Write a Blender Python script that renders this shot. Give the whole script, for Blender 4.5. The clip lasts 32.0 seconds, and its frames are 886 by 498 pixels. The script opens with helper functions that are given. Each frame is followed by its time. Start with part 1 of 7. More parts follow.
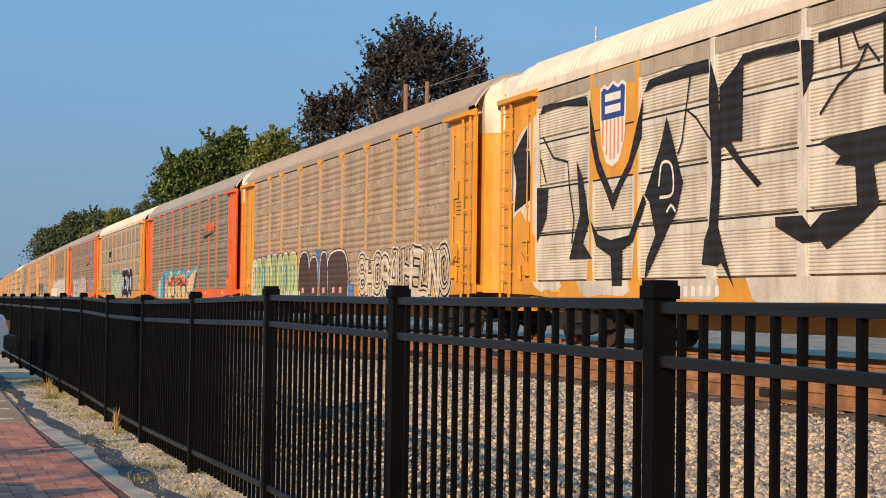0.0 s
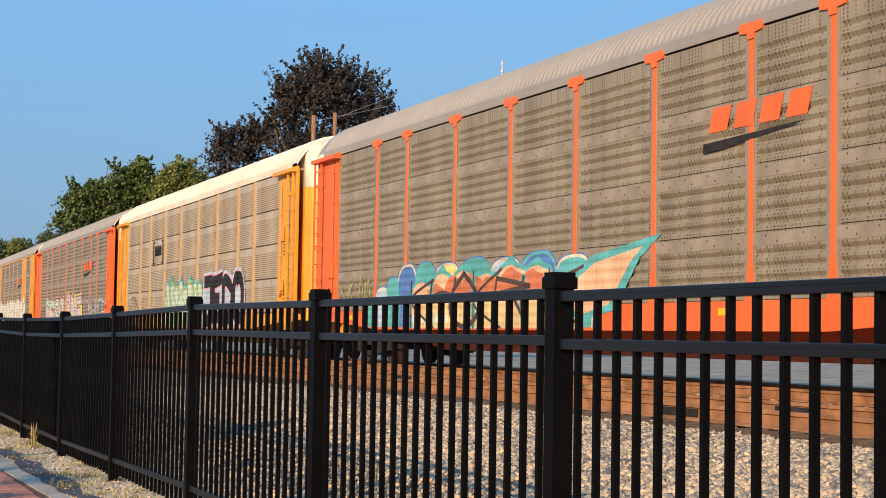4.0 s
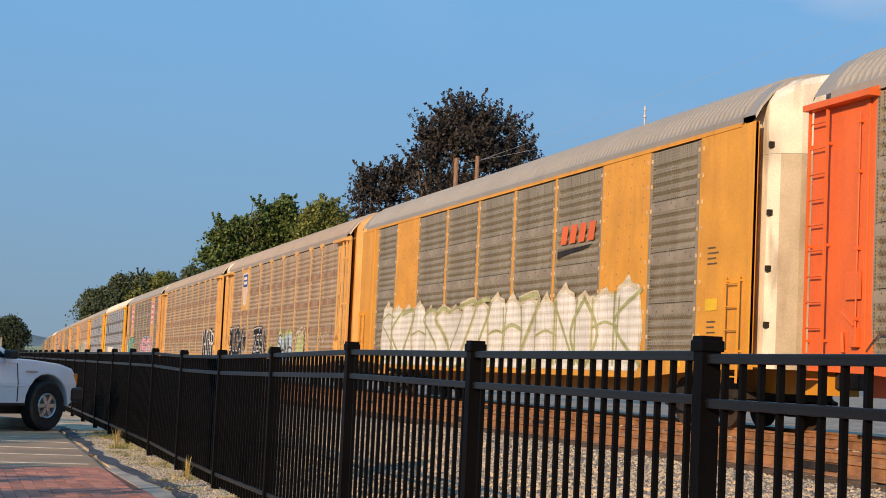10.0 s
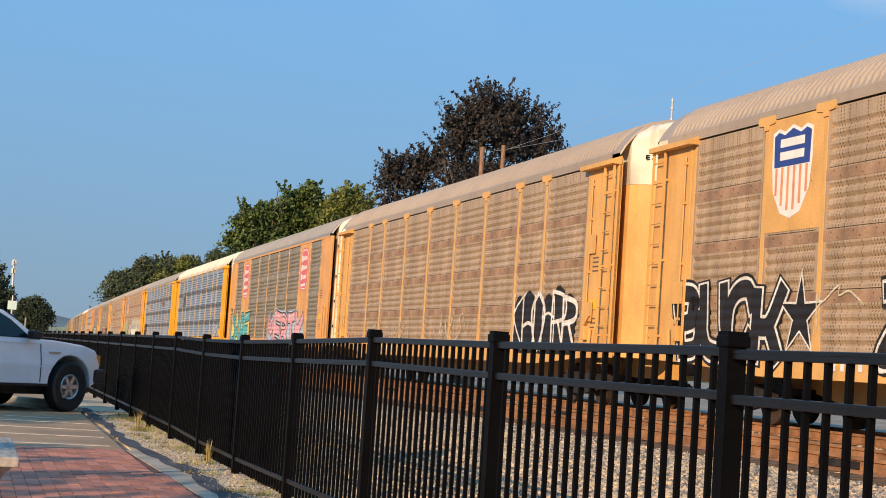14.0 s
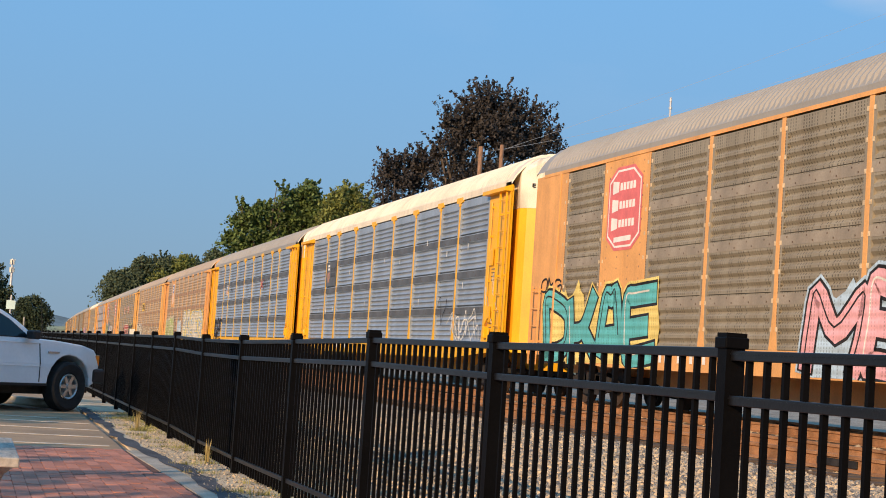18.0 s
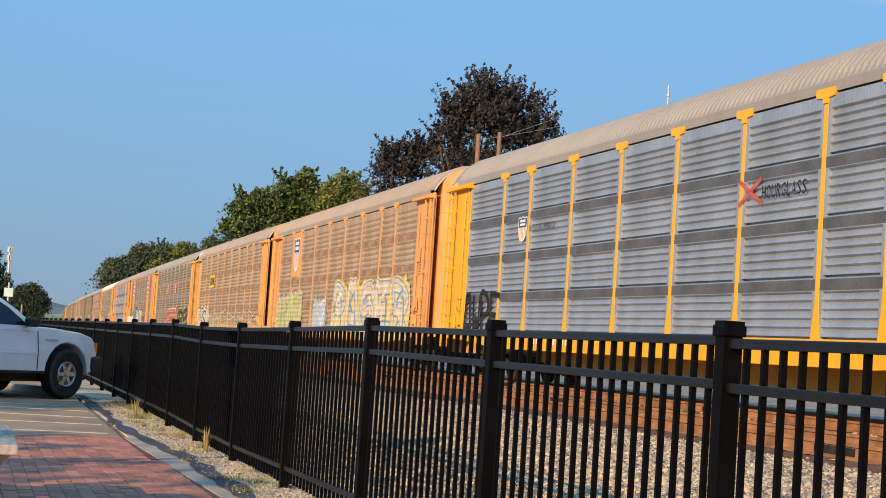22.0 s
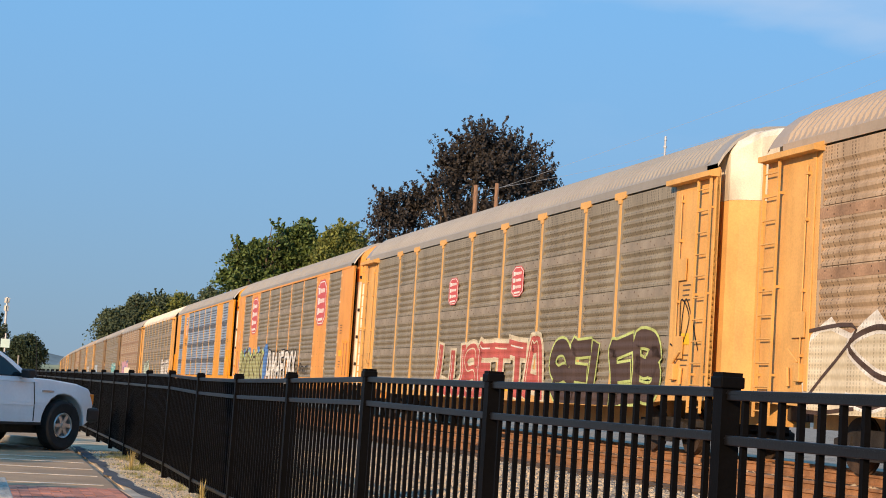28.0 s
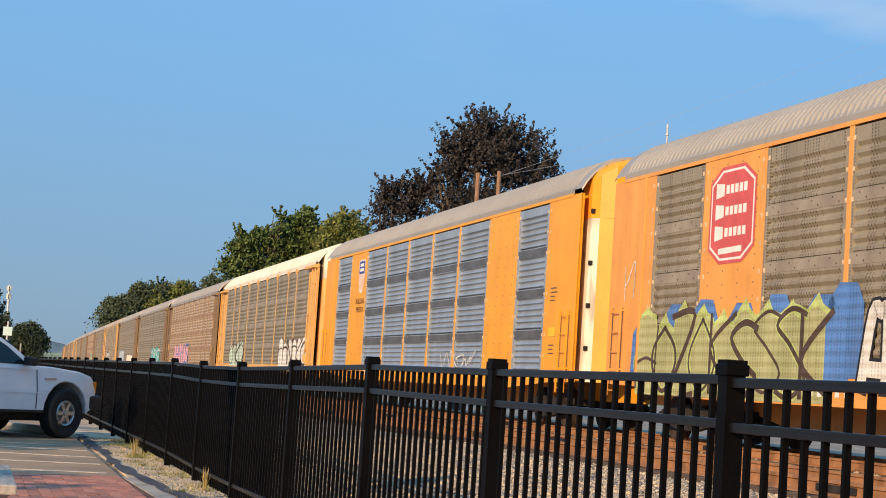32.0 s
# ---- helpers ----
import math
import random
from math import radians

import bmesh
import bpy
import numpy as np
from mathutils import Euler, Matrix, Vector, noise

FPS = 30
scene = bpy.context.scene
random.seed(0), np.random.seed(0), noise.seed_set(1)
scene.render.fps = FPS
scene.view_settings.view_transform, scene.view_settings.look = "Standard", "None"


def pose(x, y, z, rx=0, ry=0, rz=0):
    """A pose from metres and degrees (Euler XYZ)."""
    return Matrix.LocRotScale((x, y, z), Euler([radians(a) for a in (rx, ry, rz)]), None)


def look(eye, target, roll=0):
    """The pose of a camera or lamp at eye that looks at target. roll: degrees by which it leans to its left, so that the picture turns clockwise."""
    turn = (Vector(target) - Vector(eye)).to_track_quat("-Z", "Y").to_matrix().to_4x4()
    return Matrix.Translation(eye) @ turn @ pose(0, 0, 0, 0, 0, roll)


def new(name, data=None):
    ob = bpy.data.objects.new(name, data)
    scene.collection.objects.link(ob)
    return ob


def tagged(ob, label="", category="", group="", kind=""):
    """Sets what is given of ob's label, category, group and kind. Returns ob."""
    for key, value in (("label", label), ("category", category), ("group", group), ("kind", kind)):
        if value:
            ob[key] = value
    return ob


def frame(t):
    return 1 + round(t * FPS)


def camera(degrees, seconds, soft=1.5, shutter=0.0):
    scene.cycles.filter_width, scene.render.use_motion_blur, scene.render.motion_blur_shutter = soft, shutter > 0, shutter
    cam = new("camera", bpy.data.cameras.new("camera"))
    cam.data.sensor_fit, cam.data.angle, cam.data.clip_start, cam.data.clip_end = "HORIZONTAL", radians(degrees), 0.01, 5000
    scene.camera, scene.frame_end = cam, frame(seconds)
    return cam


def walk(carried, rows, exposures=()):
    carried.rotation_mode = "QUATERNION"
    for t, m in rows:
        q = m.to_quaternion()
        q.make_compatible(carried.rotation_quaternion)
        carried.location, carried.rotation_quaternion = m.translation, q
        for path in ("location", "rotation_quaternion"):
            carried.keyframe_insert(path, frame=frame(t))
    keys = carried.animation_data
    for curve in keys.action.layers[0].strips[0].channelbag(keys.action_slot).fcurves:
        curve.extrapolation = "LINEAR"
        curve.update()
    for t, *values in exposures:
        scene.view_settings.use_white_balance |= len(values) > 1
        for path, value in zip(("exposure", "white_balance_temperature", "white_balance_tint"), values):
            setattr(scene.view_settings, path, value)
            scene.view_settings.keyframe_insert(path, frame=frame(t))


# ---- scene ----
cam = camera(30.26, 32.0, soft=0.95)
EYE = 1.12
# seconds, sway x, y, z from the standing place, then yaw, pitch and lean in degrees
PATH = [
    (0, 0.425, 0.851, 0.087, -18.27, 1.88, 0.79),
    (0.5, 0.408, 0.826, 0.066, -17.42, 3.82, 1.60),
    (1, 0.450, 0.875, 0.012, -17.62, 3.96, 1.93),
    (1.5, 0.454, 0.889, -0.023, -18.36, 3.99, 1.96),
    (2, 0.437, 0.864, -0.035, -19.34, 4.11, 1.87),
    (2.5, 0.443, 0.885, -0.055, -20.19, 4.46, 1.64),
    (4.5, 0.134, 0.189, -0.035, -21.66, 2.83, 0.88),
    (5, 0.112, 0.140, -0.009, -18.91, 3.61, 1.08),
    (5.5, 0.053, 0.100, -0.015, -14.94, 4.59, 1.19),
    (6, 0.033, 0.081, -0.019, -12.31, 5.27, 1.36),
    (6.5, 0.024, 0.069, -0.036, -12.98, 5.80, 1.10),
    (7, 0.009, 0.036, -0.028, -15.09, 5.29, 1.14),
    (7.5, 0.001, 0.030, -0.017, -16.94, 5.48, 1.49),
    (8, 0.000, 0.031, -0.011, -17.56, 6.20, 1.80),
    (8.5, -0.002, 0.021, -0.008, -17.74, 7.10, 2.17),
    (9, 0.001, 0.026, -0.005, -17.71, 7.82, 2.36),
    (9.5, -0.003, 0.005, -0.007, -17.46, 7.25, 2.38),
    (10, -0.008, -0.009, -0.009, -16.68, 4.38, 2.66),
    (10.5, 0.001, 0.011, -0.009, -16.01, 2.75, 3.08),
    (11, -0.001, 0.011, -0.009, -15.54, 2.35, 3.36),
    (11.5, 0.000, 0.006, -0.010, -15.63, 2.40, 3.49),
    (12, -0.008, 0.004, -0.004, -15.84, 2.93, 3.68),
    (12.5, -0.009, 0.006, -0.004, -15.89, 3.42, 3.78),
    (13, 0.000, 0.000, 0.000, -15.85, 3.72, 3.72),
    (13.5, -0.012, -0.005, -0.000, -15.88, 3.89, 3.79),
    (14, -0.001, 0.028, -0.003, -15.86, 3.93, 3.79),
    (14.5, -0.009, 0.006, -0.000, -15.88, 3.95, 3.80),
    (16.5, -0.017, -0.002, 0.002, -15.90, 4.06, 3.77),
    (17, -0.015, 0.002, 0.001, -15.92, 4.05, 3.78),
    (17.5, -0.022, -0.030, 0.002, -15.93, 4.01, 3.78),
    (18, -0.014, 0.004, 0.003, -15.92, 3.91, 3.79),
    (18.5, -0.014, -0.001, 0.003, -15.95, 3.84, 3.77),
    (19, -0.019, -0.003, 0.004, -15.96, 3.71, 3.78),
    (19.5, -0.019, 0.003, 0.007, -15.98, 3.66, 3.79),
    (20, -0.019, -0.006, 0.004, -15.96, 3.68, 3.80),
    (20.5, -0.014, 0.001, 0.004, -15.96, 3.59, 3.76),
    (21, -0.016, 0.006, 0.005, -16.00, 3.47, 3.76),
    (21.5, -0.015, 0.006, 0.007, -16.01, 3.45, 3.76),
    (22, -0.019, -0.005, 0.004, -16.03, 3.48, 3.78),
    (22.5, -0.020, -0.008, 0.003, -16.00, 3.51, 3.79),
    (23, -0.021, -0.009, 0.005, -16.03, 3.54, 3.79),
    (23.5, -0.020, -0.015, 0.004, -16.03, 3.56, 3.79),
    (24, -0.018, -0.021, 0.003, -16.03, 3.57, 3.75),
    (24.5, -0.018, -0.003, 0.003, -16.03, 3.90, 3.77),
    (25, -0.013, -0.001, 0.003, -16.00, 4.29, 3.77),
    (25.5, -0.014, -0.003, 0.005, -15.99, 4.74, 3.76),
    (27.5, -0.012, 0.012, 0.008, -15.98, 5.23, 3.75),
    (28, -0.017, -0.000, 0.006, -16.00, 5.26, 3.80),
    (28.5, -0.020, -0.016, 0.003, -15.99, 5.28, 3.79),
    (29, -0.021, -0.019, 0.006, -16.01, 5.30, 3.73),
    (29.5, -0.019, -0.009, 0.003, -16.00, 5.33, 3.76),
    (30, -0.016, -0.003, 0.005, -16.02, 5.35, 3.73),
    (30.5, -0.019, -0.002, 0.005, -16.01, 5.36, 3.71),
    (31, -0.016, 0.007, 0.003, -16.02, 5.32, 3.76),
    (31.5, -0.017, -0.000, 0.003, -16.06, 5.15, 3.72),
    (32, -0.021, 0.012, 0.005, -15.96, 4.83, 3.77),
]
walk(cam, [(t, pose(x, y, EYE + z, 90 + p, 0, w) @ pose(0, 0, 0, 0, 0, r)) for t, x, y, z, w, p, r in PATH],
     [(0, 0.02), (1, -0.04), (2, 0.12), (4.5, 0.26), (5, 0.2), (6, 0.05), (7, 0.01), (8, 0.09), (9.3, 0.05), (10, 0.02), (11, 0.11), (12, 0.14), (14, 0.15), (18, 0.13), (20, 0.14), (22, 0.22), (23.3, 0.22), (25, 0.11), (27, 0.17), (29, 0.21), (32, 0.19)])

# ---- world and sun ----
SUN_AZ, SUN_EL = radians(226), radians(18.5)   # compass bearing from +y clockwise, height
world = bpy.data.worlds.new("sky")
scene.world = world
world.use_nodes = True
wn, wl = world.node_tree.nodes, world.node_tree.links
sky = wn.new("ShaderNodeTexSky")
sky.sky_type, sky.sun_disc = "NISHITA", False
sky.sun_elevation, sky.sun_rotation = radians(28), SUN_AZ
sky.air_density, sky.dust_density, sky.ozone_density = 1.0, 0.0, 3.0
bg = wn["Background"]
bg.inputs["Strength"].default_value = 0.089
wtc = wn.new("ShaderNodeTexCoord")
wmap = wn.new("ShaderNodeMapping")
wmap.inputs["Scale"].default_value = (3.0, 1.6, 9.0)
wmap.inputs["Location"].default_value = (1.3, 0.6, 0.35)
wnoise = wn.new("ShaderNodeTexNoise")
wnoise.inputs["Scale"].default_value, wnoise.inputs["Detail"].default_value = 1.6, 8
wramp = wn.new("ShaderNodeValToRGB")
wramp.color_ramp.elements[0].position, wramp.color_ramp.elements[1].position = 0.46, 0.72
wsep = wn.new("ShaderNodeSeparateXYZ")
whigh = wn.new("ShaderNodeMapRange")
whigh.inputs["From Min"].default_value, whigh.inputs["From Max"].default_value = 0.14, 0.25
wmul = wn.new("ShaderNodeMath")
wmul.operation = "MULTIPLY"
wmul2 = wn.new("ShaderNodeMath")
wmul2.operation = "MULTIPLY"
wmul2.inputs[1].default_value = 0.75
wmix = wn.new("ShaderNodeMix")
wmix.data_type = "RGBA"
wmix.inputs["B"].default_value = (5.6, 6.6, 8.2, 1)
wl.new(wtc.outputs["Generated"], wmap.inputs["Vector"])
wl.new(wmap.outputs["Vector"], wnoise.inputs["Vector"])
wl.new(wnoise.outputs["Fac"], wramp.inputs["Fac"])
wl.new(wtc.outputs["Generated"], wsep.inputs["Vector"])
wl.new(wsep.outputs["Z"], whigh.inputs["Value"])
wl.new(wramp.outputs["Color"], wmul.inputs[0])
wl.new(whigh.outputs["Result"], wmul.inputs[1])
wl.new(wmul.outputs["Value"], wmul2.inputs[0])
wside = wn.new("ShaderNodeMapRange")
wside.inputs["From Min"].default_value, wside.inputs["From Max"].default_value = 0.22, 0.42
wl.new(wsep.outputs["X"], wside.inputs["Value"])
wmul3 = wn.new("ShaderNodeMath")
wmul3.operation = "MULTIPLY"
wl.new(wmul2.outputs["Value"], wmul3.inputs[0])
wl.new(wside.outputs["Result"], wmul3.inputs[1])
wl.new(wmul3.outputs["Value"], wmix.inputs["Factor"])
whaze = wn.new("ShaderNodeMapRange")
whaze.inputs["From Min"].default_value, whaze.inputs["From Max"].default_value = -0.02, 0.3
whaze.inputs["To Min"].default_value, whaze.inputs["To Max"].default_value = 0.95, 0.7
wl.new(wsep.outputs["Z"], whaze.inputs["Value"])
wgrad = wn.new("ShaderNodeValToRGB")
wgrad.color_ramp.elements[0].color, wgrad.color_ramp.elements[1].color = (0.175, 0.28, 0.42, 1), (0.165, 0.5, 1.0, 1)
wgrad.color_ramp.elements[1].position = 0.36
wl.new(wsep.outputs["Z"], wgrad.inputs["Fac"])
wten = wn.new("ShaderNodeMix")
wten.data_type, wten.blend_type = "RGBA", "MULTIPLY"
wten.inputs["Factor"].default_value, wten.inputs["B"].default_value = 1.0, (11.9, 11.7, 11.1, 1)
wl.new(wgrad.outputs["Color"], wten.inputs["A"])
wair = wn.new("ShaderNodeMix")
wair.data_type = "RGBA"
wl.new(whaze.outputs["Result"], wair.inputs["Factor"])
wl.new(sky.outputs["Color"], wair.inputs["A"])
wl.new(wten.outputs["Result"], wair.inputs["B"])
wl.new(wair.outputs["Result"], wmix.inputs["A"])
wl.new(wmix.outputs["Result"], bg.inputs["Color"])
sun = new("sun", bpy.data.lights.new("sun", "SUN"))
sun.data.energy, sun.data.angle, sun.data.color = 5.0, radians(0.6), (1.0, 0.7, 0.42)
sd = Vector((math.sin(SUN_AZ) * math.cos(SUN_EL), math.cos(SUN_AZ) * math.cos(SUN_EL), math.sin(SUN_EL)))
sun.matrix_world = look(sd * 50, (0, 0, 0))
scene.view_settings.exposure = 0.0


# ---- materials ----
MATS = {}


def mat(name, color, rough=0.6, metal=0.0, var=0.15, scale=6.0, fine=60.0, bump=0.15, tint=None, stretch=(1, 1, 1), dirt=0.0, obj_var=0.0, spec=0.4):
    """A surface with large stains, fine grain and a light relief."""
    if name in MATS:
        return MATS[name]
    m = bpy.data.materials.new(name)
    m.use_nodes = True
    n, l = m.node_tree.nodes, m.node_tree.links
    b = n["Principled BSDF"]
    b.inputs["Roughness"].default_value, b.inputs["Metallic"].default_value = rough, metal
    b.inputs["Specular IOR Level"].default_value = spec
    tc = n.new("ShaderNodeTexCoord")
    mp = n.new("ShaderNodeMapping")
    mp.inputs["Scale"].default_value = stretch
    l.new(tc.outputs["Object"], mp.inputs["Vector"])
    big, small = n.new("ShaderNodeTexNoise"), n.new("ShaderNodeTexNoise")
    for t, s, d in ((big, scale, 5), (small, fine, 3)):
        t.inputs["Scale"].default_value, t.inputs["Detail"].default_value = s, d
        l.new(mp.outputs["Vector"], t.inputs["Vector"])
    dark = [c * (1 - 1.6 * var) for c in color]
    light = [min(1, c * (1 + var)) for c in color]
    if tint:
        dark = list(tint)
    r = n.new("ShaderNodeValToRGB")
    r.color_ramp.elements[0].position, r.color_ramp.elements[1].position = 0.32, 0.68
    r.color_ramp.elements[0].color, r.color_ramp.elements[1].color = (*dark, 1), (*light, 1)
    l.new(big.outputs["Fac"], r.inputs["Fac"])
    hs = n.new("ShaderNodeHueSaturation")
    mr = n.new("ShaderNodeMapRange")
    mr.inputs["From Min"].default_value, mr.inputs["From Max"].default_value = 0.25, 0.75
    mr.inputs["To Min"].default_value, mr.inputs["To Max"].default_value = 1 - var, 1 + var
    l.new(small.outputs["Fac"], mr.inputs["Value"])
    l.new(r.outputs["Color"], hs.inputs["Color"])
    val = mr.outputs["Result"]
    if obj_var:
        oi = n.new("ShaderNodeObjectInfo")
        m2 = n.new("ShaderNodeMapRange")
        m2.inputs["To Min"].default_value, m2.inputs["To Max"].default_value = 1 - obj_var, 1 + obj_var
        l.new(oi.outputs["Random"], m2.inputs["Value"])
        mm = n.new("ShaderNodeMath")
        mm.operation = "MULTIPLY"
        l.new(val, mm.inputs[0])
        l.new(m2.outputs["Result"], mm.inputs[1])
        val = mm.outputs["Value"]
    l.new(val, hs.inputs["Value"])
    out = hs.outputs["Color"]
    if dirt:
        st = n.new("ShaderNodeTexNoise")
        st.inputs["Scale"].default_value, st.inputs["Detail"].default_value = 2.2, 6
        mp2 = n.new("ShaderNodeMapping")
        mp2.inputs["Scale"].default_value = (1, 2.2, 0.35)
        l.new(tc.outputs["Object"], mp2.inputs["Vector"])
        l.new(mp2.outputs["Vector"], st.inputs["Vector"])
        r2 = n.new("ShaderNodeValToRGB")
        r2.color_ramp.elements[0].position, r2.color_ramp.elements[1].position = 0.5, 0.72
        r2.color_ramp.elements[1].color = (dirt, dirt, dirt, 1)
        l.new(st.outputs["Fac"], r2.inputs["Fac"])
        mx = n.new("ShaderNodeMix")
        mx.data_type = "RGBA"
        mx.inputs["B"].default_value = (0.16, 0.09, 0.045, 1)
        l.new(r2.outputs["Color"], mx.inputs["Factor"])
        l.new(out, mx.inputs["A"])
        out = mx.outputs["Result"]
    l.new(out, b.inputs["Base Color"])
    if bump:
        bp = n.new("ShaderNodeBump")
        bp.inputs["Strength"].default_value, bp.inputs["Distance"].default_value = bump, 0.02
        l.new(small.outputs["Fac"], bp.inputs["Height"])
        l.new(bp.outputs["Normal"], b.inputs["Normal"])
    MATS[name] = m
    return m


def glass_mat(name, color, rough=0.05):
    if name in MATS:
        return MATS[name]
    m = bpy.data.materials.new(name)
    m.use_nodes = True
    b = m.node_tree.nodes["Principled BSDF"]
    b.inputs["Base Color"].default_value = (*color, 1)
    b.inputs["Roughness"].default_value = rough
    b.inputs["Transmission Weight"].default_value = 0.9
    MATS[name] = m
    return m


def panel_mat(name, color, rust=0.25, rough=0.5, metal=0.15, slots=0.78):
    """Weathered galvanised rack sheet: rows of small punched slots, streaks and stains."""
    if name in MATS:
        return MATS[name]
    m = mat(name, color, rough, metal, var=0.12, scale=1.3, fine=25, bump=0.05, stretch=(1, 1, 0.6), dirt=rust, spec=0.15)
    n, l = m.node_tree.nodes, m.node_tree.links
    b = n["Principled BSDF"]
    src = b.inputs["Base Color"].links[0].from_socket
    tc = n.new("ShaderNodeTexCoord")
    sx = n.new("ShaderNodeSeparateXYZ")
    l.new(tc.outputs["Object"], sx.inputs["Vector"])
    oi = n.new("ShaderNodeObjectInfo")

    def calc(op, x, y=None):
        q = n.new("ShaderNodeMath")
        q.operation = op
        for k, v in enumerate((x, y)):
            if isinstance(v, (int, float)):
                q.inputs[k].default_value = v
            elif v is not None:
                l.new(v, q.inputs[k])
        return q.outputs["Value"]

    u = calc("DIVIDE", calc("ADD", sx.outputs["Y"], calc("MULTIPLY", oi.outputs["Random"], 40.0)), 0.085)
    v = calc("DIVIDE", sx.outputs["Z"], 0.054)
    column = n.new("ShaderNodeTexWhiteNoise")
    column.noise_dimensions = "1D"
    l.new(calc("FLOOR", u), column.inputs["W"])
    hole = calc("MULTIPLY", calc("LESS_THAN", calc("FRACT", u), 0.36), calc("LESS_THAN", calc("FRACT", v), 0.62))
    weight = n.new("ShaderNodeMapRange")
    weight.inputs["From Min"].default_value, weight.inputs["From Max"].default_value = 0.2, 0.7
    weight.inputs["To Min"].default_value, weight.inputs["To Max"].default_value = 0.05, 1.0
    l.new(column.outputs["Value"], weight.inputs["Value"])
    punched = calc("MULTIPLY", calc("MULTIPLY", hole, weight.outputs["Result"]), slots)
    mx = n.new("ShaderNodeMix")
    mx.data_type = "RGBA"
    mx.inputs["B"].default_value = (color[0] * 0.2, color[1] * 0.19, color[2] * 0.18, 1)
    l.new(punched, mx.inputs["Factor"])
    l.new(src, mx.inputs["A"])
    l.new(mx.outputs["Result"], b.inputs["Base Color"])
    return m


BLACK_PAINT = mat("black_powder_coat", (0.0032, 0.0031, 0.0034), 0.5, 0.0, 0.2, 3, 80, 0.04, spec=0.06)
FENCE_RAIL = mat("black_rail_coat", (0.007, 0.0068, 0.0075), 0.34, 0.0, 0.2, 3, 80, 0.04, spec=0.36)
RUST_RAIL = mat("rusted_rail", (0.37, 0.18, 0.08), 0.8, 0.2, 0.25, 4, 60, 0.3)
TIE_WOOD = mat("creosote_wood", (0.11, 0.075, 0.05), 0.9, 0, 0.3, 3, 50, 0.4, stretch=(1, 6, 6))
GRAVEL = mat("gravel_ground", (0.58, 0.455, 0.3), 0.95, 0, 0.22, 2.0, 70, 0.5)
DIRT = mat("dry_dirt", (0.33, 0.27, 0.2), 0.95, 0, 0.3, 1.2, 40, 0.7)
ASPHALT = mat("old_asphalt", (0.075, 0.075, 0.08), 0.9, 0, 0.25, 2, 90, 0.5)
CONCRETE = mat("worn_concrete", (0.38, 0.25, 0.14), 0.85, 0, 0.16, 0.9, 50, 0.25)
PALE_CONCRETE = mat("cast_concrete", (0.5, 0.42, 0.31), 0.85, 0, 0.14, 3, 60, 0.3)
LINE_PAINT = mat("road_line_paint", (0.66, 0.55, 0.42), 0.7, 0, 0.2, 8, 70, 0.15)
SAND_JOINT = mat("joint_sand", (0.16, 0.075, 0.05), 0.95, 0, 0.2, 5, 60, 0.3)
STEEL_DARK = mat("grimy_steel", (0.035, 0.03, 0.027), 0.75, 0.3, 0.3, 4, 40, 0.2)
WHEEL_STEEL = mat("wheel_steel", (0.07, 0.045, 0.03), 0.7, 0.3, 0.25, 5, 40, 0.1)
WOOD_POLE = mat("weathered_pole", (0.3, 0.17, 0.1), 0.85, 0, 0.25, 3, 40, 0.4, stretch=(6, 6, 1))
BARK = mat("tree_bark", (0.12, 0.09, 0.065), 0.95, 0, 0.3, 3, 30, 0.6, stretch=(3, 3, 1))


def leaf_mat(name, color, var=0.4):
    m = bpy.data.materials.new(name)
    m.use_nodes = True
    n, l = m.node_tree.nodes, m.node_tree.links
    b = n["Principled BSDF"]
    g = n.new("ShaderNodeNewGeometry")
    r = n.new("ShaderNodeValToRGB")
    r.color_ramp.elements[0].color = (*[c * (1 - var) for c in color], 1)
    r.color_ramp.elements[1].color = (*[c * (1 + var) for c in color], 1)
    l.new(g.outputs["Random Per Island"], r.inputs["Fac"])
    l.new(r.outputs["Color"], b.inputs["Base Color"])
    b.inputs["Roughness"].default_value = 0.6
    b.inputs["Specular IOR Level"].default_value = 0.25
    b.inputs["Transmission Weight"].default_value = 0.0
    return m


LEAF_COPPER = leaf_mat("copper_leaf", (0.042, 0.035, 0.03), 0.5)
LEAF_GREEN = leaf_mat("green_leaf", (0.085, 0.118, 0.03), 0.55)
LEAF_LIGHT = leaf_mat("yellow_green_leaf", (0.15, 0.165, 0.04), 0.5)
LEAF_DARK = leaf_mat("dark_green_leaf", (0.04, 0.056, 0.028))
EDGING = mat("edging_concrete", (0.42, 0.36, 0.28), 0.85, 0, 0.2, 2, 60, 0.3)
# far foliage: the air's haze is put into the leaf colour
LEAF_FAR = leaf_mat("haze_tinted_leaf", (0.075, 0.095, 0.05))


# ---- mesh helpers ----
def mesh_of(bm, name):
    me = bpy.data.meshes.new(name)
    bm.normal_update()
    bm.to_mesh(me)
    bm.free()
    return me


def ob_of(name, me, material, parent=None, label=""):
    ob = new(name, me)
    if material and not me.materials:
        me.materials.append(material)
    elif material and me.materials[0] is not material:
        ob.material_slots[0].link = "OBJECT"
        ob.material_slots[0].material = material
    if parent:
        ob.parent = parent
    if label:
        ob["label"] = label
    return ob


def part(name, bm, material, parent=None, label=""):
    return ob_of(name, mesh_of(bm, name), material, parent, label)


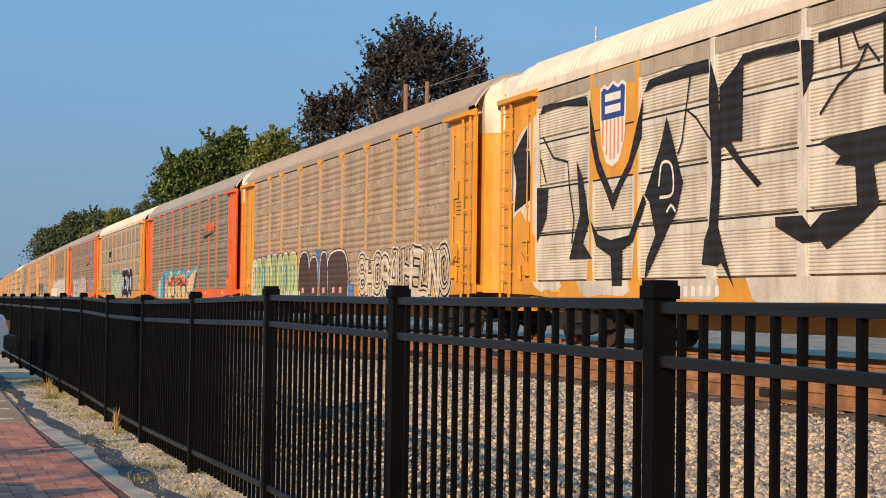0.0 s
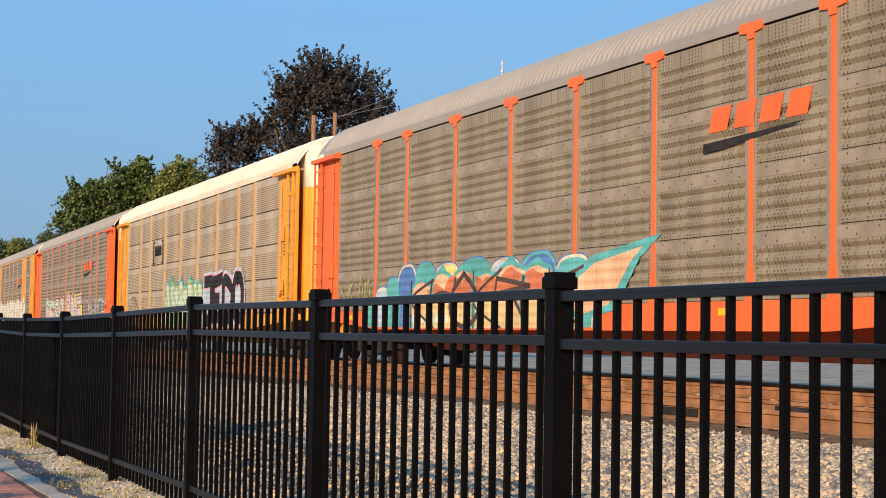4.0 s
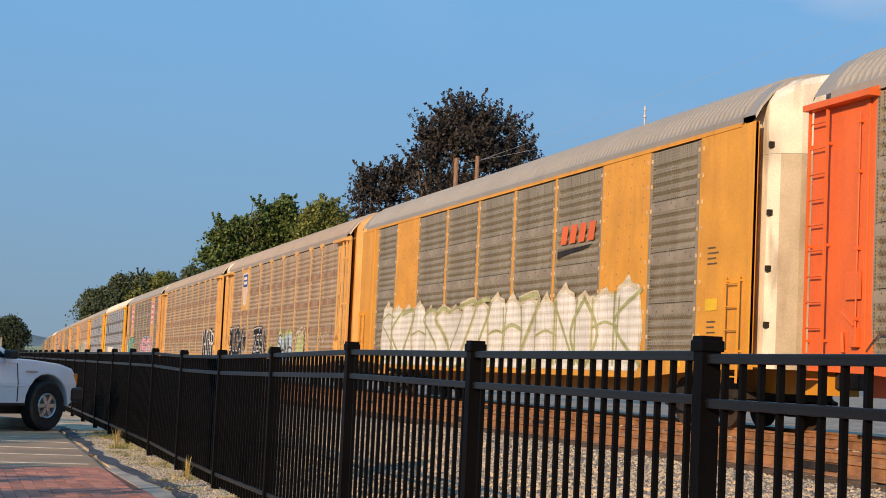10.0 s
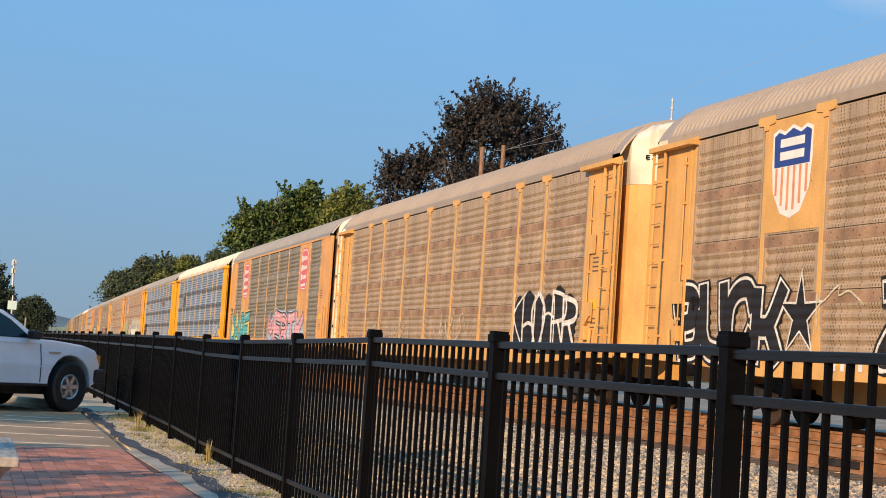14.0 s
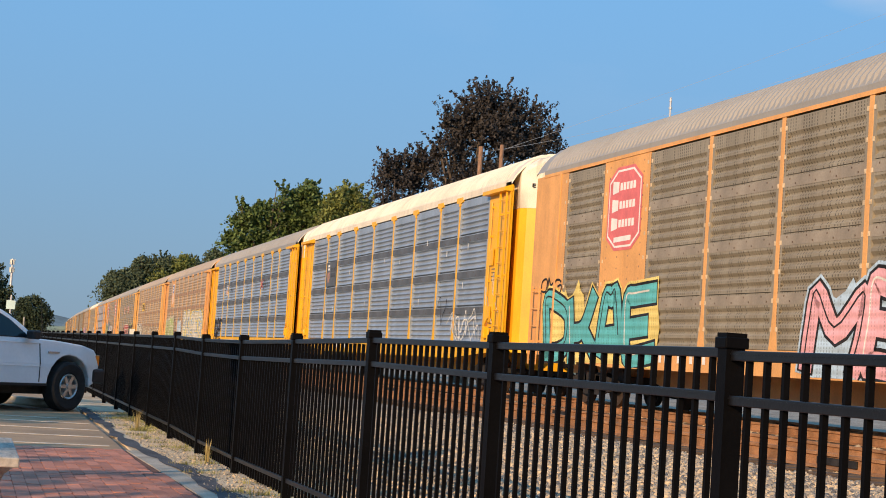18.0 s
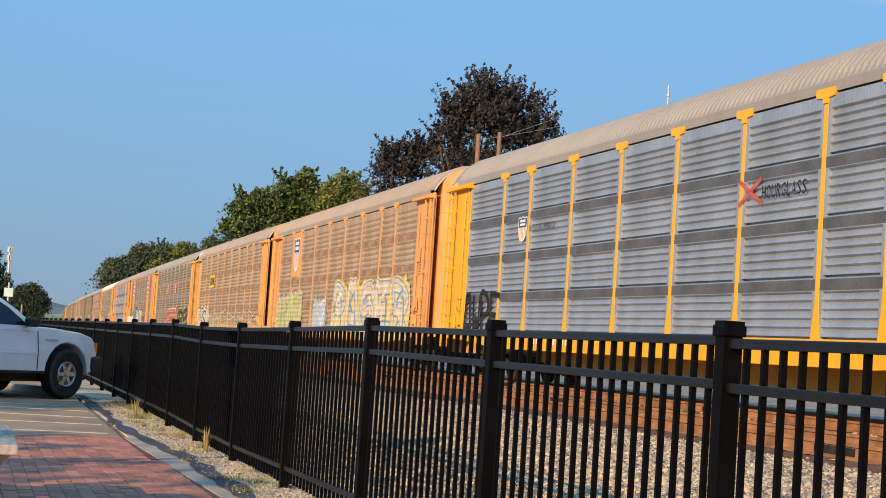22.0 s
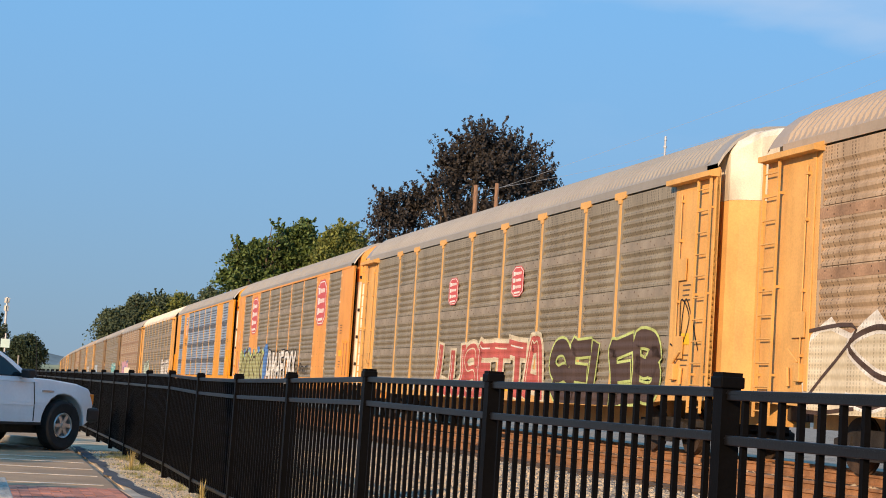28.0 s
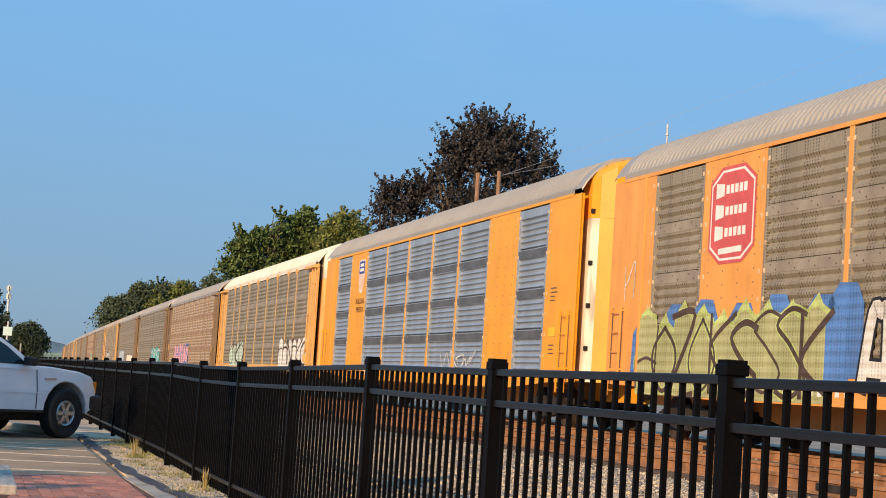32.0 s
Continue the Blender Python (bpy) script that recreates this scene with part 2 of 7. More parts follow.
def box(bm, x0, x1, y0, y1, z0, z1, bevel=0.0):
    r = bmesh.ops.create_cube(bm, size=1.0)
    vs = r["verts"]
    bmesh.ops.scale(bm, vec=(x1 - x0, y1 - y0, z1 - z0), verts=vs)
    bmesh.ops.translate(bm, vec=((x0 + x1) / 2, (y0 + y1) / 2, (z0 + z1) / 2), verts=vs)
    if bevel:
        es = {e for v in vs for e in v.link_edges}
        bmesh.ops.bevel(bm, geom=list(es), offset=bevel, segments=2, affect="EDGES", profile=0.5)
    return bm


def boxm(*a, **k):
    return box(bmesh.new(), *a, **k)


def tube(bm, a, b, r0, r1=None, n=8):
    a, b = Vector(a), Vector(b)
    r1 = r0 if r1 is None else r1
    d = b - a
    m = Matrix.Translation((a + b) / 2) @ d.to_track_quat("Z", "Y").to_matrix().to_4x4()
    bmesh.ops.create_cone(bm, cap_ends=True, segments=n, radius1=r0, radius2=r1, depth=d.length, matrix=m)
    return bm


def grid_mesh(rows, name, close=False):
    """A sheet through rows of points."""
    verts = [p for r in rows for p in r]
    w = len(rows[0])
    faces = [(i * w + j, i * w + j + 1, (i + 1) * w + j + 1, (i + 1) * w + j) for i in range(len(rows) - 1) for j in range(w - 1)]
    me = bpy.data.meshes.new(name)
    me.from_pydata(verts, [], faces)
    me.update()
    return me


def cell_mesh(name, verts, faces):
    """A mesh of many small faces, all with the same number of corners."""
    n, k = faces.shape
    me = bpy.data.meshes.new(name)
    me.vertices.add(len(verts))
    me.vertices.foreach_set("co", verts.astype(np.float32).ravel())
    me.loops.add(n * k)
    me.loops.foreach_set("vertex_index", faces.astype(np.int32).ravel())
    me.polygons.add(n)
    me.polygons.foreach_set("loop_start", (np.arange(n) * k).astype(np.int32))
    me.update(calc_edges=True)
    return me


def prism(bm, outline, x0, x1, axis="x"):
    """Extrudes an outline (pairs) between two planes."""
    def pt(a, b, c):
        return {"x": (c, a, b), "y": (a, c, b), "z": (a, b, c)}[axis]
    lo = [bm.verts.new(pt(a, b, x0)) for a, b in outline]
    hi = [bm.verts.new(pt(a, b, x1)) for a, b in outline]
    bm.faces.new(lo)
    bm.faces.new(list(reversed(hi)))
    k = len(outline)
    for i in range(k):
        bm.faces.new((lo[i], hi[i], hi[(i + 1) % k], lo[(i + 1) % k]))
    bmesh.ops.recalc_face_normals(bm, faces=bm.faces)
    return bm


def thing(name, label, category, group="", loc=(0, 0, 0), rz=0):
    e = new(name)
    e.empty_display_size = 0.2
    e.matrix_world = pose(*loc, 0, 0, rz)
    return tagged(e, label, category, group)


# ---- the plan ----
RAIL = 0.44
PITCH = 27.76        # one coupled car
SPEED, START = 12.23, -6.2


def track_x(s):
    """Car side nearest the fence, s metres along the line: straight, then a long easy bend."""
    if s <= 30:
        return 12.48 - 0.0117 * s + 0.00012 * max(0.0, s) ** 2
    if s <= 55:
        u = s - 30
        return 12.237 - 0.0045 * u + 0.00032 * u * u
    if s <= 155:
        u = s - 55
        return 12.3245 + 0.0115 * u + 0.000091 * u * u
    u = s - 155
    return 14.3845 + 0.0297 * u + 0.000028 * u * u


def track_heading(s):
    return -math.atan((track_x(s + 0.5) - track_x(s - 0.5)))


def ground_height(x, y):
    d = x - 0.5 * (track_x(y) - 12.2)
    if d < 3.4:
        return 0.0
    if d < 7.2:
        u = (d - 3.4) / 3.8
        return 0.22 * u * u * (3 - 2 * u)
    if d < 17.5:
        return 0.22
    return max(-0.3, 0.22 - (d - 17.5) * 0.03)


# one sheet of ground out to the horizon
xs = [-2500, -900, -300, -100, -40, -15, -6, 0, 2.0, 3.0, 3.4, 3.8, 4.2, 4.6, 5, 5.5, 6, 6.6, 7.2, 9, 12, 15, 17.5, 19, 24, 34, 60, 120, 300, 900, 2500]
ys = [-400, -100, -30, -10, 0, 5, 10, 15, 20, 25, 30, 40, 50, 65, 80, 100, 130, 170, 220, 280, 350, 450, 600, 900, 1600, 3000]
ground = ob_of("ground", grid_mesh([[(x, y, ground_height(x, min(y, 500)) - 0.02) for x in xs] for y in ys], "ground"), DIRT)
tagged(ground, "dry dirt and gravel ground beside the railway", "ground", kind="structure")


# ---- railway ----
def along(off, z, s0, s1, step):
    s = s0
    out = []
    while s <= s1 + 1e-6:
        out.append((track_x(s) + off, s, z))
        s += step
    return out


def rail_bm(off, z_top):
    """A rail: head, web and foot swept along the line."""
    prof = [(-0.07, -0.17), (-0.07, -0.155), (-0.012, -0.135), (-0.012, -0.045), (-0.036, -0.035), (-0.036, -0.004), (-0.03, 0), (0.03, 0), (0.036, -0.004), (0.036, -0.035), (0.012, -0.045), (0.012, -0.135), (0.07, -0.155), (0.07, -0.17)]
    rows = []
    for s in [-40, 0] + [5 + 5 * i for i in range(24)] + [140 + 20 * i for i in range(44)]:
        rows.append([(track_x(s) + off + a, s, z_top + b) for a, b in prof])
    return grid_mesh(rows, "rail")


for off, lab in ((0.78, "the train's"), (2.22, "the train's"), (-3.62, "the empty"), (-2.18, "the empty")):
    r = ob_of("rail", rail_bm(off, RAIL), RUST_RAIL)
    tagged(r, "rusty brown steel rail of %s track on ballast" % lab, "rail", "rails of the two tracks")
    for s in (15.2, 27.1, 39.0):
        j = part("joint_bar", boxm(-0.032, 0.032, -0.4, 0.4, -0.13, -0.05, bevel=0.006), STEEL_DARK, r, "dark bolted joint bar")
        j.matrix_local = pose(track_x(s) + off, s, RAIL, 0, 0, math.degrees(track_heading(s)))

tie_bm = boxm(-1.3, 1.3, -0.11, 0.11, -0.17, 0.0, bevel=0.012)
tie_me = mesh_of(tie_bm, "railroad_tie")
for centre in (1.5, -2.9):
    for i in range(66):
        s = 8 + i * 0.56 if centre < 0 else 4 + i * 0.56
        t = ob_of("railroad_tie", tie_me, TIE_WOOD)
        t.matrix_world = pose(track_x(s) + centre, s, RAIL - 0.165 + random.uniform(-0.008, 0.004), 0, 0, math.degrees(track_heading(s)) + random.uniform(-1, 1))
        tagged(t, "dark creosoted wooden railroad tie in the ballast", "railroad tie", "ties under the rails")
far_ties = bmesh.new()
for centre in (1.5, -2.9):
    for i in range(150):
        s = 45 + i * 0.56
        x = track_x(s) + centre
        box(far_ties, x - 1.3, x + 1.3, s - 0.11, s + 0.11, RAIL - 0.33, RAIL - 0.165)
tagged(part("far_railroad_ties", far_ties, TIE_WOOD), "dark wooden ties further along the two tracks", "railroad ties", kind="stuff")


def rocks(name, count, x0, x1, y0, y1, size, seed, material, zf):
    """Loose stones, many in one mesh: lumps with uneven faces lying on the ground."""
    rng = np.random.default_rng(seed)
    g = (1 + 5 ** 0.5) / 2
    base = np.array([(-1, g, 0), (1, g, 0), (-1, -g, 0), (1, -g, 0), (0, -1, g), (0, 1, g), (0, -1, -g), (0, 1, -g), (g, 0, -1), (g, 0, 1), (-g, 0, -1), (-g, 0, 1)]) * 0.27
    tri = np.array([(0, 11, 5), (0, 5, 1), (0, 1, 7), (0, 7, 10), (0, 10, 11), (1, 5, 9), (5, 11, 4), (11, 10, 2), (10, 7, 6), (7, 1, 8), (3, 9, 4), (3, 4, 2), (3, 2, 6), (3, 6, 8), (3, 8, 9), (4, 9, 5), (2, 4, 11), (6, 2, 10), (8, 6, 7), (9, 8, 1)])
    x, y = x0 + (x1 - x0) * rng.random(count), y0 + (y1 - y0) * rng.random(count) ** 1.25
    size = size * (0.55 + 0.9 * rng.random(count))
    v = base[None] * (1 + 0.55 * (rng.random((count, 12, 1)) - 0.5)) * (size[:, None] * (0.7 + 0.7 * rng.random((count, 3))))[:, None, :]
    q = rng.normal(size=(count, 3, 3))
    turn = np.linalg.qr(q)[0]
    v = np.einsum("nij,nkj->nki", turn, v)
    z = np.array([zf(a, b) for a, b in zip(x, y)]) + size * 0.12
    v += np.stack([x, y, z], 1)[:, None, :]
    faces = (np.arange(count)[:, None, None] * 12 + tri[None]).reshape(-1, 3)
    return ob_of(name, cell_mesh(name, v.reshape(-1, 3), faces), material)


STONE_MIX = leaf_mat("mixed_ballast", (0.44, 0.33, 0.21), 0.5)
ramp = next(q for q in STONE_MIX.node_tree.nodes if q.type == "VALTORGB").color_ramp
ramp.elements[0].color, ramp.elements[1].color = (0.09, 0.087, 0.085, 1), (0.66, 0.48, 0.28, 1)
mid_stone = ramp.elements.new(0.35)
mid_stone.color = (0.29, 0.25, 0.195, 1)
b1 = rocks("ballast", 62000, 4.5, 8.8, 7.5, 27, 0.04, 3, STONE_MIX, ground_height)
tagged(b1, "tan and grey crushed stone ballast beside the rails", "ballast", kind="stuff")
b2 = rocks("ballast_by_train", 9000, 8.9, 15.5, 12, 40, 0.08, 4, STONE_MIX, ground_height)
b3 = rocks("fine_gravel", 12000, 2.9, 4.6, 5.5, 26, 0.03, 6, STONE_MIX, ground_height)
tagged(b3, "small loose gravel between the fence and the ballast", "gravel", kind="stuff")
tagged(b2, "crushed stone ballast between the ties", "ballast", kind="stuff")


# ---- fence ----
FENCE_X, FENCE_Y, PANEL = 2.37, 4.87, 2.45
post_bm = boxm(-0.033, 0.033, -0.033, 0.033, 0, 1.235)
post_me = mesh_of(post_bm, "post")
cap_bm = boxm(-0.042, 0.042, -0.042, 0.042, 1.225, 1.262, bevel=0.004)
prism(cap_bm, [(-0.036, -0.036), (0.036, -0.036), (0.036, 0.036), (-0.036, 0.036)], 1.262, 1.276, "z")
cap_me = mesh_of(cap_bm, "post_cap")
rail_me = mesh_of(boxm(-0.019, 0.019, -PANEL / 2 + 0.035, PANEL / 2 - 0.035, -0.0165, 0.0165, bevel=0.003), "fence_rail")
lip_me = mesh_of(boxm(-0.0215, 0.0215, -PANEL / 2 + 0.035, PANEL / 2 - 0.035, 0.004, 0.009), "rail_lip")
picket_me = mesh_of(boxm(-0.0095, 0.0095, -0.0095, 0.0095, 0.06, 1.2), "picket")
rng_f = random.Random(5)
for i in range(-6, 32):
    y = FENCE_Y + PANEL * i
    dz = {0: 0.0, 1: 0.0, 2: 0.01, 3: -0.015, 4: -0.035, 5: -0.035, 6: -0.01}.get(i, -0.01)
    dn = {0: 0.0, 1: 0.01, 2: -0.015, 3: -0.035, 4: -0.035, 5: -0.01}.get(i, -0.01)
    sec = thing("fence_panel", "black powder-coated steel picket fence panel with three rails", "fence", "panels of the black fence", (FENCE_X, y, 0))
    p = ob_of("post", post_me, BLACK_PAINT, sec)
    p.location.z = dz
    c = ob_of("post_cap", cap_me, BLACK_PAINT, sec)
    c.location.z = dz
    m = (dz + dn) / 2
    tilt = math.atan((dn - dz) / PANEL)
    for z in (1.212, 1.068, 0.17):
        r = ob_of("fence_rail", rail_me, FENCE_RAIL, sec)
        r.location, r.rotation_euler = (0, PANEL / 2, z + m), (tilt, 0, 0)
        if z > 1.0:
            q = ob_of("rail_lip", lip_me, FENCE_RAIL, sec)
            q.location, q.rotation_euler = (0, PANEL / 2, z + m), (tilt, 0, 0)
    for j in range(19):
        k = ob_of("picket", picket_me, BLACK_PAINT, sec)
        k.location = (0, 0.134 + 0.1212 * j, m + rng_f.uniform(-0.003, 0.003))


# ---- autorack cars ----
SIDE = -1.5            # the side that faces the fence, in a car's own space
RIBS = [-11.33, -8.6, -6.7, -4.0, -1.33, 1.33, 4.0, 6.7, 8.6, 11.33]
Z0, Z1 = 1.2, 4.92     # foot and head of the side sheets


def panel_profile(tiers=4, ridges=6, deep=0.043, seam=0.034):
    out = []
    h = (Z1 - Z0) / tiers
    for k in range(tiers):
        z = Z0 + k * h
        face = SIDE - 0.004
        out += [(SIDE + 0.085, z), (SIDE + 0.085, z + seam), (face, z + seam + 0.004)]
        zr = z + 0.05
        pitch = (h - 0.25) / ridges
        for j in range(ridges):
            if deep > 0.06:      # broad slats that lean back to the sky over a short undercut
                out += [(face, zr + pitch * j), (face + deep, zr + pitch * (j + 0.7)), (face + deep, zr + pitch * (j + 0.76)), (face, zr + pitch * (j + 0.99))]
                continue
            out += [(face, zr + pitch * (j + 0.05)), (face + deep, zr + pitch * (j + 0.3)), (face + deep, zr + pitch * (j + 0.42)), (face, zr + pitch * (j + 0.78))]
        out += [(face, z + h - 0.21), (face, z + h - 0.004)]
    return out


def sheet_me(width, tiers=4, ridges=6, deep=0.043, seam=0.034):
    pr = panel_profile(tiers, ridges, deep, seam)
    return grid_mesh([[(x, -width / 2, z) for x, z in pr], [(x, width / 2, z) for x, z in pr]], "side_panel")


SHEETS = {}


def sheet(width, tiers=4, ridges=6, deep=0.043, seam=0.034):
    key = (round(width, 3), tiers, ridges, deep, seam)
    if key not in SHEETS:
        SHEETS[key] = sheet_me(*key)
    return SHEETS[key]


def rib_me(t_cap):
    bm = boxm(SIDE - 0.013, SIDE + 0.06, -0.065, 0.065, Z0 + 0.5, Z1 + 0.08, bevel=0.008)
    prism(bm, [(-0.14, Z0 - 0.03), (0.14, Z0 - 0.03), (0.075, Z0 + 0.42), (0.065, Z0 + 0.55), (-0.065, Z0 + 0.55), (-0.075, Z0 + 0.42)], SIDE - 0.014, SIDE + 0.06, "x")
    if t_cap:
        prism(bm, [(-0.07, Z1 - 0.13), (0.07, Z1 - 0.13), (0.09, Z1 - 0.05), (0.27, Z1 - 0.03), (0.29, Z1 + 0.0), (0.29, Z1 + 0.08), (0.27, Z1 + 0.1), (-0.27, Z1 + 0.1), (-0.29, Z1 + 0.08), (-0.29, Z1 + 0.0), (-0.27, Z1 - 0.03), (-0.09, Z1 - 0.05)], SIDE - 0.035, SIDE + 0.05, "x")
    return mesh_of(bm, "rib")


RIB_T, RIB_PLAIN = rib_me(True), rib_me(False)
SHEET_EDGE = mesh_of(boxm(SIDE - 0.007, SIDE + 0.05, -0.15, 0.15, Z0, Z1), "sheet_edge")


def roof_me():
    """Arched corrugated roof sheet with a small upstand at the eaves."""
    half = [(1.53, 4.98), (1.53, 5.11), (1.42, 5.26), (1.25, 5.47), (1.0, 5.67), (0.65, 5.81), (0.25, 5.86)]
    arc = [(-x, z) for x, z in half] + half[::-1]
    out = []
    for j, (x, z) in enumerate(arc):
        p, q = arc[max(0, j - 1)], arc[min(len(arc) - 1, j + 1)]
        d = Vector((q[0] - p[0], q[1] - p[1])).normalized()
        out.append((-d.y, d.x))
    rows = []
    pitch = 25.1 / 134
    for i in range(134):
        for step, up in ((0.0, 0.0), (0.045, 0.045), (0.1, 0.045), (0.14, 0.0)):
            y = -12.55 + pitch * i + step
            rows.append([(x * 0.996 + (up * o[0] if 1 < j < 12 else 0), y, z + (up * o[1] if 1 < j < 12 else 0)) for j, ((x, z), o) in enumerate(zip(arc, out))])
    return grid_mesh(rows, "roof")


ROOF = roof_me()


def arch(x):
    """Height of the roof over a point x from the middle."""
    x = abs(x)
    pts = [(0, 5.86), (0.25, 5.86), (0.65, 5.81), (1.0, 5.67), (1.25, 5.47), (1.42, 5.26), (1.53, 5.07)]
    for (a, za), (b, zb) in zip(pts, pts[1:]):
        if x <= b:
            return za + (zb - za) * (x - a) / (b - a)
    return 5.07


def roof_end_me(sign):
    """A plain hoop that closes the roof over a car's end."""
    xs_ = [-1.53, -1.42, -1.25, -1.0, -0.65, -0.25, 0.25, 0.65, 1.0, 1.25, 1.42, 1.53]
    rows = []
    for y, d in ((12.5, 0.012), (12.98, 0.012), (13.0, -0.05)):
        rows.append([(x, sign * y, arch(x) + d) for x in xs_])
    return grid_mesh(rows if sign > 0 else rows[::-1], "roof_end")


ROOF_ENDS = (roof_end_me(-1), roof_end_me(1))
PLAN = [(-1.3, 12.5), (-1.3, 13.02), (-1.18, 13.22), (-0.9, 13.38), (-0.4, 13.46), (0.4, 13.46), (0.9, 13.38), (1.18, 13.22), (1.3, 13.02), (1.3, 12.5)]


def end_door_me(sign, z0, z1, a=0, b=None):
    """Clamshell end doors, curved in plan."""
    rows = [[(x, sign * y, z) for x, y in PLAN[a:b]] for z in (z0, (z0 + z1) / 2, z1)]
    return grid_mesh(rows if sign < 0 else rows[::-1], "end_door")


def end_top_me(sign, z0):
    """The upper end: up to the arch and folded back under the roof."""
    rows = [[(x, sign * y, z0) for x, y in PLAN]]
    rows.append([(x, sign * y, arch(x) - 0.16) for x, y in PLAN])
    rows.append([(x * 0.985, sign * (y - 0.08) if y > 12.9 else sign * y, arch(x) - 0.06) for x, y in PLAN])
    rows.append([(x, sign * 12.9, arch(x) - 0.01) for x, y in PLAN])
    return grid_mesh(rows if sign < 0 else rows[::-1], "end_door_top")


END_LOW = (end_door_me(-1, 1.0, 4.45), end_door_me(1, 1.0, 4.45))
END_POST = end_door_me(-1, 1.0, 4.45, 0, 3)
END_LEAF = end_door_me(-1, 1.0, 4.45, 2)
HINGE = mesh_of(boxm(-1.33, -1.24, -13.12, -13.06, -0.05, 0.05, bevel=0.01), "hinge")
END_TOP = (end_top_me(-1, 4.454), end_top_me(1, 4.454))


def frame_parts():
    """Flat car underframe: side sills that deepen to the middle, deck and centre sill."""
    side = [(-13.0, 1.2), (-13.0, 0.98), (-11.4, 0.95), (-8.5, 0.78), (8.5, 0.78), (11.4, 0.95), (13.0, 0.98), (13.0, 1.2)]
    near, far, mid = bmesh.new(), bmesh.new(), bmesh.new()
    prism(near, side, SIDE - 0.011, SIDE + 0.05, "x")
    prism(far, side, 1.45, 1.53, "x")
    prism(mid, [(-13.3, 1.02), (-13.3, 0.62), (-9.0, 0.6), (-7.6, 0.36), (7.6, 0.36), (9.0, 0.6), (13.3, 0.62), (13.3, 1.02)], -0.3, 0.3, "x")
    deck = boxm(-1.44, 1.44, -13.0, 13.0, 1.02, 1.17)
    return [(n, mesh_of(bm, n)) for n, bm in (("side_sill", near), ("side_sill", far), ("deck", deck), ("centre_sill", mid))]


FRAME = frame_parts()
# solid block in place of the hollow rack, so gaps look shaded
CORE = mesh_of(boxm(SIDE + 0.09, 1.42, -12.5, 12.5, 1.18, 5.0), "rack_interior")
EAVE = mesh_of(boxm(SIDE - 0.025, SIDE + 0.05, -12.5, 12.5, Z1 + 0.026, Z1 + 0.095), "eave_rail")
BACK = mesh_of(boxm(1.43, 1.5, -12.5, 12.5, 1.2, 4.97), "far_side_sheet")


def column_me(y0, y1):
    """A plain plate column at a car's corner."""
    return mesh_of(boxm(SIDE - 0.013, SIDE + 0.05, y0, y1, Z0 - 0.02, Z1 + 0.06), "corner_column")


COL_NEAR, COL_FAR = column_me(-12.98, -11.4), column_me(11.4, 12.98)
FLANGE = mesh_of(boxm(SIDE - 0.034, SIDE + 0.04, -0.05, 0.05, Z0 - 0.02, Z1 + 0.06, bevel=0.006), "column_flange")


def header_me(sign):
    bm = bmesh.new()
    a, b = sorted((sign * 11.2, sign * 13.0))
    prism(bm, [(SIDE + 0.02, Z1 + 0.1), (SIDE - 0.2, Z1 + 0.02), (SIDE - 0.2, Z1 - 0.07), (SIDE + 0.02, Z1 - 0.07)], a, b, "y")
    return mesh_of(bm, "door_header")


HEADERS = (header_me(-1), header_me(1))


def ladder_me(sign):
    bm = bmesh.new()
    y0, y1 = sign * 12.42, sign * 12.92
    for y in (y0, y1):
        box(bm, SIDE - 0.13, SIDE - 0.09, y - 0.02, y + 0.02, 0.75, 4.85)
    for k in range(11):
        z = 0.85 + k * 0.38
        tube(bm, (SIDE - 0.11, y0, z), (SIDE - 0.11, y1, z), 0.014, n=6)
    for z in (1.4, 2.8, 4.3):
        for y in (y0, y1):
            box(bm, SIDE - 0.1, SIDE, y - 0.015, y + 0.015, z, z + 0.04)
    return mesh_of(bm, "ladder")


LADDERS = (ladder_me(-1), ladder_me(1))
SEAM = mesh_of(boxm(SIDE - 0.006, SIDE + 0.05, -0.02, 0.02, Z0, Z1 + 0.05), "plate_seam")


def wheel_me():
    bm = bmesh.new()
    bmesh.ops.create_cone(bm, cap_ends=True, segments=28, radius1=0.42, radius2=0.42, depth=0.13, matrix=pose(0, 0, 0, 0, 90, 0))
    bmesh.ops.create_cone(bm, cap_ends=True, segments=28, radius1=0.45, radius2=0.45, depth=0.03, matrix=pose(0.06, 0, 0, 0, 90, 0))
    bmesh.ops.create_cone(bm, cap_ends=True, segments=12, radius1=0.1, radius2=0.09, depth=0.3, matrix=pose(-0.05, 0, 0, 0, 90, 0))
    return mesh_of(bm, "wheel")


WHEEL = wheel_me()


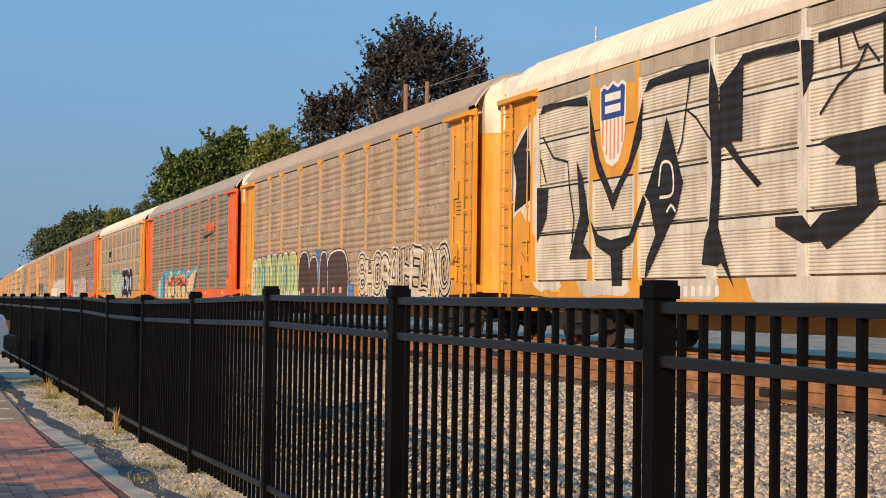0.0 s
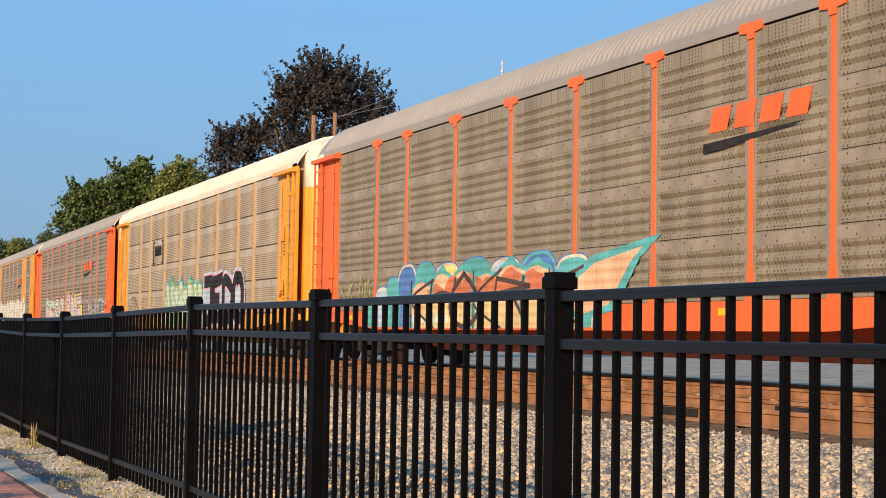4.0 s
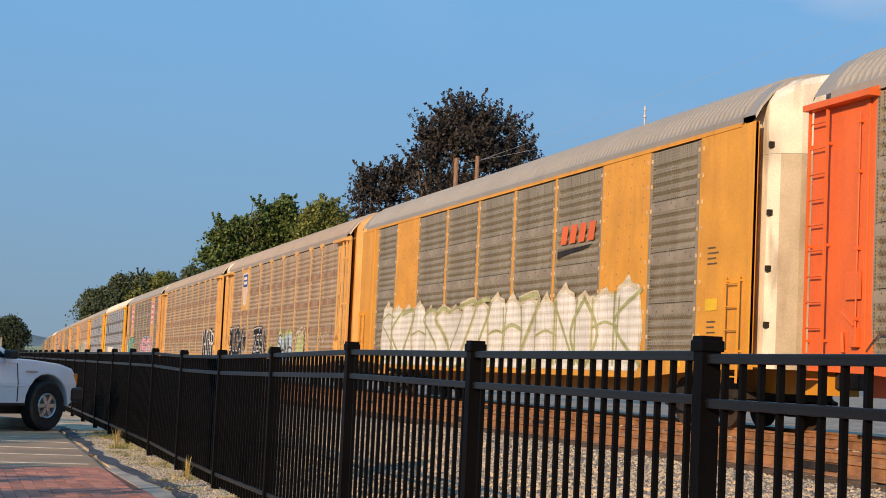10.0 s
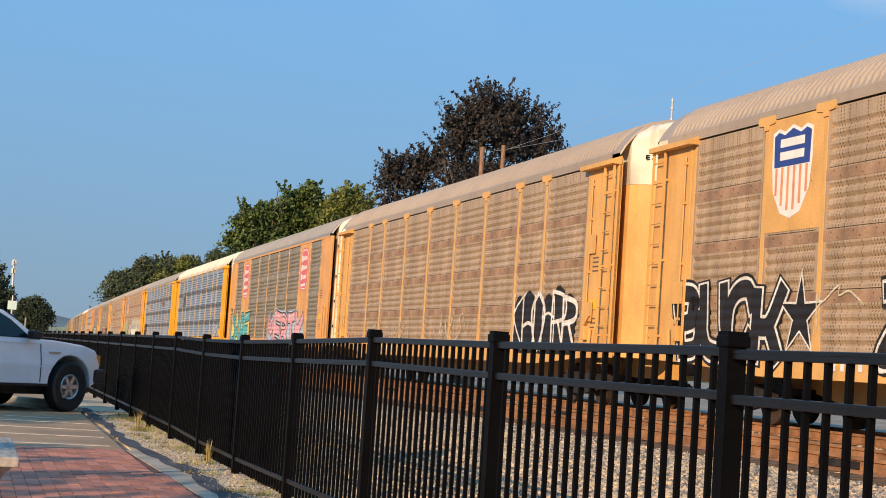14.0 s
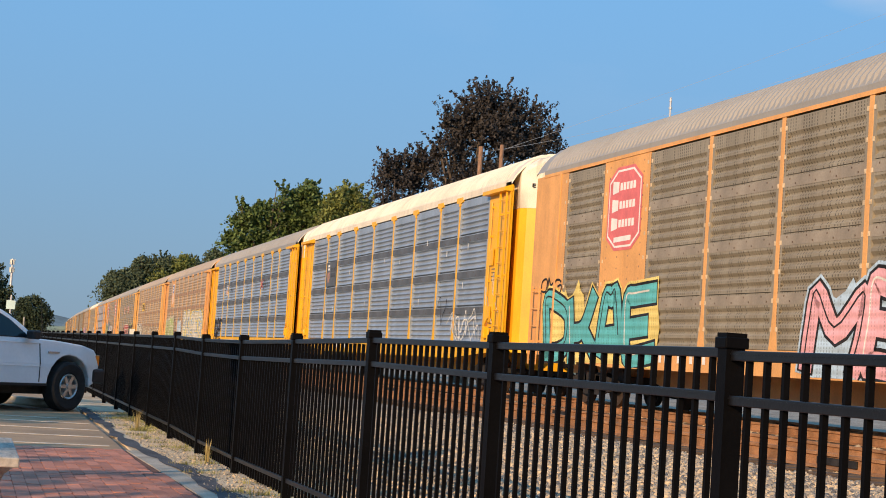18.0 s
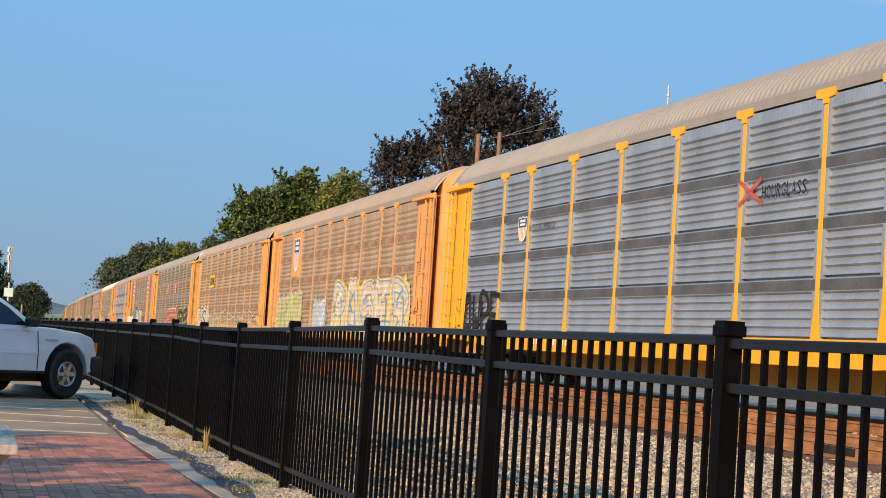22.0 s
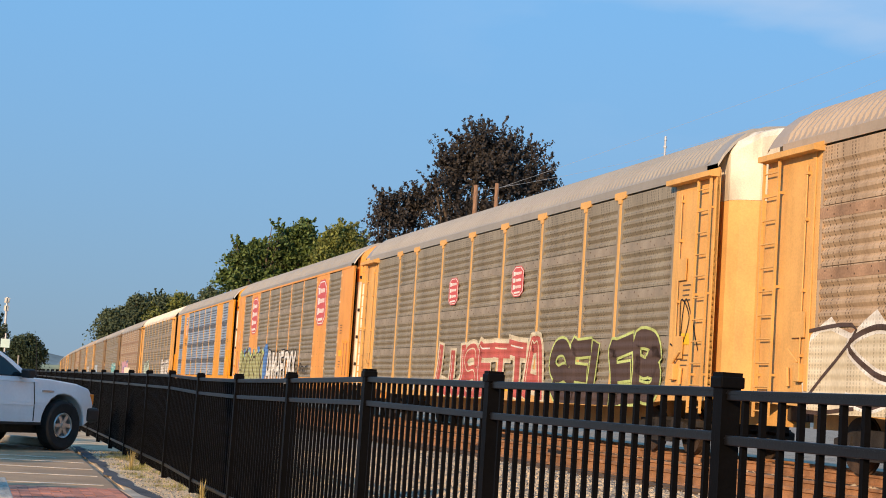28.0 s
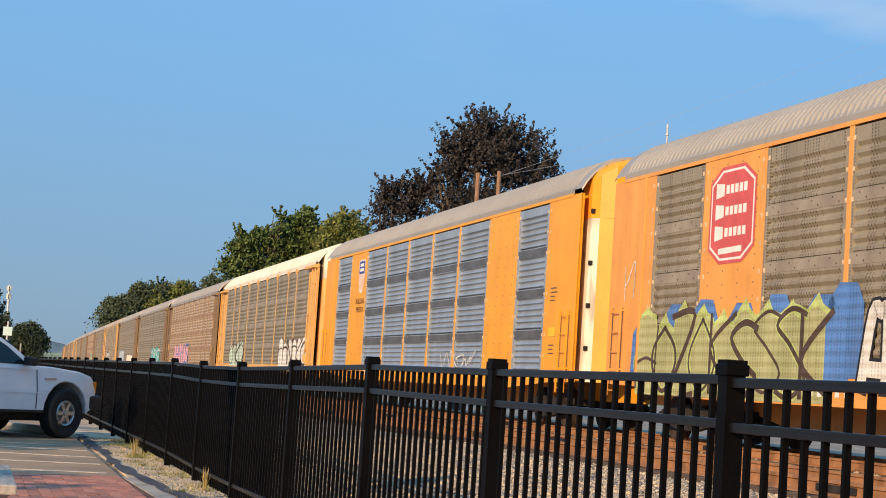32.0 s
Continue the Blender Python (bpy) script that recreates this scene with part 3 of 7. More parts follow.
def bogie_me():
    bm = bmesh.new()
    for x in (-1.05, 0.95):
        prism(bm, [(-1.25, 0.5), (-1.25, 0.32), (-0.7, 0.26), (-0.35, 0.2), (0.35, 0.2), (0.7, 0.26), (1.25, 0.32), (1.25, 0.5), (0.6, 0.66), (-0.6, 0.66)], x, x + 0.12, "x")
        for y in (-0.12, 0.0, 0.12):
            tube(bm, (x + 0.06, y, 0.26), (x + 0.06, y, 0.5), 0.05, n=8)
        for y in (-0.88, 0.88):
            box(bm, x - 0.03, x + 0.15, y - 0.16, y + 0.16, 0.28, 0.56)
        box(bm, x, x + 0.1, -0.42, 0.42, 0.3, 0.6)
    box(bm, -1.1, 1.1, -0.2, 0.2, 0.42, 0.66)
    box(bm, -0.9, 0.9, -1.35, 1.35, 0.5, 0.62)
    for y in (-1.3, 1.3):
        box(bm, -0.95, 0.95, y - 0.05, y + 0.05, 0.34, 0.44)
    return mesh_of(bm, "side_frame")


BOGIE = bogie_me()
COUPLER = mesh_of(boxm(-0.14, 0.14, -0.42, 0.42, 0.72, 1.0, bevel=0.03), "coupler")
REFLECT = mesh_of(boxm(SIDE - 0.0145, SIDE - 0.011, -0.22, 0.22, 1.0, 1.1), "reflector")
PLACARD = mesh_of(boxm(SIDE - 0.06, SIDE - 0.04, -0.2, 0.2, -0.2, 0.2), "placard")
YELLOW_REFLECT = mat("reflective_yellow", (0.85, 0.5, 0.02), 0.4, 0, 0.06, 6, 60, 0.0)
WHITE_END = mat("white_end_paint", (0.74, 0.67, 0.53), 0.6, 0, 0.12, 1.5, 40, 0.05, dirt=0.6)
TAN_DOOR = mat("dusty_end_door", (0.5, 0.42, 0.3), 0.7, 0, 0.12, 1.5, 40, 0.05, dirt=0.35)
# near-black colour that paints the shade inside a rack
INNER_SHADE = mat("painted_interior_shade", (0.02, 0.018, 0.016), 0.9, 0, 0.2, 3, 30, 0.0)
BRAKE = mat("brake_gear", (0.1, 0.055, 0.03), 0.8, 0.2, 0.3, 4, 30, 0.1)

PAINTS = {
    "amber": mat("amber_paint", (0.72, 0.33, 0.035), 0.5, 0, 0.09, 1.2, 30, 0.04, dirt=0.15),
    "yellow": mat("safety_yellow_paint", (0.82, 0.42, 0.012), 0.45, 0, 0.07, 1.2, 30, 0.04, dirt=0.1),
    "red": mat("vermilion_paint", (0.78, 0.15, 0.03), 0.5, 0, 0.08, 1.2, 30, 0.04, dirt=0.12),
    "peach": mat("faded_peach_paint", (0.72, 0.36, 0.12), 0.6, 0, 0.1, 1.2, 30, 0.04, dirt=0.16),
    "tan": mat("faded_tan_paint", (0.7, 0.39, 0.12), 0.6, 0, 0.1, 1.2, 30, 0.04, dirt=0.16),
    "apricot": mat("faded_apricot_paint", (0.78, 0.34, 0.075), 0.55, 0, 0.08, 1.2, 30, 0.04, dirt=0.14),
    "dull": mat("weathered_brown_paint", (0.25, 0.165, 0.09), 0.65, 0, 0.16, 1.2, 30, 0.04, dirt=0.3),
    "orange": mat("orange_paint", (0.82, 0.35, 0.02), 0.45, 0, 0.07, 1.2, 30, 0.04, dirt=0.1),
}
SKINS = {
    "grey": panel_mat("galvanised_sheet", (0.315, 0.27, 0.195), 0.18),
    "brown": panel_mat("rust_stained_sheet", (0.5, 0.36, 0.23), 0.3),
    "tan": panel_mat("tan_weathered_sheet", (0.52, 0.39, 0.26), 0.25),
    "blue": panel_mat("bright_galvanised_sheet", (0.4, 0.44, 0.48), 0.08, 0.36, 0.45, 0.2),
    "pale": panel_mat("pale_weathered_sheet", (0.5, 0.42, 0.31), 0.25, 0.5, 0.15, 0.25),
    "silver": mat("silver_sprayed_sheet", (0.74, 0.68, 0.56), 0.5, 0.1, 0.12, 1.5, 30, 0.1, dirt=0.28),
}
ROOFS = {
    "grey": mat("grey_roof_sheet", (0.38, 0.335, 0.27), 0.45, 0.2, 0.06, 0.5, 25, 0.04, dirt=0.12),
    "tan": mat("dusty_roof_sheet", (0.45, 0.345, 0.24), 0.45, 0.2, 0.06, 0.5, 25, 0.04, dirt=0.15),
    "cream": mat("cream_roof_paint", (0.78, 0.68, 0.52), 0.6, 0.0, 0.09, 0.8, 25, 0.08, dirt=0.2),
}


RIDGES = {"grey": (4, 0.04, 0.004), "brown": (4, 0.034, 0.004), "tan": (4, 0.034, 0.004), "blue": (5, 0.062, 0.03), "pale": (12, 0.022, 0.034), "silver": (13, 0.02, 0.03)}
RUST_BAND = mat("rust_stained_band", (0.36, 0.22, 0.13), 0.7, 0.1, 0.22, 1.6, 30, 0.08, dirt=0.35)
GREY_BAND = mat("galvanised_band", (0.33, 0.275, 0.205), 0.6, 0.15, 0.12, 1.6, 30, 0.05, dirt=0.25)
TAN_BAND = mat("tan_weathered_band", (0.44, 0.34, 0.22), 0.65, 0.1, 0.12, 1.6, 30, 0.05, dirt=0.3)
BLUE_BAND = mat("slate_band", (0.115, 0.12, 0.125), 0.5, 0.2, 0.15, 1.6, 30, 0.05, dirt=0.2)
ROW_BANDS = {"brown": RUST_BAND, "tan": TAN_BAND, "grey": GREY_BAND, "blue": BLUE_BAND}
BOLT = mat("rusty_bolt_head", (0.14, 0.09, 0.06), 0.8, 0.2, 0.2, 6, 40, 0.0)
BANDS = {}


def band(width):
    """A flat joint strip with a row of bolt heads."""
    key = round(width, 3)
    if key not in BANDS:
        bm = boxm(SIDE - 0.009, SIDE + 0.02, -width / 2, width / 2, -0.085, 0.085)
        plain = set(bm.faces)
        n = max(2, int(width / 0.62))
        for k in range(2 * n):
            y = -width / 2 + width * (k // 2 + 0.35 + 0.3 * (k % 2)) / n
            z = 0.045 if k % 2 else -0.04
            box(bm, SIDE - 0.0135, SIDE - 0.005, y - 0.012, y + 0.012, z - 0.014, z + 0.014)
        for f in bm.faces:
            f.material_index = 0 if f in plain else 1
        me = mesh_of(bm, "rivet_band")
        me.materials.append(GREY_BAND)
        me.materials.append(BOLT)
        BANDS[key] = me
    return BANDS[key]


def clips_me():
    bm = bmesh.new()
    for k in range(8):
        for y in (-0.09, 0.09):
            box(bm, SIDE - 0.0155, SIDE + 0.03, y - 0.028, y + 0.028, Z0 + 0.3 + 0.46 * k, Z0 + 0.37 + 0.46 * k)
    return mesh_of(bm, "rib_clips")


CLIPS = clips_me()
CLIP_PAINT = mat("pale_clip_steel", (0.72, 0.55, 0.34), 0.6, 0.1, 0.2, 4, 30, 0.0)


def rivets_me():
    bm = bmesh.new()
    for y in (-0.85, -0.28, 0.28, 0.85):
        for k in range(16):
            z = Z0 + 0.15 + k * 0.23
            box(bm, SIDE - 0.015, SIDE - 0.009, y - 0.016, y + 0.016, z, z + 0.032)
    return mesh_of(bm, "rivet_row")


def grab_ladder_me():
    """A short ladder at the corner of a plated car."""
    bm = bmesh.new()
    for y in (-0.24, 0.24):
        box(bm, SIDE - 0.1, SIDE - 0.07, y - 0.018, y + 0.018, 0.75, 2.5)
        for z in (1.25, 2.4):
            box(bm, SIDE - 0.08, SIDE - 0.01, y - 0.014, y + 0.014, z, z + 0.035)
    for k in range(5):
        tube(bm, (SIDE - 0.085, -0.24, 0.85 + 0.38 * k), (SIDE - 0.085, 0.24, 0.85 + 0.38 * k), 0.013, n=6)
    return mesh_of(bm, "ladder")


def lock_me(sign):
    """Locking bar, its guides, handle and box at the foot of a door."""
    bm = bmesh.new()
    y = sign * 11.62
    tube(bm, (SIDE - 0.05, y, Z0 + 0.1), (SIDE - 0.05, y, Z1 - 0.25), 0.014, n=6)
    for z in (Z0 + 0.5, Z0 + 1.5, Z0 + 2.6, Z1 - 0.4):
        box(bm, SIDE - 0.07, SIDE - 0.01, y - 0.045, y + 0.045, z, z + 0.05)
    box(bm, SIDE - 0.11, SIDE - 0.01, y - 0.1, y + 0.06, Z0 + 0.12, Z0 + 0.4, bevel=0.01)
    tube(bm, (SIDE - 0.08, y, Z0 + 0.42), (SIDE - 0.09, y + sign * 0.3, Z0 + 0.62), 0.016, n=6)
    tube(bm, (SIDE - 0.06, y + sign * 0.3, Z0 + 0.05), (SIDE - 0.06, y + sign * 0.34, Z0 + 0.34), 0.03, n=8)
    return mesh_of(bm, "lock_gear")


LOCKS = (lock_me(-1), lock_me(1))
RIVETS, GRAB = rivets_me(), grab_ladder_me()


def rack_car(frame_c, skin, roof, style, label):
    """One autorack. style 'T': ribs with T heads and ladders; 'P': thin ribs and wide plates."""
    car = thing("autorack_car", label, "autorack", "cars of the passing train")
    fp, sk, rf = PAINTS[frame_c], SKINS[skin], ROOFS[roof]
    for n, me in FRAME:
        ob_of(n, me, fp, car)
    ob_of("rack_interior", CORE, INNER_SHADE, car)
    ob_of("far_side_sheet", BACK, sk, car)
    ob_of("eave_rail", EAVE, fp if style == "P" else rf, car)
    ob_of("roof", ROOF, rf, car)
    for k in (0, 1):
        white = (style == "T" and (skin != "brown" or "rust-stained" in label)) or (k == 0 and frame_c in ("amber", "peach") and style == "P")
        ob_of("roof_end", ROOF_ENDS[k], rf, car)
        if style == "P" and k == 0:
            ob_of("end_post", END_POST, WHITE_END, car, "worn white corner of the end")
            ob_of("end_door", END_LEAF, TAN_DOOR if white else fp, car, "dusty end door")
            for z in (1.7, 2.6, 3.5, 4.6):
                hg = ob_of("hinge", HINGE, STEEL_DARK, car)
                hg.location.z = z
        else:
            ob_of("end_door", END_LOW[k], fp, car)
        ob_of("end_door_top", END_TOP[k], WHITE_END if white else fp, car, "white upper end of the car" if white else "")
        c = ob_of("coupler", COUPLER, STEEL_DARK, car)
        c.location.y = (-13.6, 13.6)[k]
    ob_of("corner_column", COL_NEAR, fp, car)
    ob_of("corner_column", COL_FAR, fp, car)
    for y in (-12.93, 11.45):
        ob_of("column_flange", FLANGE, fp, car).location.y = y
    if style == "P":
        for y in (-12.45, 12.45):
            ob_of("ladder", GRAB, fp, car).location.y = y
        for a, b in ((-11.42, -10.98), (10.98, 11.42)):
            part("corner_plate", boxm(SIDE - 0.012, SIDE + 0.055, a, b, Z0 - 0.02, Z1 + 0.06), fp, car)
    if style == "T":
        for k in (0, 1):
            ob_of("door_header", HEADERS[k], fp, car)
            ob_of("ladder", LADDERS[k], fp, car)
            ob_of("lock_gear", LOCKS[k], fp, car, "locking bar and box of the door")
        edges = RIBS
        for y in RIBS:
            r = ob_of("rib", RIB_T if abs(y) < 11 and skin not in ("pale", "silver") else RIB_PLAIN, sk if skin == "silver" and y < 5 else fp, car)
            r.location.y = y
        spans = list(zip(RIBS, RIBS[1:]))
        plates = []
    else:
        plates = [(-8.85, -6.6), (6.6, 8.85)]
        inner = [-6.6, -3.96, -1.32, 1.32, 3.96, 6.6]
        spans = [(-11.0, -8.85)] + list(zip(inner, inner[1:])) + [(8.85, 11.0)]
        for y in inner[1:-1]:
            r = ob_of("rib", RIB_PLAIN, fp, car)
            r.location.y = y
        for y in inner + [-11.0, -8.85, 8.85, 11.0]:
            q = ob_of("sheet_clip", CLIPS, CLIP_PAINT, car, "pale clips that hold the sheets")
            tagged(q, kind="stuff")
            q.location.y = y
        for a, b in plates:
            part("plate", boxm(SIDE - 0.011, SIDE + 0.06, a, b, Z0, Z1 + 0.02), fp, car)
            q = tagged(ob_of("rivet_row", RIVETS, RUST_BAND, car), kind="stuff")
            q.location.y = (a + b) / 2
            for y in (a, (a + b) / 2, b):
                q = ob_of("plate_seam", SEAM, fp, car)
                q.location.y = y
                q.location.x = -0.008
    for y in sorted({v for span in spans for v in span}):
        ob_of("sheet_edge", SHEET_EDGE, sk, car).location.y = y
    for a, b in spans:
        s = ob_of("side_panel", sheet(b - a, 4, *RIDGES[skin]), sk, car)
        s.location.y = (a + b) / 2
        if skin in ROW_BANDS:
            for k in range(3):
                q = ob_of("rivet_band", band(b - a - 0.14), ROW_BANDS[skin], car, "rust-stained riveted band" if skin == "brown" else "")
                q.location = (0, (a + b) / 2, Z0 + (k + 1) * (Z1 - Z0) / 4 - 0.11)
    for y in (-10.2, -6.1, -2.0, 2.0, 6.1, 10.2):
        q = ob_of("reflector", REFLECT, YELLOW_REFLECT, car, "yellow reflector")
        q.location.y = y
    for y in (-10.1, 10.1):
        bo = ob_of("bogie", BOGIE, STEEL_DARK, car)
        bo.location.y = y
        for dy in (-0.88, 0.88):
            for x in (-0.78, 0.78):
                w = ob_of("wheel", WHEEL, WHEEL_STEEL, bo)
                w.location = (x, dy, 0.42)
                w.rotation_euler.z = 0 if x < 0 else math.pi
    return car


# frame, skin, roof, style, look
CARS = [
    ("amber", "silver", "tan", "T", "amber railway autorack ahead of the painted car"),
    ("amber", "silver", "cream", "T", "amber autorack sprayed silver and black in huge letters"),
    ("amber", "tan", "tan", "T", "amber autorack with tan sheets and green, black and cream graffiti"),
    ("red", "grey", "grey", "T", "vermilion autorack with grey sheets and blue and peach graffiti"),
    ("amber", "pale", "cream", "T", "amber autorack with pale sheets, cream roof and green graffiti"),
    ("red", "grey", "grey", "T", "vermilion autorack with grey sheets and pink outlined graffiti"),
    ("amber", "grey", "grey", "P", "amber plated autorack with white and green graffiti"),
    ("tan", "brown", "tan", "T", "faded tan autorack with black and white graffiti words"),
    ("tan", "brown", "tan", "T", "rust-stained tan autorack with small pale tags"),
    ("peach", "grey", "grey", "P", "peach plated autorack with red octagon emblems and pink graffiti"),
    ("yellow", "blue", "cream", "T", "bright yellow autorack with blue-grey corrugated sheets"),
    ("yellow", "blue", "grey", "T", "bright yellow autorack with shield emblem and black graffiti"),
    ("peach", "brown", "tan", "T", "peach autorack with brown sheets and blue and white graffiti"),
    ("tan", "brown", "tan", "T", "tan autorack with brown sheets and a yellow emblem plate"),
    ("tan", "grey", "grey", "T", "tan autorack with grey sheets and red and white graffiti"),
    ("apricot", "grey", "grey", "P", "apricot plated autorack with a red octagon emblem and green graffiti"),
    ("orange", "blue", "grey", "P", "orange plated autorack with clean blue-grey sheets"),
    ("tan", "grey", "cream", "T", "tan autorack with grey sheets, cream roof and pale graffiti"),
]
FAR_KINDS = [("dull", "grey", "grey", "T"), ("tan", "grey", "tan", "T"), ("dull", "grey", "grey", "P"), ("dull", "brown", "grey", "T"), ("dull", "grey", "grey", "T")]
fleet = []
for i in range(34):
    if i < len(CARS):
        car = rack_car(*CARS[i])
    else:
        k = FAR_KINDS[i % 5]
        car = rack_car(*k, "weathered %s autorack far along the train" % k[0])
    fleet.append(car)


LEAD = [(0, 0.52), (2, 0.48), (4, 0.41), (6, 0.29), (8, 0.12), (10, -0.02), (12, -0.13), (14, -0.21), (18, -0.3), (24, -0.29), (28, -0.2), (32, -0.15)]


def lead(t):
    """The train runs a touch faster at first than on the average: metres gained."""
    for (a, u), (b, v) in zip(LEAD, LEAD[1:]):
        if a <= t <= b:
            return u + (v - u) * (t - a) / (b - a)
    return 0.0


def car_pose(index, t):
    """index 0 rides one car ahead of the first gap."""
    s = (index - 0.5) * PITCH - (START + SPEED * t + lead(t))
    a, b = s - 9.5, s + 9.5
    head = math.atan2(track_x(b) - track_x(a), 19.0)
    x = (track_x(a) + track_x(b)) / 2
    return pose(x + 1.5, s, RAIL, 0, 0, -math.degrees(head))


def motions():
    for i, car in enumerate(fleet):
        walk(car, [(t, car_pose(i, t)) for t in range(0, 33, 2)])


# ---- path, parking place and strip along the fence ----
def flat(name, outline, z, material, label, category, kind="structure", depth=0.05):
    bm = bmesh.new()
    prism(bm, outline, z - depth, z, "z")
    return tagged(part(name, bm, material), label, category, kind=kind)


def right_edge(y):
    return 1.79 - 0.024 * (y - 10.3)


bed = flat("pavement", [(-4.0, -9.0), (right_edge(-9.0), -9.0), (right_edge(17.0), 17.02), (-4.0, 16.2)], 0.0, SAND_JOINT, "red clay paver path with sandy joints", "pavement")
flat("parking_place", [(-30, 16.22), (-4.0, 16.22), (1.6, 17.04), (1.62, 18.0), (1.66, 24.0), (1.8, 31.0), (2.0, 60.0), (-30, 60.0)], 0.008, CONCRETE, "worn tan concrete parking place with white lines", "pavement")
flat("kerb_strip", [(right_edge(-9.0) + 0.005, -9.0), (right_edge(-9.0) + 0.1, -9.0), (right_edge(10.3) + 0.11, 10.3), (right_edge(14.0) + 0.18, 14.0), (right_edge(17.0) + 0.2, 17.1), (right_edge(17.0) + 0.005, 17.04)], 0.006, EDGING, "pale concrete edging beside the brick path", "kerb")
for k, (x0, y0, x1, y1) in enumerate([(-3.2, 17.25, 1.5, 17.45), (-3.2, 18.75, 1.55, 18.95), (-3.2, 20.5, 1.6, 20.3), (-3.2, 21.9, 1.6, 21.75), (-3.2, 23.1, 1.3, 22.8)]):
    flat("parking_line", [(x0, y0), (x1, y1), (x1, y1 + 0.1), (x0, y0 + 0.1)], 0.014, LINE_PAINT, "worn white painted line on the concrete", "road line", depth=0.004)
# a wandering strip of tar along the gravel
rng_t = random.Random(8)
left, right = [], []
yy = 2.0
while yy < 27.0:
    c = 1.98 + max(0.0, 10.3 - yy) * 0.02 if yy < 14.6 else 1.97 - 0.05 * (yy - 14.6) if yy < 18.6 else 1.77 + 0.01 * (yy - 18.6)
    left.append((c - 0.08 + rng_t.uniform(-0.05, 0.04), yy))
    right.append((c + 0.07 + rng_t.uniform(-0.05, 0.06), yy))
    yy += 0.35
tar_bm = bmesh.new()
rowsv = [(tar_bm.verts.new((*a, 0.01)), tar_bm.verts.new((*b, 0.01))) for a, b in zip(left, right)]
for (a, b), (c, d) in zip(rowsv, rowsv[1:]):
    tar_bm.faces.new((a, b, d, c))
tagged(part("tar_strip", tar_bm, ASPHALT), "ragged dark strip of old asphalt along the gravel", "asphalt", kind="structure")
flat("gravel_strip", [(right_edge(-9.0) + 0.065, -9.0), (3.3, -9.0), (3.3, 40.0), (1.84, 40.0), (1.72, 19.0), (right_edge(17.0) + 0.065, 17.2)], 0.002, GRAVEL, "tan gravel strip under the fence", "gravel", depth=0.02)
peb = rocks("pebbles", 12000, 1.9, 3.4, 7, 26, 0.016, 12, STONE_MIX, lambda x, y: 0.0)
tagged(peb, "small loose pebbles along the foot of the fence", "pebbles", kind="stuff")


def weed(x, y, h, n, seed, label, mat_):
    rng = random.Random(seed)
    bm = bmesh.new()
    for _ in range(n):
        a = rng.uniform(0, 6.28)
        lean = rng.uniform(0.05, 0.9 if h < 0.15 else 0.3) * h
        hh = h * rng.uniform(0.5, 1)
        r0 = rng.uniform(0, 0.16 if h < 0.15 else 0.03)
        p0 = Vector((math.cos(a) * r0, math.sin(a) * r0, 0))
        p1 = p0 + Vector((math.cos(a) * lean * 0.4, math.sin(a) * lean * 0.4, hh * 0.6))
        p2 = p0 + Vector((math.cos(a) * lean, math.sin(a) * lean, hh))
        w = Vector((-math.sin(a), math.cos(a), 0)) * rng.uniform(0.0015, 0.004)
        vs = [bm.verts.new(v) for v in (p0 - w, p0 + w, p1 + w * 1.3, p1 - w * 1.3, p2)]
        bm.faces.new((vs[0], vs[1], vs[2], vs[3]))
        bm.faces.new((vs[3], vs[2], vs[4]))
    ob = part("weed", bm, mat_)
    ob.location = (x, y, 0.003)
    return tagged(ob, label, "weed", kind="stuff")


GRASS_BLADE = leaf_mat("grass_blade", (0.2, 0.22, 0.05), 0.35)
DRY_BLADE = leaf_mat("dry_blade", (0.34, 0.26, 0.1), 0.3)
weed(2.12, 20.9, 0.3, 26, 1, "tall dry yellow-green weed standing by the fence", DRY_BLADE)
weed(2.3, 15.9, 0.25, 30, 2, "dry leggy weed at the foot of a fence post", DRY_BLADE)
rng_w = random.Random(77)
tufts = bmesh.new()
for k in range(60):
    cx_, cy_, h = rng_w.uniform(2.0, 2.6), 8.5 + 17 * rng_w.random(), rng_w.uniform(0.03, 0.08)
    for _ in range(80):
        a, r0, hh = rng_w.uniform(0, 6.28), rng_w.uniform(0, 0.17), h * rng_w.uniform(0.4, 1)
        p0 = Vector((cx_ + math.cos(a) * r0, cy_ + math.sin(a) * r0, 0.003))
        out = Vector((math.cos(a + 1), math.sin(a + 1), 0)) * hh * rng_w.uniform(0.1, 0.9)
        w = Vector((-out.y, out.x, 0)).normalized() * rng_w.uniform(0.002, 0.004)
        tufts.faces.new([tufts.verts.new(v) for v in (p0 - w, p0 + w, p0 + out + Vector((0, 0, hh)))])
GRASS_MIX = leaf_mat("grass_mix", (0.26, 0.24, 0.07), 0.5)
tagged(part("grass_tufts", tufts, GRASS_MIX), "low tufts of green and straw-coloured grass in gravel", "grass", kind="stuff")


# ---- bench, post and lamp beside the path ----
BENCH_WOOD = mat("grey_weathered_wood", (0.42, 0.38, 0.32), 0.85, 0, 0.2, 4, 60, 0.35, stretch=(8, 1, 8))
BEIGE = mat("beige_cast_stone", (0.58, 0.45, 0.24), 0.85, 0, 0.12, 4, 60, 0.25)
bench = thing("bench", "park bench with grey plank seat on pale concrete legs", "bench", loc=(0.0, 10.0, 0))
for k in range(3):
    part("seat_plank", boxm(0.13 - 0.2 * k, 0.31 - 0.2 * k, -0.85, 0.85, 0.4, 0.455, bevel=0.008), BENCH_WOOD, bench)
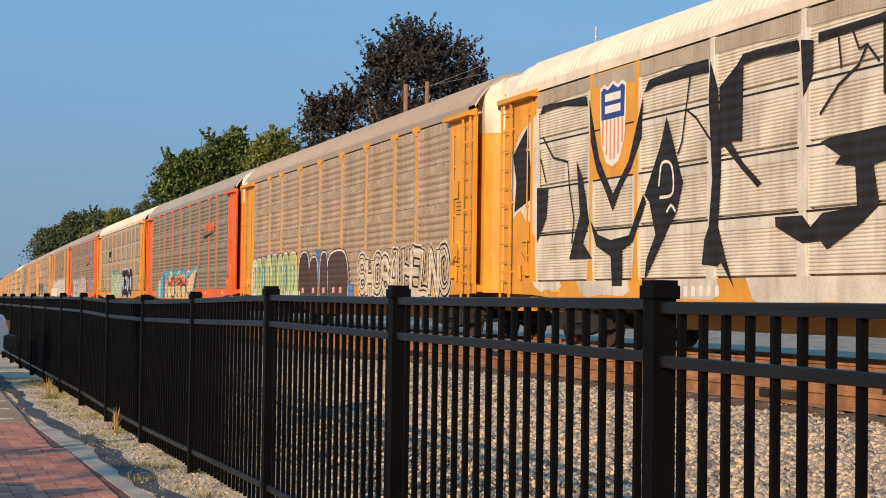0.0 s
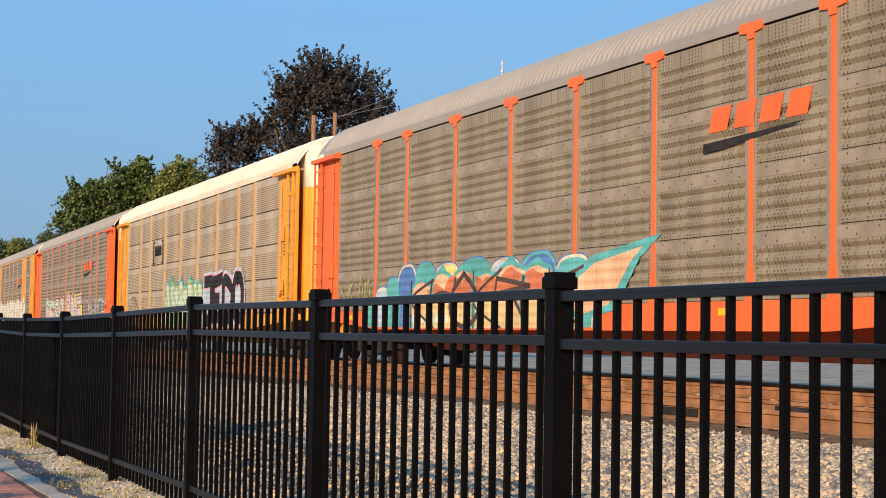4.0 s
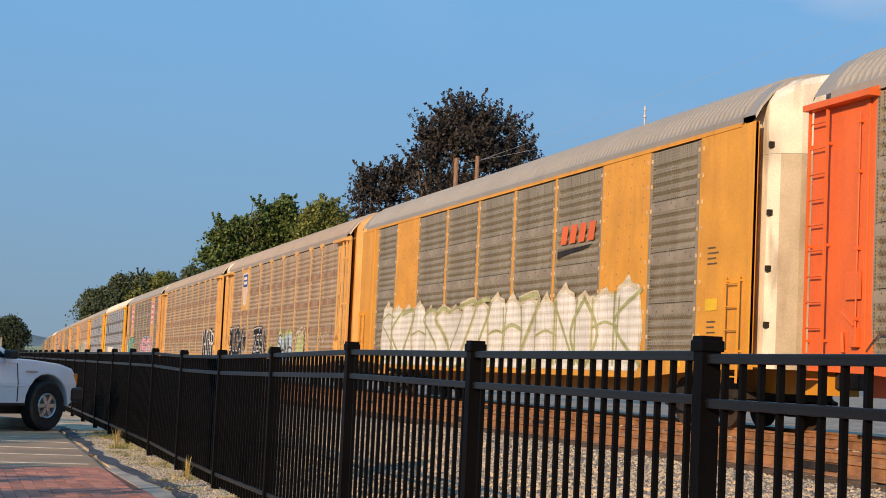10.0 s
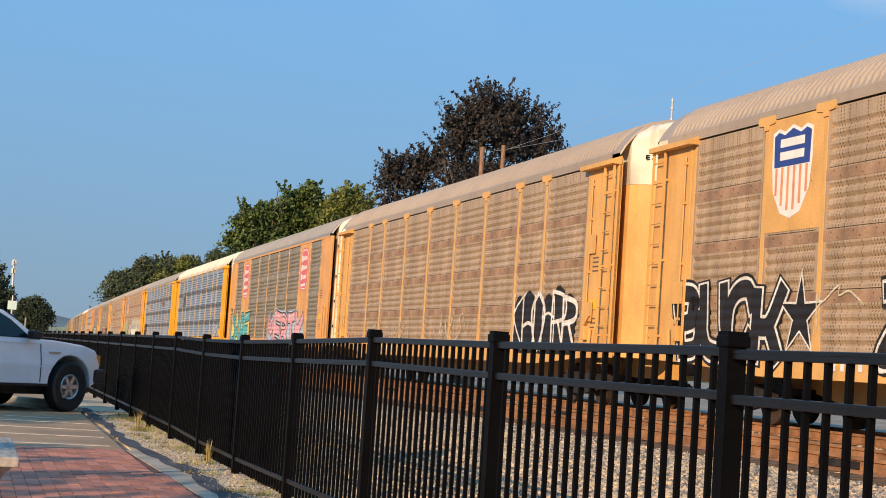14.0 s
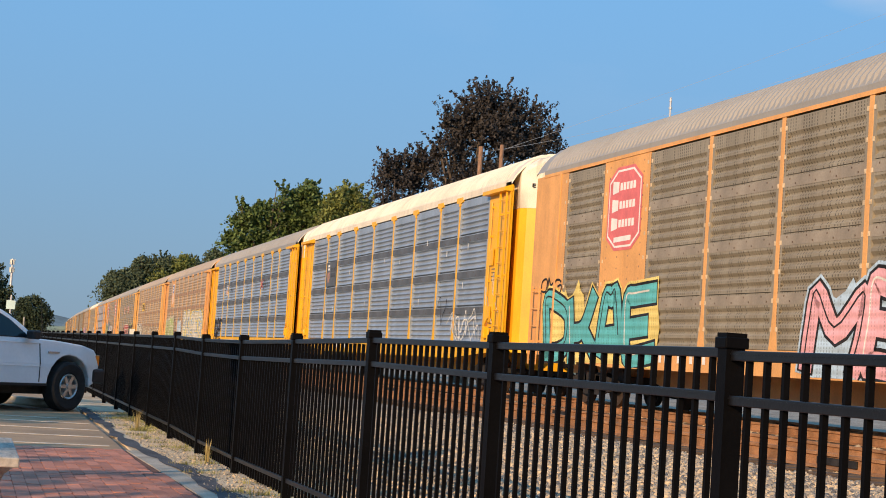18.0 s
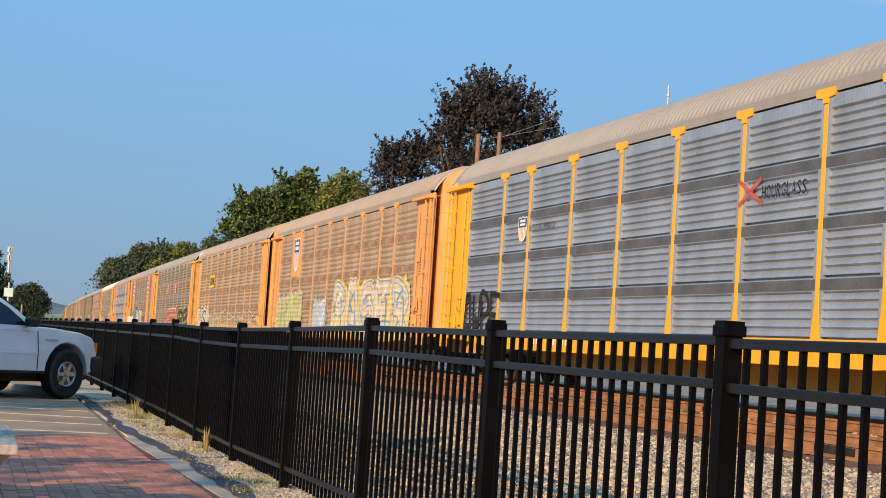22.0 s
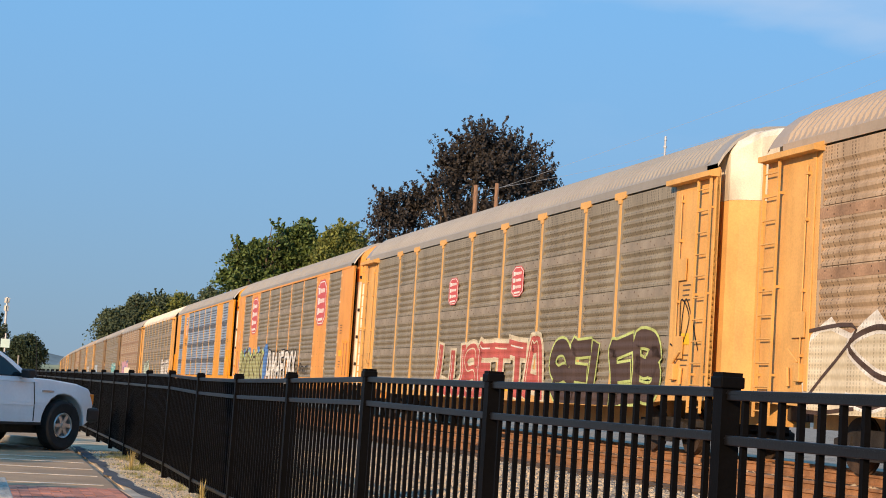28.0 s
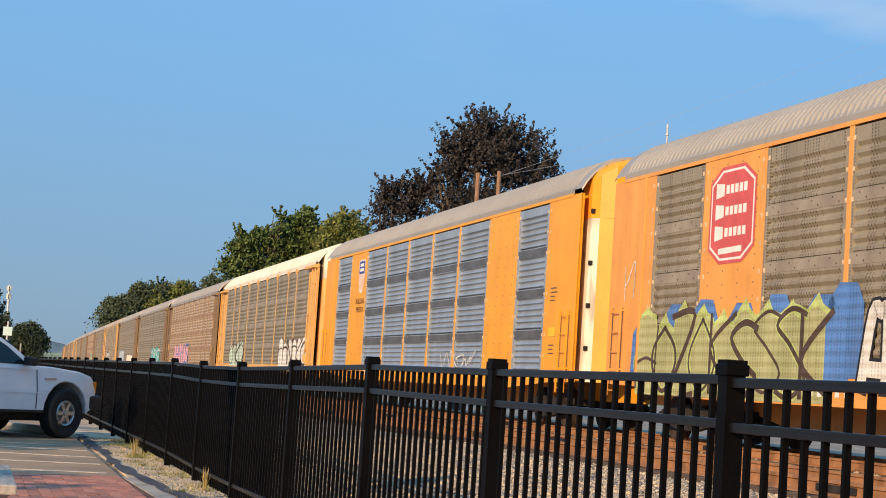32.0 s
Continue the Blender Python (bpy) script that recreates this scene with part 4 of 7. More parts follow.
leg_prof = [(-0.3, 0.0), (0.3, 0.0), (0.29, 0.05), (0.24, 0.14), (0.22, 0.22), (0.25, 0.3), (0.32, 0.36), (0.32, 0.4), (-0.52, 0.4), (-0.52, 0.36), (-0.44, 0.3), (-0.41, 0.22), (-0.44, 0.14), (-0.3, 0.05)]
for y in (-0.12, 0.6):
    part("bench_leg", prism(bmesh.new(), leg_prof, y, y + 0.12, "y"), PALE_CONCRETE, bench)
stump = thing("garden_post", "beige rounded garden post with peeling grey side", "post", loc=(-0.42, 9.5, 0))
part("post_body", prism(bmesh.new(), [(-0.12, 0.0), (0.27, 0.0), (0.2, 0.4), (0.17, 0.75), (0.15, 0.86), (0.1, 0.89), (-0.02, 0.88), (-0.12, 0.84), (-0.14, 0.78), (-0.05, 0.6)], -0.08, 0.08, "y"), BEIGE, stump)
peel = bmesh.new()
rng_p = random.Random(4)
for k in range(14):
    z = 0.1 + k * 0.052
    x = 0.27 - 0.12 * z + rng_p.uniform(-0.01, 0.015)
    box(peel, x - 0.02, x + 0.035, -0.07 + rng_p.uniform(0, 0.03), 0.07, z, z + 0.07)
part("peeling_side", peel, BENCH_WOOD, stump, "peeling grey bark-like side")
ivy = bmesh.new()
for k in range(16):
    c = Vector((rng_p.uniform(0.08, 0.24), -0.09, rng_p.choice((0.9, 0.88, 0.85, 0.45, 0.42)) + rng_p.uniform(-0.02, 0.03)))
    a = rng_p.uniform(0, 6.28)
    vs = [ivy.verts.new(c + Vector((math.cos(a + q) * r, rng_p.uniform(-0.02, 0.02), math.sin(a + q) * r))) for q, r in ((0, 0.035), (1.4, 0.022), (3.14, 0.02), (4.9, 0.022))]
    ivy.faces.new(vs)
part("ivy_leaves", ivy, LEAF_DARK, stump, "few dark ivy leaves")

lamp = thing("street_lamp", "black lantern street lamp with scrolled bracket arms", "lamp", loc=(-0.82, 12.0, 0))
pole_bm = tube(bmesh.new(), (0, 0, 0), (0, 0, 2.22), 0.06, 0.045, 14)
tube(pole_bm, (0, 0, 0), (0, 0, 0.5), 0.11, 0.08, 14)
part("lamp_post", pole_bm, BLACK_PAINT, lamp)
part("lantern_glass", tube(bmesh.new(), (0, 0, 2.34), (0, 0, 2.68), 0.12, 0.2, 8), glass_mat("lantern_glass", (0.8, 0.85, 0.85), 0.1), lamp, "clear lantern glass")
hood_bm = tube(bmesh.new(), (0, 0, 2.73), (0, 0, 2.98), 0.3, 0.06, 16)
tube(hood_bm, (0, 0, 2.67), (0, 0, 2.72), 0.24, 0.32, 16)
tube(hood_bm, (0, 0, 2.98), (0, 0, 3.1), 0.03, 0.01, 10)
part("lantern_hood", hood_bm, BLACK_PAINT, lamp)
for sgn in (-1, 1):
    arm = bmesh.new()
    pts = [Vector((sgn * 0.03, 0, 2.2)), Vector((sgn * 0.16, 0, 2.24)), Vector((sgn * 0.25, 0, 2.32)), Vector((sgn * 0.285, 0, 2.42)), Vector((sgn * 0.28, 0, 2.7))]
    for a, b in zip(pts, pts[1:]):
        tube(arm, a, b, 0.013, n=8)
    tube(arm, (sgn * 0.285, 0, 2.4), (sgn * 0.285, 0, 2.45), 0.022, n=8)
    part("bracket_arm", arm, BLACK_PAINT, lamp)

# ---- pickup truck ----
WHITE_CAR = mat("white_car_paint", (0.78, 0.79, 0.8), 0.3, 0, 0.03, 2, 20, 0.0, spec=0.5)
TRIM = mat("black_trim", (0.02, 0.02, 0.022), 0.55, 0, 0.15, 5, 60, 0.05)
CAR_GLASS = mat("tinted_car_glass", (0.008, 0.02, 0.026), 0.08, 0, 0.05, 2, 20, 0.0, spec=0.35)
TYRE = mat("tyre_rubber", (0.018, 0.018, 0.018), 0.85, 0, 0.2, 8, 60, 0.1)
ALLOY = mat("alloy_rim", (0.55, 0.54, 0.52), 0.35, 0.8, 0.08, 6, 40, 0.02)
AMBER_LENS = mat("amber_lens", (0.85, 0.25, 0.02), 0.25, 0, 0.05, 6, 40, 0.0)
RED_LENS = mat("red_lens", (0.55, 0.04, 0.03), 0.25, 0, 0.05, 6, 40, 0.0)

truck = thing("pickup_truck", "white extended-cab pickup truck parked on the concrete", "pickup truck", loc=(0.93, 25.62, 0.008), rz=44)
truck.scale = (0.93, 0.93, 0.93)


outline = [(0.72, 0.5), (0.75, 0.74), (0.72, 0.9), (0.62, 1.0), (0.3, 1.07), (-0.3, 1.12), (-0.66, 1.13), (-2.62, 1.1), (-2.66, 1.06), (-4.3, 1.06), (-4.32, 0.5), (-3.72, 0.46)]
outline += [(-3.2 + 0.5 * math.cos(a), 0.4 + 0.5 * math.sin(a)) for a in [math.pi - math.pi * k / 10 for k in range(11)]]
outline += [(-2.6, 0.42), (-0.6, 0.42)]
outline += [(0.5 * math.cos(a), 0.4 + 0.5 * math.sin(a)) for a in [math.pi - math.pi * k / 10 for k in range(11)]]
body_bm = prism(bmesh.new(), outline, -0.86, 0.86, "y")
bev = [e for e in body_bm.edges if e.verts[0].co.y * e.verts[1].co.y > 0]
bmesh.ops.bevel(body_bm, geom=bev, offset=0.03, segments=3, affect="EDGES", profile=0.6)
for axis, cuts in (("z", (0.55, 0.75, 0.82, 0.89, 0.96, 1.03)), ("x", (0.1, 0.2, 0.28, 0.36, 0.44, 0.52, 0.6, 0.68))):
    for c in cuts:
        at, no = ((0, 0, c), (0, 0, 1)) if axis == "z" else ((c, 0, 0), (1, 0, 0))
        bmesh.ops.bisect_plane(body_bm, geom=list(body_bm.verts) + list(body_bm.edges) + list(body_bm.faces), plane_co=at, plane_no=no)
for v in body_bm.verts:
    over = max(0, v.co.z - 0.75)
    v.co.y *= 1 - 0.16 * over
    if v.co.x > 0.2:
        v.co.y *= 1 - 0.12 * ((v.co.x - 0.2) / 0.65) ** 2
part("body", body_bm, WHITE_CAR, truck)


def cab_y(z):
    return 0.82 - 0.19 * (z - 1.08) / 0.55


cab_bm = bmesh.new()
ring = []
for z, xf, xr in ((1.06, -0.6, -2.6), (1.2, -0.8, -2.58), (1.4, -1.1, -2.53), (1.54, -1.36, -2.48), (1.59, -1.56, -2.4)):
    y = cab_y(z) if z < 1.57 else cab_y(z) - 0.06
    ring.append([cab_bm.verts.new(c) for c in ((xf, -y, z), (xf, y, z), (xr, y, z), (xr, -y, z))])
for a, b in zip(ring, ring[1:]):
    for k in range(4):
        cab_bm.faces.new((a[k], a[(k + 1) % 4], b[(k + 1) % 4], b[k]))
cab_bm.faces.new(ring[-1])
cab_bm.faces.new(ring[0][::-1])
bmesh.ops.recalc_face_normals(cab_bm, faces=cab_bm.faces)
bmesh.ops.bevel(cab_bm, geom=[e for e in cab_bm.edges if e.verts[0].co.z > 1.1 or e.verts[1].co.z > 1.1], offset=0.03, segments=2, affect="EDGES", profile=0.6, clamp_overlap=True)
part("cabin", cab_bm, WHITE_CAR, truck)


def side_glass(pts, sgn, out):
    bm = bmesh.new()
    lo = [bm.verts.new((x, sgn * (cab_y(z) + out), z)) for x, z in pts]
    hi = [bm.verts.new((x, sgn * (cab_y(z) - 0.03), z)) for x, z in pts]
    bm.faces.new(lo)
    bm.faces.new(hi[::-1])
    for k in range(len(pts)):
        bm.faces.new((lo[k], lo[(k + 1) % len(pts)], hi[(k + 1) % len(pts)], hi[k]))
    bmesh.ops.recalc_face_normals(bm, faces=bm.faces)
    return bm


DOOR_WIN = [(-0.92, 1.15), (-1.88, 1.15), (-1.9, 1.3), (-1.87, 1.49), (-1.8, 1.51), (-1.5, 1.5), (-1.28, 1.4)]
REAR_WIN = [(-2.06, 1.12), (-2.44, 1.14), (-2.42, 1.44), (-2.36, 1.5), (-2.1, 1.51), (-2.06, 1.48)]
for sgn in (-1, 1):
    for pts in (DOOR_WIN, REAR_WIN):
        grown = [(x + (x - sum(q[0] for q in pts) / len(pts)) * 0.07, z + (z - 1.33) * 0.08) for x, z in pts]
        part("window_seal", side_glass(grown, sgn, 0.004), TRIM, truck)
        part("side_window", side_glass(pts, sgn, 0.009), CAR_GLASS, truck, "dark tinted side glass")
rw = bmesh.new()
prism(rw, [(-0.62, 1.16), (0.62, 1.16), (0.57, 1.45), (0.5, 1.48), (-0.5, 1.48), (-0.57, 1.45)], -2.63, -2.5, "x")
for v in rw.verts:
    v.co.x += (v.co.z - 1.16) * 0.18
part("rear_window", rw, CAR_GLASS, truck, "dark rear glass")
ws = bmesh.new()
prism(ws, [(-0.7, 1.14), (0.7, 1.14), (0.58, 1.5), (-0.58, 1.5)], 0.0, 0.02, "x")
for v in ws.verts:
    v.co.x += -0.7 - (v.co.z - 1.14) * 1.35 + 0.02
part("windscreen", ws, CAR_GLASS, truck)
def flank(z):
    """How far the truck's side stands out at a height."""
    return 0.862 * (1 - 0.16 * max(0, z - 0.75)) if z < 1.1 else cab_y(z) + 0.002


for x0, z0, z1 in ((-0.68, 0.48, 1.07), (-1.98, 0.48, 1.52), (-2.64, 0.46, 1.06)):
    for sgn in (-1, 1):
        zs = [z for z in (0.46, 0.6, 0.75, 0.85, 0.95, 1.07, 1.13, 1.3, 1.52) if z0 - 0.03 <= z <= z1 + 0.01]
        rows = [[(x0 - 0.009, sgn * (flank(z) - 0.02), z), (x0 - 0.009, sgn * (flank(z) + 0.003), z), (x0 + 0.009, sgn * (flank(z) + 0.003), z), (x0 + 0.009, sgn * (flank(z) - 0.02), z)] for z in zs]
        ob_of("door_gap", grid_mesh(rows, "door_gap"), TRIM, truck)
part("body_crease", boxm(-2.6, -0.5, -0.868, -0.85, 0.7, 0.712), WHITE_CAR, truck)
part("sill_moulding", boxm(-2.7, -0.5, -0.862, -0.8, 0.4, 0.44), TRIM, truck)
part("underbody", boxm(-4.2, 0.6, -0.6, 0.6, 0.26, 0.46), STEEL_DARK, truck)
part("door_handle", boxm(-1.88, -1.72, -0.86, -0.81, 0.93, 0.985, bevel=0.008), TRIM, truck)
part("badge", boxm(-0.5, -0.25, -0.853, -0.83, 0.92, 0.945), ALLOY, truck)
part("front_bumper", boxm(0.56, 0.88, -0.84, 0.84, 0.46, 0.7, bevel=0.05), TRIM, truck)
part("rear_bumper", boxm(-4.46, -4.28, -0.82, 0.82, 0.48, 0.64, bevel=0.03), ALLOY, truck)
for sgn in (-1, 1):
    part("marker_light", boxm(0.6, 0.76, *sorted((sgn * 0.64, sgn * 0.79)), 0.74, 0.92, bevel=0.015), AMBER_LENS, truck, "amber corner light")
    part("headlight", boxm(0.68, 0.79, *sorted((sgn * 0.35, sgn * 0.6)), 0.7, 0.86, bevel=0.015), ALLOY, truck)
    part("tail_light", boxm(-4.33, -4.25, *sorted((sgn * 0.68, sgn * 0.84)), 0.7, 1.02, bevel=0.01), RED_LENS, truck)
    mir = part("wing_mirror", boxm(-1.02, -0.86, *sorted((sgn * 0.84, sgn * 1.02)), 1.12, 1.26, bevel=0.03), TRIM, truck)
part("brake_light", boxm(-2.52, -2.45, -0.16, 0.16, 1.515, 1.555, bevel=0.008), RED_LENS, truck, "red high brake light")
part("aerial", tube(bmesh.new(), (-0.5, -0.7, 1.05), (-0.62, -0.72, 1.78), 0.006, 0.003, 6), TRIM, truck)


def lathe(prof, n=32):
    """A ring about the y axis from (radius, y) pairs."""
    bm = bmesh.new()
    rings = [[bm.verts.new((r * math.cos(2 * math.pi * k / n), y, r * math.sin(2 * math.pi * k / n))) for k in range(n)] for r, y in prof]
    for a, b in zip(rings, rings[1:]):
        for k in range(n):
            bm.faces.new((a[k], a[(k + 1) % n], b[(k + 1) % n], b[k]))
    bmesh.ops.recalc_face_normals(bm, faces=bm.faces)
    return bm


for x in (0.0, -3.2):
    for sgn in (-1, 1):
        tyre_bm = lathe([(0.215, 0.1), (0.35, 0.125), (0.392, 0.1), (0.4, 0.0), (0.392, -0.1), (0.35, -0.125), (0.215, -0.1)])
        wheel = part("wheel", tyre_bm, TYRE, truck)
        wheel.location = (x, sgn * 0.76, 0.4)
        rim = lathe([(0.205, 0.1 * sgn), (0.195, 0.115 * sgn), (0.175, 0.1 * sgn), (0.165, 0.03 * sgn), (0.02, 0.03 * sgn)], 28)
        for k in range(6):
            a = 2 * math.pi * k / 6
            m = pose(0, 0, 0, 0, math.degrees(a), 0)
            r = bmesh.ops.create_cube(rim, size=1.0)
            bmesh.ops.scale(rim, vec=(0.16, 0.03, 0.06), verts=r["verts"])
            bmesh.ops.translate(rim, vec=(0.1, 0.085 * sgn, 0), verts=r["verts"])
            bmesh.ops.transform(rim, matrix=m, verts=r["verts"])
        bmesh.ops.create_cone(rim, cap_ends=True, segments=14, radius1=0.045, radius2=0.04, depth=0.05, matrix=pose(0, 0.095 * sgn, 0, 90, 0, 0))
        part("rim", rim, ALLOY, wheel, "six-spoke alloy rim")
stop_bm = boxm(-0.9, 0.9, -0.08, 0.08, 0, 0.13, bevel=0.03)
stop = part("wheel_stop", stop_bm, PALE_CONCRETE)
stop.matrix_world = pose(1.0, 26.5, 0.008, 0, 0, 129)
tagged(stop, "pale concrete wheel stop before the truck", "wheel stop")


# ---- trees, poles and distance ----
def crown_mesh(blobs, count, leaf, seed, spikes=0, spike_len=1.2, clump=0.5, per=70):
    """Leaves gathered in clumps through some rounded masses, with twigs that stick out and gaps between."""
    rng = np.random.default_rng(seed)
    vol = np.array([b[3] * b[4] * b[5] for b in blobs]) ** 0.67
    k = count // per
    bl = np.array(blobs)[rng.choice(len(blobs), k, p=vol / vol.sum())]
    d = rng.normal(size=(k, 3))
    d[:, 2] += 0.25
    d /= np.linalg.norm(d, axis=1)[:, None]
    pads = bl[:, :3] + d * (0.5 + 0.5 * rng.random(k) ** 0.6)[:, None] * bl[:, 3:6]
    size = clump * (0.6 + 0.8 * rng.random(k))
    off = rng.normal(size=(k, per, 3)) * size[:, None, None] * np.array([1.0, 1.0, 0.5])
    off[:, :, 2] -= 0.35 * (off[:, :, 0] ** 2 + off[:, :, 1] ** 2) / size[:, None]
    pts = (pads[:, None, :] + off).reshape(-1, 3)
    if spikes:
        bl = np.array(blobs)[rng.choice(len(blobs), spikes, p=vol / vol.sum())]
        a = rng.normal(size=(spikes, 3))
        a[:, 2] = np.abs(a[:, 2]) * 0.9 + 0.1
        a /= np.linalg.norm(a, axis=1)[:, None]
        root = bl[:, :3] + a * bl[:, 3:6] * (0.35 + 0.4 * rng.random((spikes, 1)))
        up = a + np.array([0, 0, 0.55]) + rng.normal(size=(spikes, 3)) * 0.25
        up /= np.linalg.norm(up, axis=1)[:, None]
        ln = spike_len * (0.5 + 0.8 * rng.random(spikes))
        u = rng.random((spikes, 44))
        wide = 0.2 * spike_len * (1 - 0.75 * u)
        twig = root[:, None, :] + up[:, None, :] * (ln[:, None] * u)[:, :, None] + rng.normal(size=(spikes, 44, 3)) * wide[:, :, None] * 0.5
        pts = np.vstack([pts, twig.reshape(-1, 3)])
    n = len(pts)
    a1 = rng.normal(size=(n, 3))
    a1 /= np.linalg.norm(a1, axis=1)[:, None]
    a2 = np.cross(a1, rng.normal(size=(n, 3)))
    a2 /= np.linalg.norm(a2, axis=1)[:, None]
    s = leaf * (0.55 + 0.9 * rng.random(n))[:, None]
    v = np.stack([pts - a1 * s, pts + a2 * s * 0.55, pts + a1 * s, pts - a2 * s * 0.55], 1).reshape(-1, 3)
    return cell_mesh("crown", v, np.arange(4 * n).reshape(n, 4))


def tree(name, x, y, blobs, count, leaf, material, seed, label, spikes=0, spike_len=1.2, trunk_r=0.3, gz=0.0, clump=0.5, per=70):
    t = thing(name, label, "tree", loc=(x, y, gz))
    rng = random.Random(seed)
    bm = bmesh.new()
    top = max(b[2] for b in blobs)
    tube(bm, (0, 0, -0.3), (0.1, 0, top * 0.5), trunk_r, trunk_r * 0.7, 10)
    for b in blobs:
        for _ in range(5):
            tip = Vector((b[0] + rng.uniform(-0.7, 0.7) * b[3], b[1] + rng.uniform(-0.7, 0.7) * b[4], b[2] + rng.uniform(-0.2, 0.8) * b[5]))
            mid = Vector((0.1, 0, top * rng.uniform(0.25, 0.5)))
            knee = mid.lerp(tip, 0.5) + Vector((0, 0, 0.4))
            tube(bm, mid, knee, trunk_r * 0.35, trunk_r * 0.22, 6)
            tube(bm, knee, tip, trunk_r * 0.22, trunk_r * 0.06, 6)
    part("trunk", bm, BARK, t)
    ob_of("crown", crown_mesh(blobs, count, leaf, seed, spikes, spike_len, clump, per), material, t)
    return t


tree("copper_beech", 27.6, 92.0, [(0.9, 0, 14.1, 2.5, 2.5, 2.3), (0.9, 0, 16.0, 1.5, 1.4, 0.9), (-1.2, 0, 14.7, 0.8, 0.9, 0.9), (-1.2, 0, 13.0, 1.3, 1.3, 1.2), (3.1, 0, 15.4, 1.1, 1.2, 1.1), (4.4, 0, 14.4, 1.2, 1.0, 0.6), (2.8, 0, 13.4, 2.1, 1.8, 1.4), (0.9, 0, 10.5, 3.2, 2.8, 2.6)], 11000, 0.1, LEAF_COPPER, 11, "tall dark copper beech with feathery purple-brown crown", 640, 1.5, 0.45, 0.0, 0.34, 50)
tree("copper_tree", 23.6, 95.0, [(0.5, 0, 11.3, 1.6, 1.6, 1.5), (-0.1, 0, 12.3, 0.7, 0.8, 0.7), (2.0, 0, 12.4, 1.0, 1.1, 1.2), (0.8, 0, 8.6, 2.2, 2.0, 2.4)], 6000, 0.1, LEAF_COPPER, 12, "lower dark copper tree beside the tall one", 220, 1.2, 0.3, 0.0, 0.42)
tree("maple_tree", 20.1, 118.0, [(-1.6, 0, 10.7, 0.9, 1.0, 1.0), (-1.9, 0, 9.0, 1.0, 0.9, 0.6), (0.0, 0.4, 11.2, 0.9, 1.0, 0.9), (1.0, -0.4, 12.4, 0.8, 0.8, 0.8), (2.9, 0, 12.7, 1.1, 1.1, 0.9), (1.9, 0.5, 10.8, 1.5, 1.4, 1.2), (3.5, -0.4, 11.1, 1.2, 1.2, 1.2), (0.3, -0.4, 9.5, 1.2, 1.1, 0.9), (1.6, 0, 8.2, 2.4, 2.0, 1.4)], 36000, 0.13, LEAF_GREEN, 13, "broad green maple with rounded leafy crown", 40, 0.8, 0.35, 0.0, 0.36, 170)
tree("light_tree", 25.2, 114.0, [(-0.6, 0, 12.1, 0.8, 0.9, 0.8), (0.3, 0.3, 12.5, 0.7, 0.8, 0.7), (-0.3, 0, 10.9, 1.4, 1.3, 1.1), (0.8, -0.2, 11.6, 0.8, 0.9, 1.0), (0.2, 0, 9.2, 2.0, 1.8, 1.4)], 22000, 0.12, LEAF_LIGHT, 14, "yellow-green tree lit by the low sun", 80, 1.1, 0.3, 0.0, 0.34, 150)
# trees that stand beside the path, out of the picture, and shade it
for k, (x, y, h, leaves) in enumerate([(-8.9, 2.2, 5.0, 650), (-8.6, 5.3, 4.8, 650), (-7.6, 8.6, 4.4, 500), (-9.6, 14.4, 6.4, 1300), (-11.4, 16.8, 6.6, 1300)]):
    tree("shade_tree", x, y, [(0, 0, h - 2.0, 2.1, 2.3, 1.7), (0.5, 0.8, h - 2.9, 1.2, 1.0, 1.0)], leaves, 0.14, LEAF_GREEN, 90 + k, "green shade tree beside the brick path", 14, 0.6, 0.16)
for k, (x, blobs) in enumerate([(25.6, [(-1.4, 0, 11.3, 1.4, 1.9, 1.9), (1.2, 0, 11.8, 2.2, 2.2, 1.9), (0, 0, 7.5, 3.0, 3.0, 3.5)]), (30.2, [(-0.3, 0, 14.5, 2.0, 2.1, 1.9), (2.5, 0, 15.7, 1.5, 1.5, 1.3), (-0.9, 0, 11.8, 2.6, 2.6, 2.3), (0, 0, 7.5, 3.0, 3.0, 3.5)]), (35.2, [(1.3, 0, 15.6, 2.3, 2.1, 1.6), (-2.1, 0, 13.4, 2.2, 2.2, 1.9), (0, 0, 14.1, 1.9, 1.9, 1.6), (0, 0, 9.0, 3.0, 3.0, 4.0)]), (40.0, [(-1.2, 0, 15.3, 1.6, 1.6, 1.2), (2.3, 0, 17.2, 1.6, 1.5, 1.2), (0.5, 0, 12.0, 2.8, 2.6, 3.5)]), (45.0, [(0, 0, 12.5, 3.2, 3.0, 3.0), (1.0, 0, 9.0, 3.0, 3.0, 3.5)])]):
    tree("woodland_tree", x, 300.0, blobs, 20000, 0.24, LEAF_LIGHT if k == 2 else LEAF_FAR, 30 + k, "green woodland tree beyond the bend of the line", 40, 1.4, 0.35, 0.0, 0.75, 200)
tree("round_tree", 4.6, 150.0, [(0.5, 0, 3.4, 1.2, 1.3, 1.2), (-0.3, 0, 2.7, 0.6, 0.9, 1.0), (1.5, 0, 2.8, 0.6, 0.8, 0.8), (2.3, 0, 2.8, 0.4, 0.5, 0.4), (0.5, 0, 1.8, 1.4, 1.2, 1.0)], 16000, 0.1, LEAF_DARK, 50, "rounded dark green tree beyond the parking place", 30, 0.5, 0.25, 0.0, 0.28, 150)
